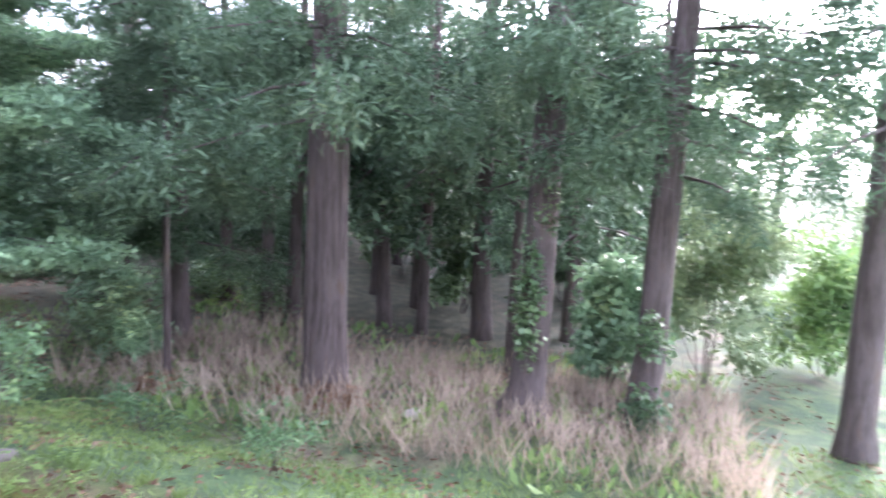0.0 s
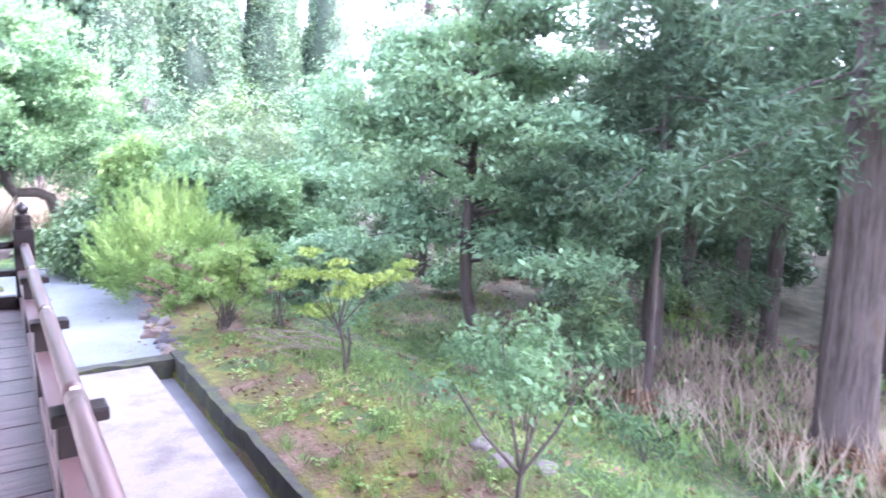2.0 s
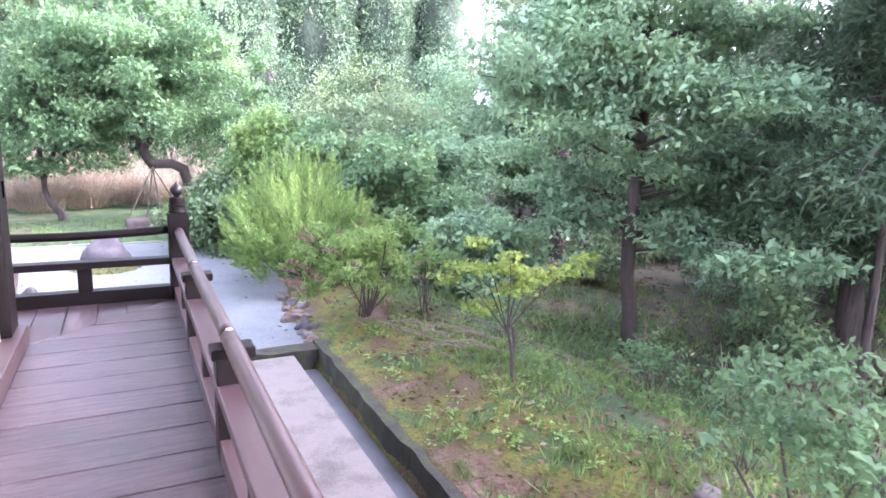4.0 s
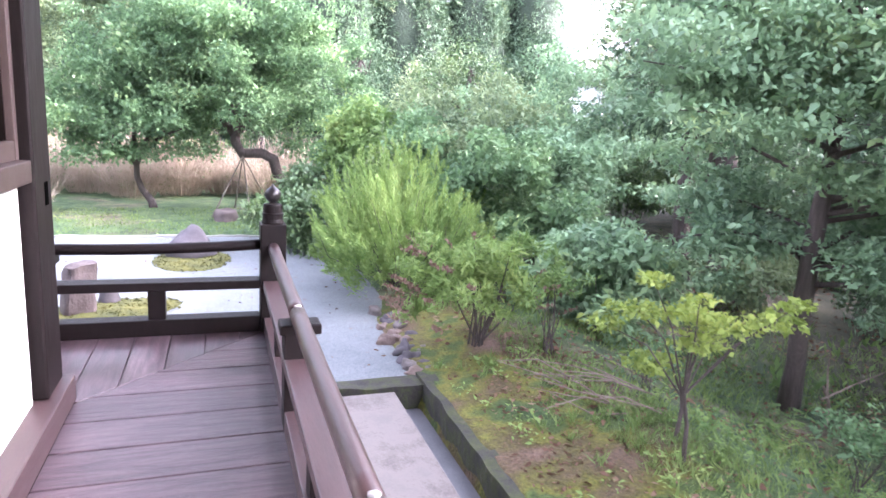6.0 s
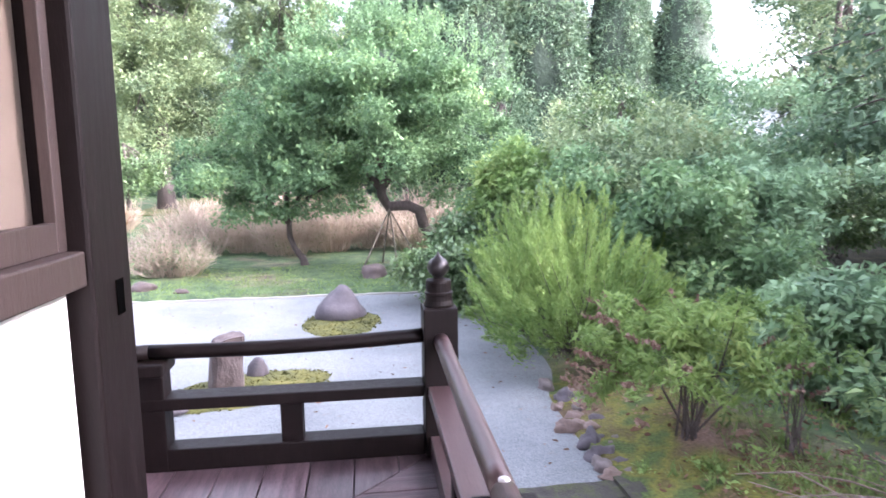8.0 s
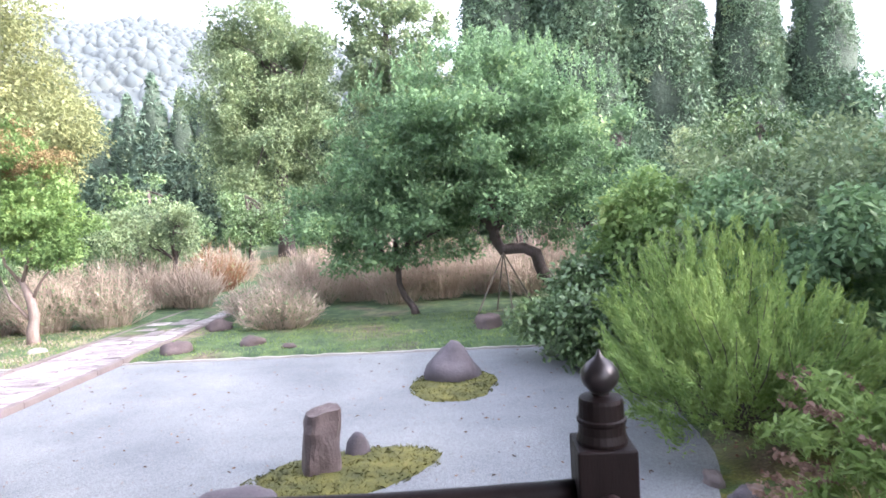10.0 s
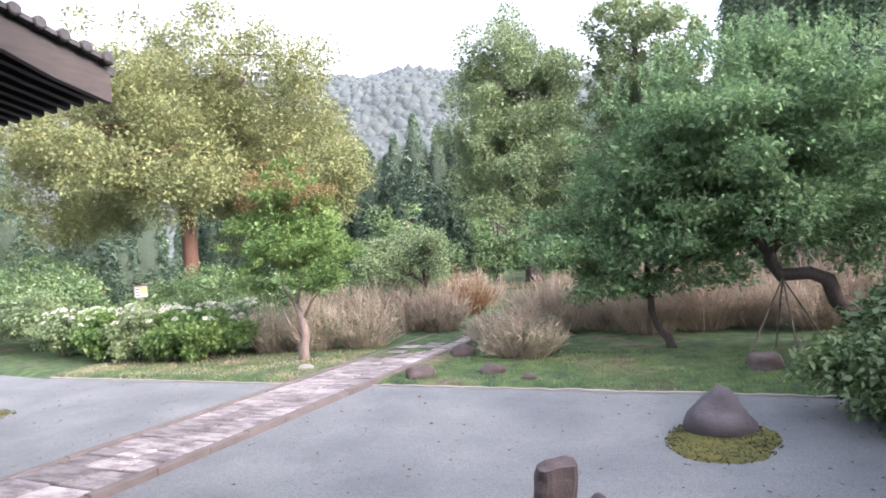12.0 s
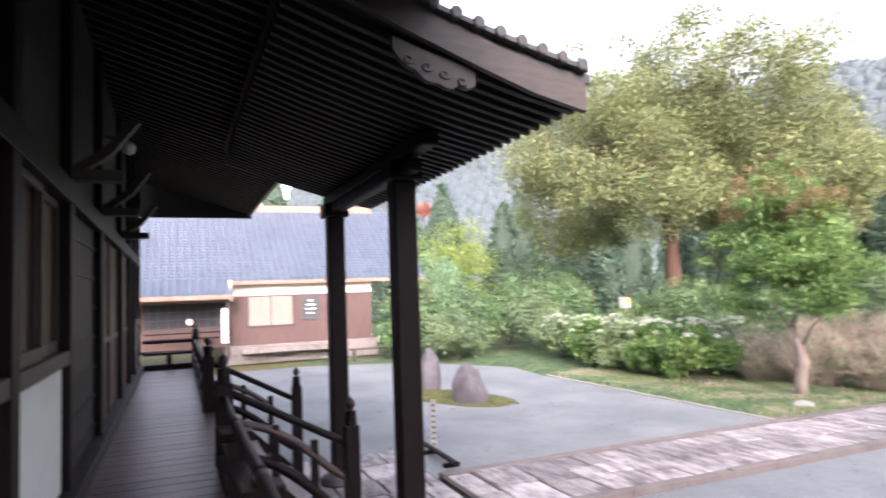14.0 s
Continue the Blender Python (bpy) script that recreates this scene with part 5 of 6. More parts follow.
cedar(8.65, -0.5, 0.15, 9, (0, 0.1), 2.1, 105, 54000, 2.2, 1.3, "slim cedar with low dark drooping boughs")
cedar(7.1, -1.6, 0.05, 7, (0, 0), 3.4, 106, 30000, 1.7, 1.2, "young cedar with drooping boughs")
ivy = thing("ivy", "patches of green ivy climbing cedar trunks", "ivy")
foliage("ivy_leaves", [(8.2, -8.2, -1.6, 0.2, 0.3, 0.35), (8.3, -8.2, -0.6, 0.15, 0.25, 0.3), (8.2, -6.6, -0.3, 0.14, 0.24, 0.9), (8.35, -6.75, 0.9, 0.12, 0.2, 0.4)], 1800, 0.07, 0.06, LEAF_GLOSS, ivy, 0.3)
gg = np.random.default_rng(121)
back = [(12.85, -2.5, 0.14), (12.75, -3.45, 0.11), (13.2, -4.7, 0.2), (11.3, -0.45, 0.12), (11.6, -0.9, 0.13), (8.75, 5.4, 0.14), (8.8, 6.5, 0.17), (11.0, 3.0, 0.15), (10.4, 7.6, 0.16), (12.2, 1.2, 0.13), (14.9, -2.5, 0.13), (11.2, -5.8, 0.1), (14.0, -6.5, 0.14)]
while len(back) < 40:
    x, y = gg.uniform(12.5, 30), gg.uniform(-9, 15)
    if min((x - a) ** 2 + (y - b) ** 2 for a, b, _ in back) > 2.2:
        back.append((x, y, gg.uniform(0.11, 0.2)))
for i, (x, y, r) in enumerate(back):
    cedar(x, y, r, gg.uniform(9, 12), (gg.normal() * 0.15, gg.normal() * 0.15), gg.uniform(2.4, 3.6), 130 + i, 5200, 2.4, 1.25, "slim dark cedar deep in the wood", leaf_w=0.065, leaf_l=0.19)
# dense back row that closes the wood
for i in range(22):
    x, y = 31 + gg.uniform(0, 8), -8 + 2.0 * i + gg.normal() * 0.5
    cedar(x, y, 0.2, gg.uniform(10, 13), (0, 0), 0.8, 190 + i, 2400, 2.9, 1.2, "dark bushy cedar closing the wood", leaf_w=0.10, leaf_l=0.2)

for i, (x, y, rx, h, mat) in enumerate(((11.5, -9.2, 1.3, 3.6, LEAF_OAK), (13.5, -11.5, 1.4, 2.6, LEAF_BRIGHT), (10.6, -7.6, 0.9, 2.4, LEAF_MAPLE), (22, -15, 2.6, 4.5, LEAF_OAK), (27, -19, 3.2, 6, LEAF_BRIGHT), (33, -16, 3.4, 7, LEAF_OAK), (30, -26, 3.6, 6, LEAF_OAK), (24, -25, 2.5, 4, LEAF_BRIGHT))):
    cl = crown_clumps((0, 0, h * 0.55), (rx, rx, h * 0.5), 40, 0.26 * rx + 0.1, -0.85, 240 + i)
    bush("glade_shrub", "leafy green shrub at the open edge of the wood", x, y, cl, 6000, 0.14, 0.07, mat, 0.15, 8, "glade shrubs")

for i in range(20):
    x, y = gg.uniform(13.5, 23), -7.5 + 1.15 * i + gg.normal() * 0.4
    h, rx = gg.uniform(1.8, 3.6), gg.uniform(1.1, 1.7)
    cl = crown_clumps((0, 0, h * 0.5), (rx, rx, h * 0.5), 30, 0.3 * rx, -0.85, 260 + i)
    bush("understory_shrub", "dark evergreen shrub deep in the wood", x, y, cl, 2600, 0.2, 0.09, (LEAF_GLOSS, LEAF_CEDAR, LEAF_MAPLE)[i % 3], 0.2, 5, "understory")

for i, (x, y, h) in enumerate(((10.2, 10.4, 2.6), (11.6, 11.8, 3.0), (12.8, 10.0, 2.8), (14.2, 12.6, 3.2), (13.2, 7.6, 2.6), (15.5, 9.6, 3.2), (16.0, 5.5, 3.0))):
    cl = crown_clumps((0, 0, h * 0.5), (1.4, 1.4, h * 0.5), 40, 0.36, -0.85, 300 + i)
    bush("understory_shrub", "dark evergreen shrub deep in the wood", x, y, cl, 6500, 0.13, 0.06, (LEAF_GLOSS, LEAF_MAPLE)[i % 2], 0.2, 5, "understory")

for i in range(15):
    x, y = gg.uniform(7.2, 12.5), -0.6 + 0.55 * i + gg.normal() * 0.3
    h = gg.uniform(0.6, 1.4)
    cl = crown_clumps((0, 0, h * 0.5), (0.7, 0.7, h * 0.5), 20, 0.24, -0.85, 285 + i)
    bush("fern_shrub", "low shaded shrub on the forest floor", x, y, cl, 1300, 0.12, 0.045, (LEAF_MAPLE, LEAF_GLOSS, LEAF_OAK)[i % 3], 0.2, 6, "forest floor shrubs", stem_r=0.006)

for i in range(13):
    x, y = gg.uniform(23, 28), -9.5 + 1.9 * i + gg.normal() * 0.4
    h, rx = gg.uniform(6.5, 9.5), gg.uniform(1.9, 2.6)
    cl = crown_clumps((0, 0, h * 0.55), (rx, rx, h * 0.46), 46, 0.42 * rx, -0.9, 310 + i)
    bush("wood_tree", "dark leafy tree at the back of the wood", x, y, cl, 3600, 0.34, 0.14, (LEAF_CEDAR, LEAF_GLOSS, LEAF_OAK)[i % 3], 0.3, 5, "back of the wood", "tree", stem_r=0.1)


def fern(x, y, size, seed):
    """A rosette of arching fronds."""
    g6 = np.random.default_rng(seed)
    t = thing("fern", "fresh green fern with arching fronds on the slope", "fern", x, y, lz(x, y), group="ferns")
    for i in range(8):
        a = math.tau * i / 8 + g6.normal() * 0.2
        L = size * g6.uniform(0.7, 1.1)
        q = np.linspace(0.1, 1, 22)[:, None]
        spine = np.concatenate([np.cos(a) * L * q, np.sin(a) * L * q, 0.55 * L * np.sin(q * 2.3)], 1)
        d = np.array([math.cos(a), math.sin(a), 0.2])
        s = np.array([-math.sin(a), math.cos(a), 0.0])
        wd = 0.16 * L * np.sin(np.clip(q * 2.6 + 0.3, 0, math.pi))
        p = np.concatenate([spine + s * wd * 0.5, spine - s * wd * 0.5])
        w = np.concatenate([np.repeat(s[None] + 0.4 * d, 22, 0), np.repeat(-s[None] + 0.4 * d, 22, 0)])
        part("frond", leaves("frond", p, w, 0.17 * L, 0.035 * L, 0.05, 0.1), LEAF_BRIGHT, t)


for i, (x, y, s) in enumerate(((4.6, -0.1, 0.4), (4.1, -1.5, 0.34), (5.3, 0.6, 0.4), (3.5, -0.35, 0.26), (5.0, -2.0, 0.35), (4.3, 1.6, 0.3))):
    fern(x, y, s, 330 + i)
snag = thing("dead_branch", "pale forked dead branch by the slope tree", "branch", 5.75, 0.35, lz(5.75, 0.35))
part("limb", tube([(0.3, 0.2, -0.05), (0.0, 0.0, 0.5), (-0.25, -0.1, 0.75)], [0.025, 0.018, 0.012], 6), PALEBARK, snag)
for tip in ((-0.3, -0.15, 1.15), (-0.75, -0.45, 0.85), (0.35, -0.3, 0.95)):
    part("twig", tube([(-0.1, -0.05, 0.6), ((tip[0] - 0.1) / 2, tip[1] / 2, tip[2] * 0.8), tip], [0.013, 0.009, 0.003], 5), PALEBARK, snag)

# dried grass, litter and sprouts below the cedars
def scatter(n, box_, seed, keep=None):
    g2 = np.random.default_rng(seed)
    p = np.stack([g2.uniform(box_[0], box_[1], n), g2.uniform(box_[2], box_[3], n)], 1)
    nz = np.array([noise.noise(Vector((a * 0.9, b * 0.9, seed))) for a, b in p])
    p = p[(nz + g2.normal(size=n) * 0.25) > (0.0 if keep is None else keep)]
    return np.concatenate([p, lay(p[:, 0], p[:, 1])[:, None]], 1)


pts = scatter(11000, (6.2, 11.0, -9.5, -0.3), 201, 0.0)
c, w = blades(len(pts), pts, 0.55, 0.02, 0.4, 202)
tagged(part("dry_grass", leaves("dry_grass", c, w, 0.55, 0.014, 0.1), LEAF_DRY), "pale dry grass under the cedars", "grass", kind="stuff")
pts = scatter(5000, (6.0, 12.5, -9.5, 2.5), 203, 0.1)
c, w = blades(len(pts), pts, 0.4, 0.03, 0.7, 204)
tagged(part("forest_sprouts", leaves("forest_sprouts", c, w, 0.16, 0.06), LEAF_BRIGHT), "fresh green sprouts under the cedars", "undergrowth", kind="stuff")
pts = scatter(44000, (2.5, 9.0, -11, 4.5), 205, -0.1)
c, w = blades(len(pts), pts, 0.09, 0.012, 0.7, 206)
tagged(part("bank_grass", leaves("bank_grass", c, w, 0.11, 0.013, 0.1), LEAF_GRASS), "short fresh grass on the bank and slope", "grass", kind="stuff")
pts = scatter(20000, (2.0, 13, -11, 6), 207, 0.05)
pts[:, 2] += 0.012
tagged(part("leaf_litter", leaves("leaf_litter", pts, rng.normal(size=(len(pts), 3)) * np.array([1, 1, 0.15]), 0.07, 0.035), LEAF_LITTER), "brown fallen leaves and needles on the ground", "leaf litter", kind="stuff")
pts = scatter(24000, (-17, 1.5, 9.55, 13.6), 208, -0.2)
pts = pts[(pts[:, 0] > -6.95) | (pts[:, 0] < -8.95)]
c, w = blades(len(pts), pts, 0.045, 0.012, 0.6, 209)
tagged(part("lawn_grass", leaves("lawn_grass", c, w, 0.055, 0.012, 0.1), LEAF_GRASS), "short mossy lawn grass beyond the gravel", "grass", kind="stuff")
pts = scatter(9000, (-17, -8.95, 9.5, 13.0), 212, 0.02)
c, w = blades(len(pts), pts, 0.06, 0.012, 0.8, 213)
tagged(part("straw_grass", leaves("straw_grass", c, w, 0.08, 0.012, 0.1), LEAF_DRY), "pale straw-dry grass patches on the lawn", "grass", kind="stuff")
g8 = np.random.default_rng(215)
roots = scatter(1100, (1.74, 3.4, -9.0, 1.7), 216, 0.18)
tuft = np.repeat(roots, 16, 0)
tuft[:, :2] += g8.normal(size=(len(tuft), 2)) * 0.03
c, w = blades(len(tuft), tuft, 0.11, 0.012, 0.55, 217)
tagged(part("grass_tuft_mass", leaves("grass_tuft_mass", c, w, 0.12, 0.010, 0.2), LEAF_GRASS), "fresh green grass tufts on the mossy bank", "grass", kind="stuff")
weeds = np.repeat(scatter(360, (1.74, 4.2, -8.0, 1.7), 218, 0.05), 14, 0)
weeds[:, :2] += g8.normal(size=(len(weeds), 2)) * 0.05
weeds[:, 2] += g8.uniform(0.02, 0.10, len(weeds))
tagged(part("weed_leaf_mass", leaves("weed_leaf_mass", weeds, g8.normal(size=weeds.shape) * np.array([1, 1, 0.3]), 0.045, 0.024, 0.2, face=1.5), LEAF_FEATHER), "small broad-leaved weeds on the mossy bank", "weeds", kind="stuff")
crumbs = scatter(5200, (1.74, 3.3, -9.0, 1.6), 219, 0.0)
crumbs[:, 2] += 0.01
tagged(part("bank_litter", leaves("bank_litter", crumbs, g8.normal(size=crumbs.shape) * np.array([1, 1, 0.2]), 0.045, 0.018), LEAF_LITTER), "brown leaf crumbs on the mossy bank", "leaf litter", kind="stuff")
clod = thing("root_clump", "brown heap of dead fern and roots", "dead fern", 6.87, -1.7, lz(6.87, -1.7))
foliage("dead_fronds", [(0, 0, 0.12, 0.35, 0.3, 0.18), (0.2, 0.3, 0.08, 0.25, 0.25, 0.12)], 900, 0.14, 0.016, LEAF_RUST, clod, 0.3)
clod2 = thing("root_clump", "brown heap of dead fern at the cedar's foot", "dead fern", 7.35, -4.1, lz(7.35, -4.1))
foliage("dead_fronds", [(0, 0, 0.12, 0.4, 0.45, 0.2), (-0.1, 0.6, 0.08, 0.3, 0.3, 0.16)], 1100, 0.16, 0.016, LEAF_RUST, clod2, 0.3)


g5 = np.random.default_rng(230)
pp = np.stack([g5.uniform(-16, 1.4, 900), g5.uniform(1.8, 9.3, 900), np.full(900, GR + 0.006)], 1)
pp = pp[(pp[:, 0] > -6.9) | (pp[:, 0] < -9.0)]
tagged(part("gravel_litter", leaves("gravel_litter", pp, g5.normal(size=(len(pp), 3)) * np.array([1, 1, 0.1]), 0.045, 0.016), LEAF_LITTER), "scattered dry leaves and twigs on the gravel", "leaf litter", kind="stuff")

# ---- beyond the court ----
def dry_thicket(name, x, y, rx, ry, h, n, mat, label, seed, ln=0.3, green=0.0):
    g2 = np.random.default_rng(seed)
    t = thing(name, label, "dry shrub", x, y, lz(x, y), group="dry thickets")
    m = n // 8
    a, r = g2.uniform(0, math.tau, m), np.sqrt(g2.random(m))
    hh = h * (1 - 0.3 * r ** 2) * (0.9 + 0.7 * np.array([noise.noise(Vector((math.cos(b) * 2, math.sin(b) * 2, seed + 3 * s))) for b, s in zip(a, r)])) * g2.uniform(0.6, 1.25, m)
    foot = np.stack([np.cos(a) * r * rx * 0.6, np.sin(a) * r * ry * 0.6, np.zeros(m)], 1)
    head = np.stack([np.cos(a) * r * rx * 1.05 + g2.normal(size=m) * 0.12, np.sin(a) * r * ry * 1.05 + g2.normal(size=m) * 0.12, hh], 1)
    way = head - foot
    size = np.linalg.norm(way, axis=1, keepdims=True)
    p, w, sz = [foot + way * 0.27, foot + way * 0.72], [way, way + g2.normal(size=way.shape) * 0.08], [size * 0.6, size * 0.6]
    for k in range(6):
        q = g2.uniform(0.4, 1.0, size=(m, 1))
        turn = unit(way) + g2.normal(size=way.shape) * 0.45
        p.append(foot + way * q + unit(turn) * ln * 0.4)
        w.append(turn)
        sz.append(np.full((m, 1), ln))
    p, w, sz = np.concatenate(p), np.concatenate(w), np.concatenate(sz)
    part("stalk_mass", leaves("stalk_mass", p, w, sz, 0.017, 0.2), mat, t)["kind"] = "stuff"
    if green:
        k = min(int(n * green * 0.6), len(p) - 2 * m)
        part("leaves", leaves("leaves", p[2 * m:2 * m + k] + g2.normal(size=(k, 3)) * 0.05, g2.normal(size=(k, 3)), 0.06, 0.028), LEAF_OAK, t)
    return t


dry_thicket("dry_shrub", -5.0, 12.7, 1.0, 0.75, 0.95, 4200, LEAF_PINKDRY, "grey-pink bare twiggy shrub by the path", 301, 0.2, 0.9)
dry_thicket("dry_shrub", -6.2, 14.2, 0.7, 0.6, 0.8, 2500, LEAF_PINKDRY, "grey-pink bare twiggy shrub by the path", 302, 0.24, 0.9)
for i, x in enumerate(np.arange(-5.2, 5.5, 1.25)):
    dry_thicket("reed_clump", float(x), 16.4 + 0.5 * math.sin(i * 2.1), 0.95, 0.7, 1.25 + 0.15 * math.sin(i), 3200, LEAF_PINKDRY, "pinkish dry reed clump behind the plum", 310 + i, 0.26, 0.25)
for i, x in enumerate(np.arange(-4.2, 6.5, 1.6)):
    dry_thicket("reed_clump", float(x), 19.0, 1.1, 0.9, 1.5, 2600, LEAF_DRY, "pale dry reed clump behind the plum", 330 + i, 0.34)
for i in range(9):
    x = -20.5 + 1.35 * i
    if -13 < x:
        dry_thicket("dry_shrub", x, 13.3 + 0.25 * math.sin(i * 1.7), 0.95, 0.75, 1.15, 3600, LEAF_PINKDRY, "brown twiggy hedge shrub beyond the lawn", 350 + i, 0.2, 1.0)
for i in range(5):
    dry_thicket("dry_shrub", -13.2 + 1.1 * i, 16.6 + 0.3 * math.sin(i), 0.9, 0.7, 1.2, 3000, LEAF_DRY, "straw-coloured grass clump beside the path", 370 + i, 0.3, 0.2)
for i, (x, y) in enumerate(((-6.0, 17.6), (-5.4, 20.2), (-3.6, 21.6), (-6.2, 22.8), (-4.6, 24.4), (-2.2, 23.2), (-10.3, 23.4), (-11.8, 25.2))):
    dry_thicket("dry_shrub", x, y, 1.1, 0.85, 1.25, 2600, LEAF_DRY, "straw-coloured grass clump beside the path", 390 + i, 0.28, 0.35)
dry_thicket("rust_shrub", -9.9, 20.3, 1.2, 1.0, 1.3, 3500, LEAF_RUST, "rust-brown rounded shrub by the path", 380, 0.16, 0.3)

for i, (x, y) in enumerate(((-19.8, 11.9), (-18.6, 12.2), (-17.3, 11.7), (-16.0, 11.6), (-14.7, 11.7), (-13.4, 11.9), (-18.2, 13.3), (-16.6, 13.2), (-15.0, 13.2), (-13.6, 13.5))):
    cl = crown_clumps((0, 0, 0.7), (0.95, 0.8, 0.75), 26, 0.3, -0.8, 400 + i)

    def heads(t, i=i):
        g2 = np.random.default_rng(420 + i)
        pp, ww = [], []
        for k in range(13):
            a, r = g2.uniform(0, math.tau), g2.uniform(0.1, 0.95)
            c0 = np.array([0.9 * r * math.cos(a), 0.75 * r * math.sin(a), 0.75 + 0.72 * math.sqrt(1 - r * r * 0.9)])
            d = unit(g2.normal(size=(46, 3)))
            d[:, 2] = np.abs(d[:, 2])
            pp.append(c0 + d * 0.085)
            ww.append(np.cross(d, g2.normal(size=(46, 3))))
        part("flower_head_mass", leaves("flower_head_mass", np.concatenate(pp), np.concatenate(ww), 0.045, 0.04, 0.05), PETAL, t, "pale cream and blue mophead flowers")["kind"] = "stuff"
    bush("hydrangea", "hydrangea bush with pale mophead flowers", x, y, cl, 4200, 0.11, 0.07, LEAF_BRIGHT if i % 3 else LEAF_OAK, 0.2, 6, "hydrangea hedge", "hydrangea", heads)

crape = thing("crape_myrtle", "small tree with pale twisted trunk and fine green leaves", "tree", -10.35, 11.75, lz(-10.35, 11.75))
bm = tube([(0, 0, -0.1), (-0.02, 0, 0.25), (0.06, 0.02, 0.6), (0.02, 0.0, 1.0), (-0.16, 0.02, 1.4)], [0.17, 0.125, 0.115, 0.10, 0.06], 10, None, 0.3)
for pl_ in (((0.0, 0, 0.9), (0.3, 0, 1.4), (0.75, 0.1, 1.9)), ((-0.1, 0, 1.3), (-0.5, 0, 1.8), (-0.7, 0.1, 2.6)), ((-0.15, 0, 1.35), (0.1, 0.1, 2.2), (0.2, 0.1, 3.2)), ((0, 0, 0.5), (-0.45, 0, 1.0), (-0.75, 0.1, 1.6))):
    tube(pl_, [0.045, 0.03, 0.01], 7, bm)
part("trunk", bm, PALEBARK, crape, smooth=True)
CM = crown_clumps((-0.2, 0, 2.6), (1.9, 1.6, 1.2), 100, 0.32, -0.75, 431, 0.6) + crown_clumps((-0.2, 0, 3.5), (1.3, 1.2, 1.1), 56, 0.26, -0.7, 432, 0.7) + crown_clumps((-0.25, 0, 4.3), (0.7, 0.7, 0.7), 24, 0.2, -0.7, 434)
foliage("crown", CM, 36000, 0.085, 0.042, LEAF_BRIGHT, crape, 0.1)
foliage("seed_head_mass", crown_clumps((-0.2, 0, 3.8), (1.3, 1.2, 1.3), 90, 0.18, -0.1, 433), 8500, 0.07, 0.024, LEAF_SEED, crape, 0.0, "brownish seed clusters at the top")


def broad_tree(name, label, x, y, h, centre, radii, count, size, n, ln, wd, mat, trunk_r, seed, low=-0.65, z=None, bark=BARK, clear=2.0, shell=0.6, squash=0.7):
    z = lz(x, y) if z is None else z
    t = thing(name, label, "tree", x, y, z)
    cl = crown_clumps(centre, radii, count, size, low, seed, squash)
    g2 = np.random.default_rng(seed + 1)
    tips = [cl[g2.integers(len(cl))][:3] for _ in range(16)]
    part("trunk", limbs((0, 0, -0.2), [(0.05, 0, clear * 0.6), (0.0, 0.1, clear), (0.1, 0.0, h * 0.42), (0.0, 0.1, h * 0.62), (0, 0, h * 0.85)], trunk_r, tips, 8, seed), bark, t, smooth=True)
    foliage("crown", cl, n, ln, wd, mat, t, 0.12, shell=shell)
    return t


broad_tree("zelkova_tree", "great spreading tree with yellowing olive leaves", -27.0, 23.8, 14, (0.5, 0.4, 8.9), (9.3, 9.3, 7.6), 380, 1.1, 230000, 0.15, 0.085, LEAF_ZELKOVA, 0.55, 441, -0.72, bark=RUSTBARK, clear=2.6, shell=0.5, squash=0.72)
broad_tree("zelkova_tree", "tall dense tree with dull green leaves", -13.2, 40.0, 17, (-0.4, 0, 9.6), (4.9, 4.5, 8.8), 260, 0.95, 150000, 0.165, 0.09, LEAF_OAK, 0.5, 442, -0.85, clear=3.0, shell=0.6, squash=0.85)
broad_tree("open_tree", "tall airy tree with open bright crown", -6.8, 49.0, 21, (0.2, 0, 13.2), (5.5, 5.0, 9.6), 240, 0.8, 42000, 0.27, 0.15, LEAF_OAK, 0.4, 443, -0.8, clear=5.0, shell=0.95, squash=0.9)
broad_tree("small_tree", "small round-headed evergreen tree by the path", -9.5, 16.7, 3.3, (0.1, 0, 2.25), (0.95, 0.9, 0.95), 36, 0.3, 8500, 0.085, 0.04, LEAF_OAK, 0.1, 444, -0.6, clear=0.9)
broad_tree("small_tree", "low dark bushy tree behind the lawn", -13.2, 21.5, 3.6, (0, 0, 1.8), (2.2, 1.5, 1.6), 40, 0.5, 8000, 0.12, 0.06, LEAF_OAK, 0.12, 445, -0.9, clear=0.6)
broad_tree("small_tree", "low dark bushy tree behind the lawn", -15.5, 27, 5, (0, 0, 2.8), (2.6, 2, 2.3), 50, 0.6, 9000, 0.14, 0.07, LEAF_GLOSS, 0.15, 446, -0.9, clear=0.8)
broad_tree("small_tree", "dark leafy tree under the tall ones", -12.0, 30, 4.5, (0, 0, 2.3), (2.4, 2, 2.0), 50, 0.55, 8000, 0.14, 0.07, LEAF_GLOSS, 0.15, 447, -0.9, clear=0.8)
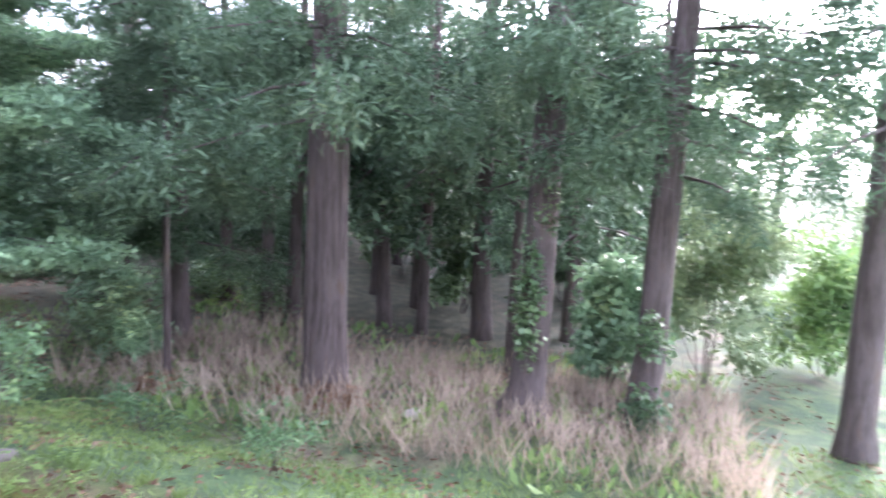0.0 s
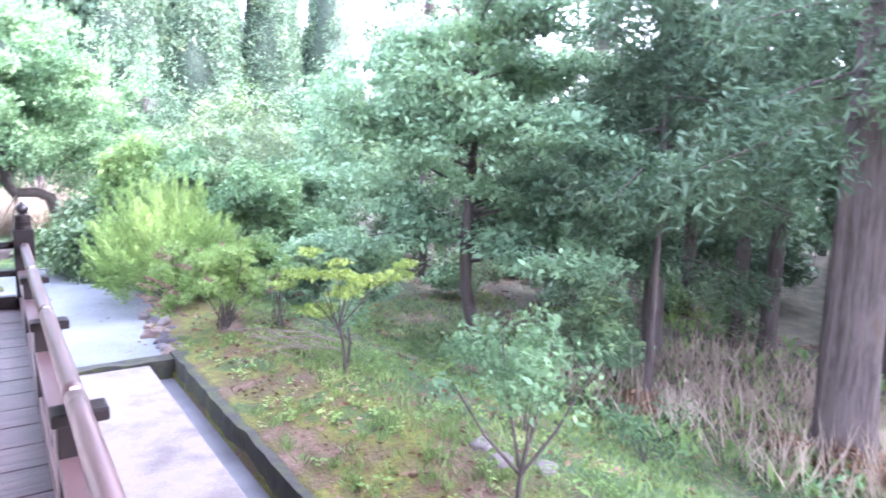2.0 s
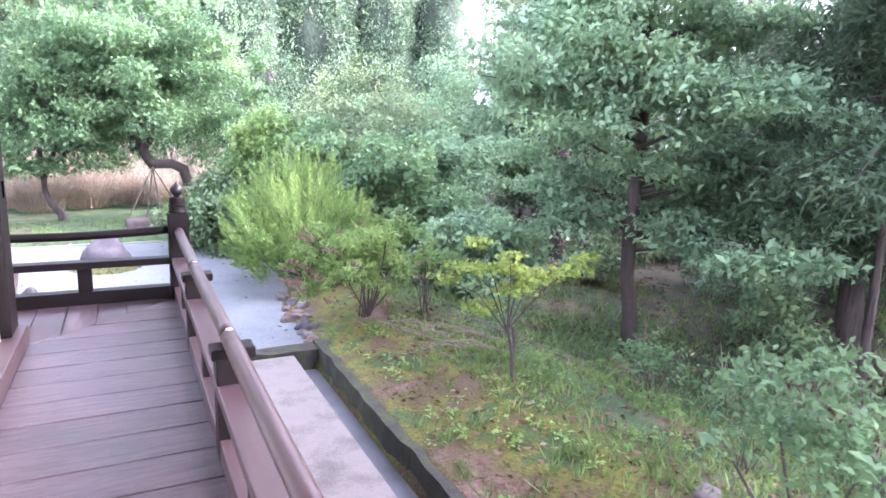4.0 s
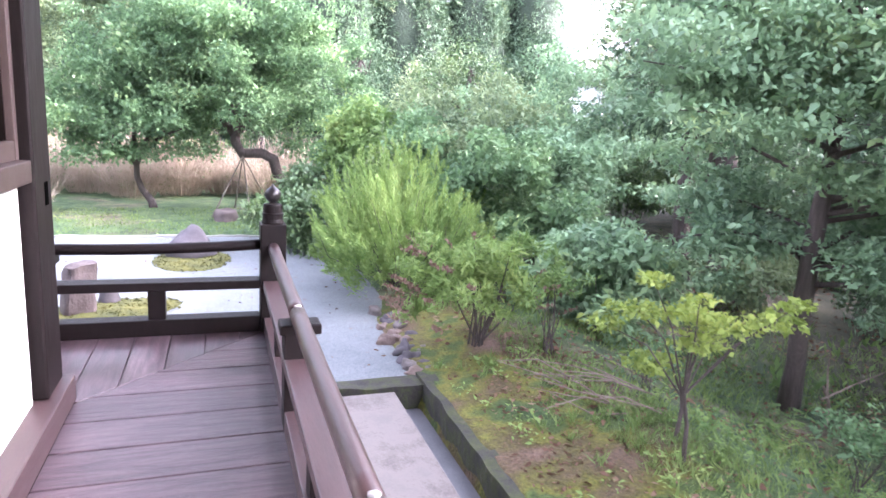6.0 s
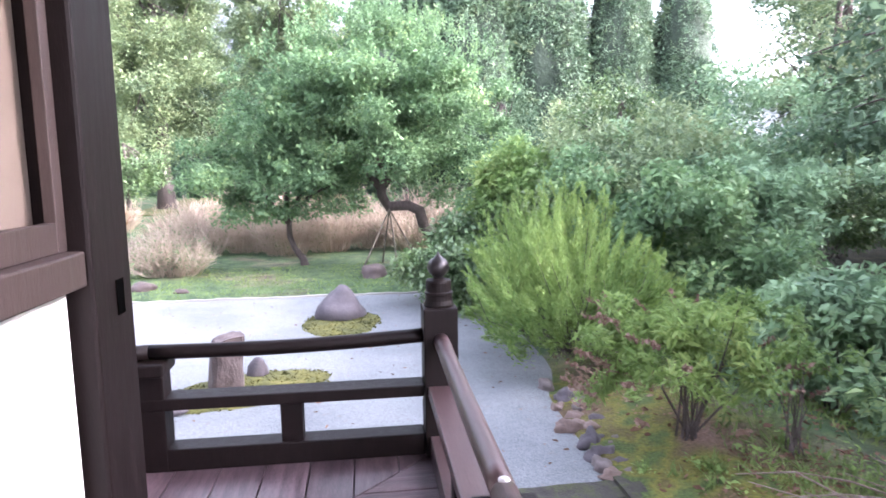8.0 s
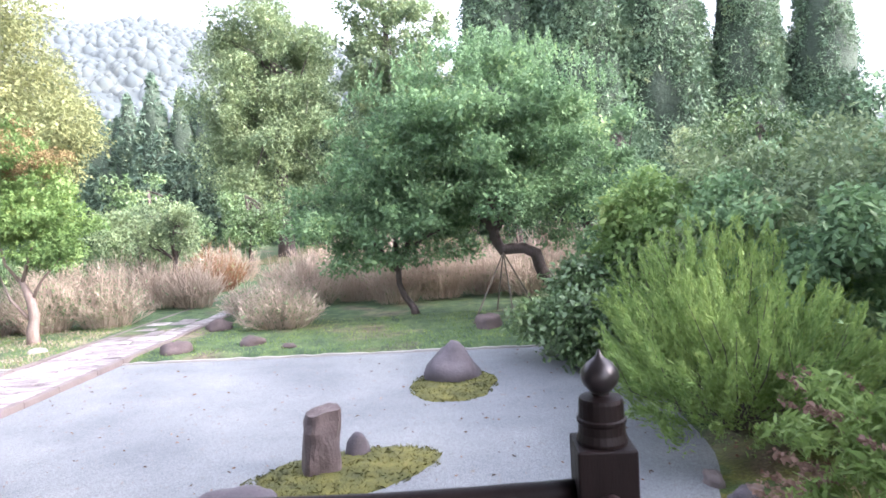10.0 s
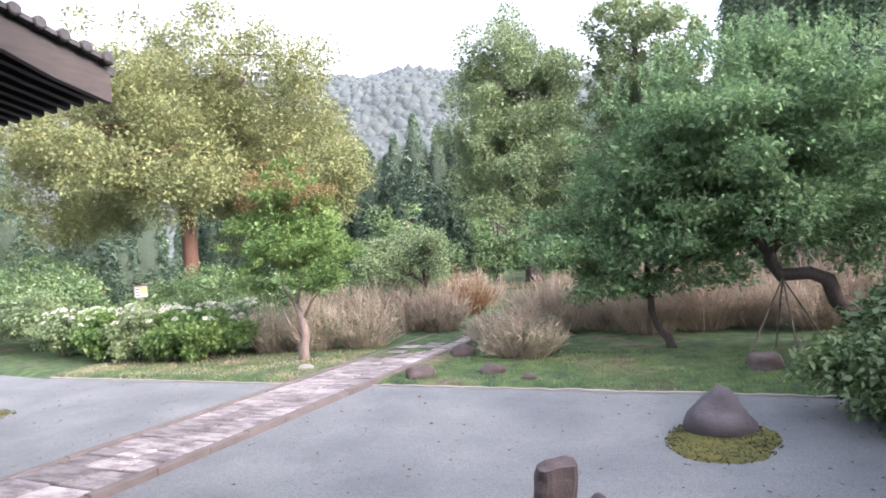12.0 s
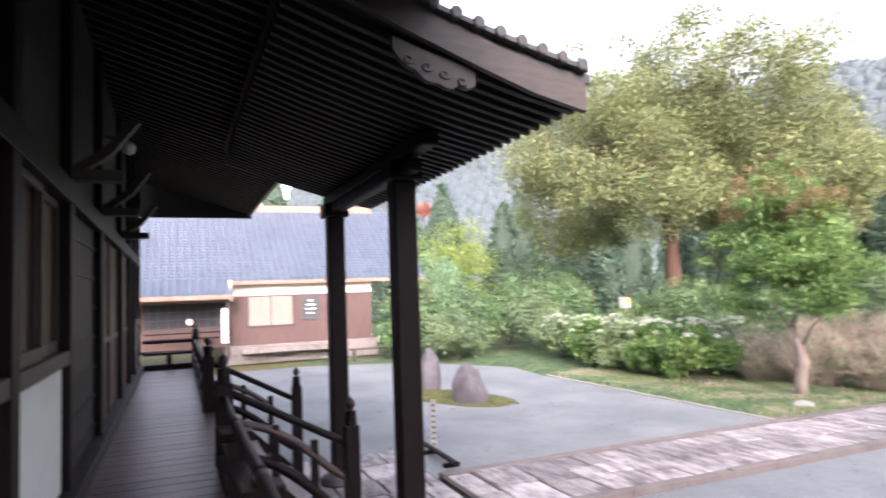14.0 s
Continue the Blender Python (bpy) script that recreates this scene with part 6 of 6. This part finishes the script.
# shrubs and small trees at the left of the court
for i, (x, y, rx, h, mat, lab) in enumerate((
        (-22.6, 9.2, 1.3, 1.7, LEAF_OAK, "light green shrub beyond the gravel"), (-24.5, 8.0, 1.4, 2.2, LEAF_GLOSS, "rounded green shrub by the house"),
        (-24.5, 11.0, 1.6, 2.4, LEAF_GLOSS, "green shrub beyond the gravel"), (-22.5, 12.8, 1.5, 2.1, LEAF_OAK, "light green shrub beyond the gravel"),
        (-26.5, 13.5, 1.8, 2.9, LEAF_GLOSS, "dark green shrub beyond the gravel"), (-29.5, 11.5, 2.1, 4.0, LEAF_MAPLE, "blue-green pine-like tree by the house"),
        (-24.0, 15.2, 1.6, 2.4, LEAF_GLOSS, "dark green shrub under the great tree"), (-28.5, 17.5, 2.0, 3.4, LEAF_GLOSS, "green shrub under the great tree"),
        (-33.0, 14.0, 2.4, 6.4, LEAF_YELLOW, "bright yellow-green tree beyond the house"), (-34.0, 20.0, 2.6, 4.2, LEAF_GLOSS, "olive tree beyond the garden"),
        (-21.5, 19.5, 1.9, 2.2, LEAF_GLOSS, "dark green shrub under the great tree"), (-18.6, 19.8, 1.8, 1.9, LEAF_GLOSS, "green shrub behind the hydrangeas"),
        (-16.2, 20.6, 1.7, 2.1, LEAF_GLOSS, "dark green shrub behind the hydrangeas"), (-20.0, 24.0, 2.2, 2.8, LEAF_CEDAR, "dark shrub under the great tree"),
        (-24.5, 20.5, 1.8, 2.0, LEAF_GLOSS, "green shrub under the great tree"), (-17.5, 27.5, 2.2, 3.0, LEAF_GLOSS, "dark green shrub behind the lawn"),
        (-26.3, 8.9, 1.1, 3.3, LEAF_OAK, "leafy branch by the house's corner"))):
    cl = crown_clumps((0, 0, h * 0.55), (rx, rx, h * 0.5), 36, 0.24 * rx + 0.1, -0.85, 460 + i)
    bush("garden_shrub", lab, x, y, cl, 7500, 0.12, 0.055, mat, 0.15, 8, "garden shrubs")
for i, (x, y, z) in enumerate(((-31.5, 21.0, 1.7), (-30.0, 15.0, 1.0))):
    cl = crown_clumps((0, 0, z), (0.9, 0.9, 0.6), 16, 0.3, -0.8, 480 + i)
    bush("red_shrub", "small shrub turned autumn red", x, y, cl, 2500, 0.12, 0.06, LEAF_RED, 0.1, 6, "red shrubs")


def spire(x, y, r, h, seed, n=15000, mat=LEAF_CYPRESS, group="tall cypresses", label="tall dense columnar cypress", z=None, ln=0.45):
    """A tall conifer of bulging drooping sprays."""
    z = lz(x, y) if z is None else z
    t = thing("cypress_tree", label, "tree", x, y, z, group=group)
    g2 = np.random.default_rng(seed)
    part("trunk", tube([(0, 0, -0.2), (0, 0, h * 0.5), (0, 0, h)], [0.35, 0.22, 0.03], 8), REDBARK, t)
    # solid core added against see-through, coloured as the shade inside the crown
    part("crown_filler", tube([(0, 0, h * (0.06 + 0.1 * k)) for k in range(10)], [r * 0.78 * (1 - (0.1 * k) ** 2.2) * (0.92 + 0.12 * (k % 2)) for k in range(10)], 14, None, 0.4), CROWN_CORE, t, "solid filler core with the crown's shade in its colour", smooth=True)
    cl = []
    for i in range(int(h * 9.0)):
        q = g2.random() ** 0.9
        a = g2.uniform(0, math.tau)
        s = r * g2.uniform(0.20, 0.34) * (1 - 0.55 * q)
        rr = max(r * (1 - q ** 2.4) * g2.uniform(0.86, 1.0) - 0.6 * s, 0.05)
        cl.append((rr * math.cos(a), rr * math.sin(a), h * (0.05 + 0.93 * q), s, s, s * 2.3))
    foliage("crown", cl, n, ln, ln * 0.3, mat, t, 0.5, shell=0.25, face=0.0)
    return t


spires = [spire(1.6, 37.5, 3.5, 24, 501, 70000, ln=0.26), spire(6.3, 36.5, 3.6, 25, 502, 70000, ln=0.26)]
for k, (x, y, s) in enumerate(((10.8, 36.6, 0.98), (15.4, 36.2, 0.76), (19.7, 35.8, 0.76), (4.0, 40.0, 1.0), (13.0, 42.0, 0.9), (19.0, 43.0, 0.85))):
    copy_thing(spires[k % 2], pose(x, y, lz(x, y), 0, 0, 70 * k) @ Matrix.Diagonal((s, s, s, 1)))
# cedar plantation
far_cedar = spire(-30, 62, 2.6, 15.5, 511, 12000, LEAF_PLANTATION, "plantation cedars", "dark plantation cedar below the hill", ln=0.5)
gg = np.random.default_rng(520)
for k in range(104):
    x = -78 + 0.8 * k + gg.normal() * 0.6
    y = 66 + gg.uniform(-5, 9) - 0.1 * (x + 30)
    if x > 4:
        y -= 8
    s = gg.uniform(0.82, 1.12)
    copy_thing(far_cedar, pose(x, y, -1.2, 0, 0, gg.uniform(0, 360)) @ Matrix.Diagonal((s, s, s * gg.uniform(0.9, 1.1), 1)))
for k in range(24):
    x, y = -76 + gg.uniform(0, 26), 2 + 2.0 * k + gg.normal()
    s = gg.uniform(0.55, 0.9)
    copy_thing(far_cedar, pose(x, y, -1.2, 0, 0, gg.uniform(0, 360)) @ Matrix.Diagonal((s * 1.3, s * 1.3, s, 1)))
# airy trees at the open end of the wood
for i, (x, y, h) in enumerate(((38, -14.5, 13), (36, -21, 11), (44, -9, 14))):
    broad_tree("glade_tree", "airy tall tree at the open end of the wood", x, y, h, (0, 0, h * 0.6), (4.2, 4.0, h * 0.4), 90, 0.6, 9000, 0.26, 0.13, LEAF_OAK, 0.22, 570 + i, -0.8, clear=3.0)
# mixed wood behind the plum
for i, (x, y, h) in enumerate(((-2.5, 25, 6), (1.5, 27, 7), (5.5, 24, 6), (9.5, 25, 6), (8.5, 18.5, 5.5), (12, 20, 6.5), (13, 14, 8.5), (-6.0, 33, 5), (15.5, 18, 12), (18.5, 19.5, 12))):
    broad_tree("wood_tree", "shaded green tree in the wood behind the garden", x, y, h, (0, 0, h * 0.6), (2.4, 2.2, h * 0.4), 60, 0.6, 9000, 0.14, 0.065, (LEAF_OAK, LEAF_GLOSS, LEAF_CEDAR)[i % 3], 0.16, 530 + i, -0.7, clear=1.8)

# wooded hill far behind, one rolling sheet of tree crowns
hx, hy = np.meshgrid(np.linspace(-620, 420, 321), np.linspace(0, 1, 110))
ang = (hx - 420) / (-1040)
az = np.radians(20 + ang * 150)
dist = 170 + 260 * hy
HX, HY = dist * np.cos(az), dist * np.sin(az)
prof = np.interp(np.degrees(az), [20, 60, 85, 100, 118, 124, 135, 150, 165, 170], [20, 40, 60, 92, 108, 103, 104, 98, 84, 74])
hz = np.sin(np.clip(hy * 1.25, 0, 1) * math.pi / 2) * prof
hz = hz + np.array([6.0 * noise.noise(Vector((a * 0.02, b * 0.02, 1)))  for a, b in zip(HX.ravel(), HY.ravel())]).reshape(hx.shape) * np.clip(hy * 4, 0, 1)
hi = np.arange(hx.size).reshape(hx.shape)
hf = np.stack([hi[:-1, :-1], hi[:-1, 1:], hi[1:, 1:], hi[1:, :-1]], -1).reshape(-1, 4)
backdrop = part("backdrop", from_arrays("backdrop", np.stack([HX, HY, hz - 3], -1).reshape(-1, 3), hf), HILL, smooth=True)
tagged(backdrop, "pale hazy wooded hill behind the garden", "hill", kind="structure")
bm = bmesh.new()
bmesh.ops.create_icosphere(bm, subdivisions=1, radius=1.0)
ball = np.array([v.co[:] for v in bm.verts])
ball_f = np.array([[v.index for v in f.verts] for f in bm.faces])
bm.free()
g7 = np.random.default_rng(560)
crown_v, crown_f = [], []
for k in range(11000):
    i, j = int(g7.uniform(4, 100)), int(g7.uniform(0, 225))
    r = g7.uniform(1.4, 3.0)
    lump = 1 + 0.28 * np.sin(ball @ g7.normal(size=(3, 3)) * 3.0).mean(1, keepdims=True)
    crown_v.append(ball * lump * np.array([r, r, r * g7.uniform(0.9, 1.6)]) + np.array([HX[i, j] + g7.uniform(-2, 2), HY[i, j] + g7.uniform(-2, 2), hz[i, j] - 3 - r * 0.25]))
    crown_f.append(ball_f + len(ball) * k)
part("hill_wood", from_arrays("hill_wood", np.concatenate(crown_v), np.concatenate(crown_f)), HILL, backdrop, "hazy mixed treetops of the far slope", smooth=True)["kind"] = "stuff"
for i, (x, y, z) in enumerate(((-92, 57, 26), (-104, 40, 20))):
    cl = crown_clumps((0, 0, 0), (1.5, 1.5, 1.2), 14, 0.6, -0.8, 550 + i)
    t = thing("hillside_maple", "maple turned red on the far slope", "tree", x, y, z - 4, group="hillside maples")
    part("trunk", tube([(0, 0, -16), (0, 0, 2)], [0.12, 0.05], 6), BARK, t)
    foliage("crown", cl, 700, 0.5, 0.3, LEAF_RED, t)

# ---- the second house ----
house = thing("house", "low house with blue-grey tiled roof and brown boarded walls", "house", -27.0, 0, 0)
HG = -1.15
part("wall", box(-0.2, 0, 1.6, 7.3, -0.45, 0.35), BROWNBOARD, house, "brown boarded lower wall")
part("wall", box(-0.2, -0.005, 1.6, 7.3, 0.35, 1.5), BROWNBOARD, house, "brown boarded wall")
part("plaster_band", box(-0.18, 0.01, 1.55, 7.3, 1.5, 2.15), WARMPLASTER, house, "cream plaster band under the eaves")
part("plaster_return", box(-0.1, 0.9, 1.50, 1.58, 1.3, 2.1), WARMPLASTER, house)
part("side_wall", box(-7.5, -0.21, 7.2, 7.3, -0.45, 2.2), BROWNBOARD, house)
part("back_wall", box(-7.5, -7.3, -6, 7.2, -1.1, 2.2), BROWNBOARD, house)
part("plinth", box(-7.5, 0.35, 1.4, 7.5, HG, -0.45, 0.02), CONCRETE, house)
part("porch_floor", box(0.36, 1.0, 1.9, 5.6, -0.72, -0.52, 0.02), CONCRETE, house, "pale step along the house")
part("porch_wall", box(-0.75, -0.6, -6, 1.55, -0.5, 1.5), BROWNBOARD, house)
for k in range(8):
    y = -1.4 + 0.36 * k
    part("lattice_bar", box(-0.6, -0.56, y, y + 0.035, 0.3, 1.25), INK, house)
for z in (0.3, 0.62, 0.94, 1.25):
    part("lattice_bar", box(-0.6, -0.555, -1.5, 1.5, z, z + 0.03), INK, house)
part("lattice_glass", box(-0.6, -0.59, -1.5, 1.5, 0.3, 1.25), GLASS, house)
for z in (-0.1, 0.12):
    part("porch_rail", box(-0.1, -0.03, -1.5, 1.4, z, z + 0.06, 0.005), DARKWOOD, house)
part("porch_beam", box(0.75, 0.87, -6, 1.5, 1.28, 1.42, 0.01), WINWOOD, house)
part("porch_post", box(0.75, 0.87, 1.38, 1.5, -0.9, 1.28, 0.01), WINWOOD, house)
win = part("window", box(0.0, 0.035, 2.2, 4.05, 0.22, 1.5), WINWOOD, house, "pale framed window with drawn curtains")
part("pane", box(0.036, 0.04, 2.28, 3.1, 0.3, 1.44), PALECURTAIN, win, "pale drawn curtain behind the pane")
part("pane", box(0.036, 0.04, 3.15, 3.97, 0.3, 1.44), PALECURTAIN, win, "pale drawn curtain behind the pane")
part("notice_board", box(0.0, 0.05, 4.35, 5.05, 0.45, 1.4), INK, house, "dark notice board with pale writing")
for k, wd in enumerate((0.2, 0.36, 0.42, 0.3)):
    part("writing_bar", box(0.051, 0.055, 4.7 - wd / 2, 4.7 + wd / 2, 1.2 - 0.17 * k, 1.24 - 0.17 * k), PAPER, house)
part("name_board", box(0.9, 0.93, 1.2, 1.42, -0.25, 1.05), PAPER, house, "tall white board with dark characters")
for k in range(7):
    part("writing_bar", box(0.931, 0.935, 1.25, 1.37, -0.15 + 0.165 * k, -0.06 + 0.165 * k), INK, house)
RX0, RZ0, RX1, RZ1 = -4.2, 5.35, 0.45, 1.95
hr = part("roof", slope_panel(-9.9, 7.0, RX0, RZ0, RX1, RZ1, 0.12), TILE, house, m=Matrix(((0, 1, 0, 0), (1, 0, 0, 0), (0, 0, 1, 0), (0, 0, 0, 1))))
hr.matrix_basis = Matrix(((0, 1, 0, 0), (1, 0, 0, 0), (0, 0, 1, 0), (0, 0, 0, 1)))
part("roof", slope_panel(-9.9, 1.6, RX1, RZ1, 1.15, 1.44, 0.12), TILE, house, m=Matrix(((0, 1, 0, 0), (1, 0, 0, 0), (0, 0, 1, 0), (0, 0, 0, 1))))
part("roof", slope_panel(7.0, 9.6, RX0, RZ0, RX1, RZ1, 0.12), TILE, house, m=Matrix(((0, 1, 0, 0), (1, 0, 0, 0), (0, 0, 1, 0), (0, 0, 0, 1))))
part("roof", slope_panel(-9.9, 9.6, -8.4, RZ1, RX0 - 0.01, RZ0, 0.12), TILE, house, m=Matrix(((0, 1, 0, 0), (1, 0, 0, 0), (0, 0, 1, 0), (0, 0, 0, 1))))
part("ridge", box(RX0 - 0.16, RX0 + 0.16, -9.9, 8.6, RZ0 + 0.02, RZ0 + 0.34, 0.05), RIDGE, house, "reddish ridge capping")
part("eave_board", box(RX1 + 0.005, RX1 + 0.05, 1.62, 9.6, RZ1 - 0.02, RZ1 + 0.11), RIDGE, house)
part("eave_board", box(1.155, 1.2, -9.9, 1.6, 1.40, 1.55), RIDGE, house)
# rows of tiles
sl = Vector((RX1 - RX0, 0, RZ1 - RZ0))
tile_bm = bmesh.new()
for k in range(70):
    y = -9.8 + 0.277 * k
    L = 1.0 if y > 1.6 else 1.15
    a, b = Vector((RX0, y, RZ0 + 0.13)), Vector((RX0, y, RZ0 + 0.13)) + sl * L
    tube([a, b], [0.06, 0.06], 6, tile_bm)
for k in range(26):
    p = Vector((RX0, 0, RZ0 + 0.135)) + sl * (k / 26)
    box(p.x - 0.02, p.x + 0.02, -9.9, 9.6, p.z - 0.02, p.z + 0.02, 0, tile_bm)
tagged(part("roof_tiles", tile_bm, TILE, house), kind="stuff")

LAMPGLOW, _n, _l, _b = material("orange_lamp_glass")
_b.inputs["Emission Color"].default_value, _b.inputs["Emission Strength"].default_value = (1.0, 0.22, 0.05, 1), 0.16
porch_lamp = thing("porch_lamp", "small glowing orange lamp in the house porch", "lamp", -27.45, 0.1, 0.55)
part("globe", turned([(0.03, -0.13), (0.10, -0.09), (0.12, 0.0), (0.10, 0.09), (0.03, 0.13)], 14), LAMPGLOW, porch_lamp, "glowing orange glass", smooth=True)
part("lamp_arm", tube([(-0.16, 0, 0.13), (-0.05, 0, 0.17), (0, 0, 0.13)], [0.015, 0.015, 0.015], 6), INK, porch_lamp)

bench = thing("garden_bench", "plain grey wooden bench beside the house", "bench", -24.9, 6.6, HG)
part("seat", box(-0.2, 0.2, -0.8, 0.8, 0.40, 0.46, 0.008), FASCIA, bench)
for y in (-0.65, 0.65):
    part("leg", box(-0.17, 0.17, y - 0.05, y + 0.05, 0, 0.40, 0.005), FASCIA, bench)
sign = thing("notice_sign", "small white and orange notice sign among the shrubs", "sign", -23.2, 17.6, lz(-23.2, 17.6))
SR = pose(0, 0, 0, 0, 0, 35)
part("sign_board", box(-0.25, 0.25, -0.02, 0.02, 1.45, 1.92, 0.005), PALEKERB, sign, "pale sign board", m=SR)
part("sign_panel", box(0.0, 0.23, -0.03, -0.022, 1.62, 1.88), ORANGE, sign, "orange panel", m=SR)
for k in range(3):
    part("writing_bar", box(-0.2, -0.05, -0.026, -0.021, 1.52 + 0.12 * k, 1.56 + 0.12 * k), TILE, sign, m=SR)
part("sign_roof", box(-0.31, 0.31, -0.1, 0.1, 1.93, 1.98, 0.01), ROOFMETAL, sign, "dark little roof", m=SR)
part("sign_post", box(-0.04, 0.04, 0.022, 0.08, 0, 1.9, 0.004), PALEBARK, sign, m=SR)
far_lawn = part("meadow", prism([(-14, 34), (0, 34), (-2, 56), (-16, 56)], -1.3, -1.05), MOSS)
tagged(far_lawn, "bright green meadow seen under the trees", "meadow", kind="structure")

board = thing("lettered_board", "narrow white standing board with dark characters", "sign", -10.16, 3.32, GR)
part("board_panel", box(-0.012, 0.012, -0.045, 0.045, 0.0, 0.82, 0.003), PALEKERB, board, m=pose(0, 0, 0, 0, 0, -20))
for k in range(8):
    part("writing_bar", box(0.0125, 0.015, -0.022, 0.022, 0.12 + 0.085 * k, 0.16 + 0.085 * k), INK, board, m=pose(0, 0, 0, 0, 0, -20))
bar = thing("barrier_bar", "dark wooden bar lying across the paving", "barrier", -9.6, 3.24, GR + 0.05)
part("pole", tube([(-0.8, 0.02, 0.05), (0.55, -0.02, 0.05)], [0.04, 0.04], 8), DARKWOOD, bar)
for q in (-0.55, 0.28):
    part("foot", box(q - 0.04, q + 0.04, -0.1, 0.14, -0.05, 0.012, 0.006), DARKWOOD, bar, m=pose(0, -0.02, 0))

# ---- pieces of floors and paths ----
for k in range(39):
    y1, y0 = min(0.154 - 0.272 * k, 0.10), 0.154 - 0.272 * (k + 1) + 0.007
    xa, xb = max(-0.99, y1 - 0.0), max(-0.99, y0)
    notch = [(-0.987, -0.99)] if y0 < -0.99 < y1 else []
    part("plank", prism([(xb + 0.003, y0), (0.10, y0), (0.10, y1), (xa + 0.003, y1)] + notch if xa < 0.099 else [(xb + 0.003, y0), (0.10, y0), (0.10, y1)], -0.04, 0.0005 * (k % 3), 0.003), DECK, deck)
for k in range(76):
    x1, x0 = min(0.1885 - 0.2025 * k, 0.10), 0.1885 - 0.2025 * (k + 1) + 0.005
    ya, yb_ = max(-0.97, x1), max(-0.97, x0)
    notch = [(-0.97, -0.967)] if x0 < -0.97 < x1 else []
    part("plank", prism([(x0, yb_ + 0.003)] + notch + [(x1, ya + 0.003), (x1, 0.10), (x0, 0.10)] if ya < 0.096 else [(x0, yb_ + 0.003), (x1, 0.10), (x0, 0.10)], -0.04, 0.0005 * (k % 3), 0.003), DECK_Y, deck)
g3 = np.random.default_rng(600)
y = 2.9
while y < 24:
    d = g3.uniform(0.30, 0.62)
    cuts = [-8.72, -7.15]
    if g3.random() < 0.35:
        cuts = [-8.72, -8.72 + g3.uniform(0.6, 1.0), -7.15]
    else:
        cuts = [-8.72, -8.72 + g3.uniform(0.4, 0.68), -8.72 + g3.uniform(0.92, 1.2), -7.15]
    skew = g3.uniform(-0.035, 0.035, size=len(cuts))
    for i, (a, b) in enumerate(zip(cuts, cuts[1:])):
        j = g3.uniform(-0.03, 0.012, size=2)
        sa = skew[i] if i else 0.0
        sb = skew[i + 1] if i + 2 < len(cuts) else 0.0
        part("paving_slab", prism([(a + sa + 0.018, y + 0.022), (b + sb - 0.018, y + 0.022), (b - sb - 0.018, y + d - 0.01 + j[0]), (a - sa + 0.018, y + d - 0.01 + j[1])], GR + 0.02, GR + 0.075 + g3.uniform(-0.01, 0.012), 0.014), PAVING, path)
    y += d
for xx in (-8.86, -7.13):
    y = 2.86
    while y < 24:
        d = g3.uniform(0.7, 1.1)
        part("kerb_stone", prism([(xx, y + 0.006), (xx + 0.125, y + 0.006), (xx + 0.125, y + d - 0.006), (xx, y + d - 0.006)], GR - 0.1, GR + 0.095 + g3.uniform(-0.008, 0.008), 0.012), KERB, path)
        y += d
x = -10.55
while x < -5.4:
    d = g3.uniform(0.5, 0.8)
    y = 1.0
    while y < 2.7:
        e = g3.uniform(0.4, 0.62)
        part("paving_slab", prism([(x + 0.012, y + 0.012), (min(x + d, -5.32) - 0.012, y + 0.012), (min(x + d, -5.32) - 0.012, min(y + e, 2.8) - 0.012), (x + 0.012, min(y + e, 2.8) - 0.012)], GR - 0.02, GR + 0.035 + g3.uniform(-0.005, 0.006), 0.01), PAVING, path)
        y += e
    x += d
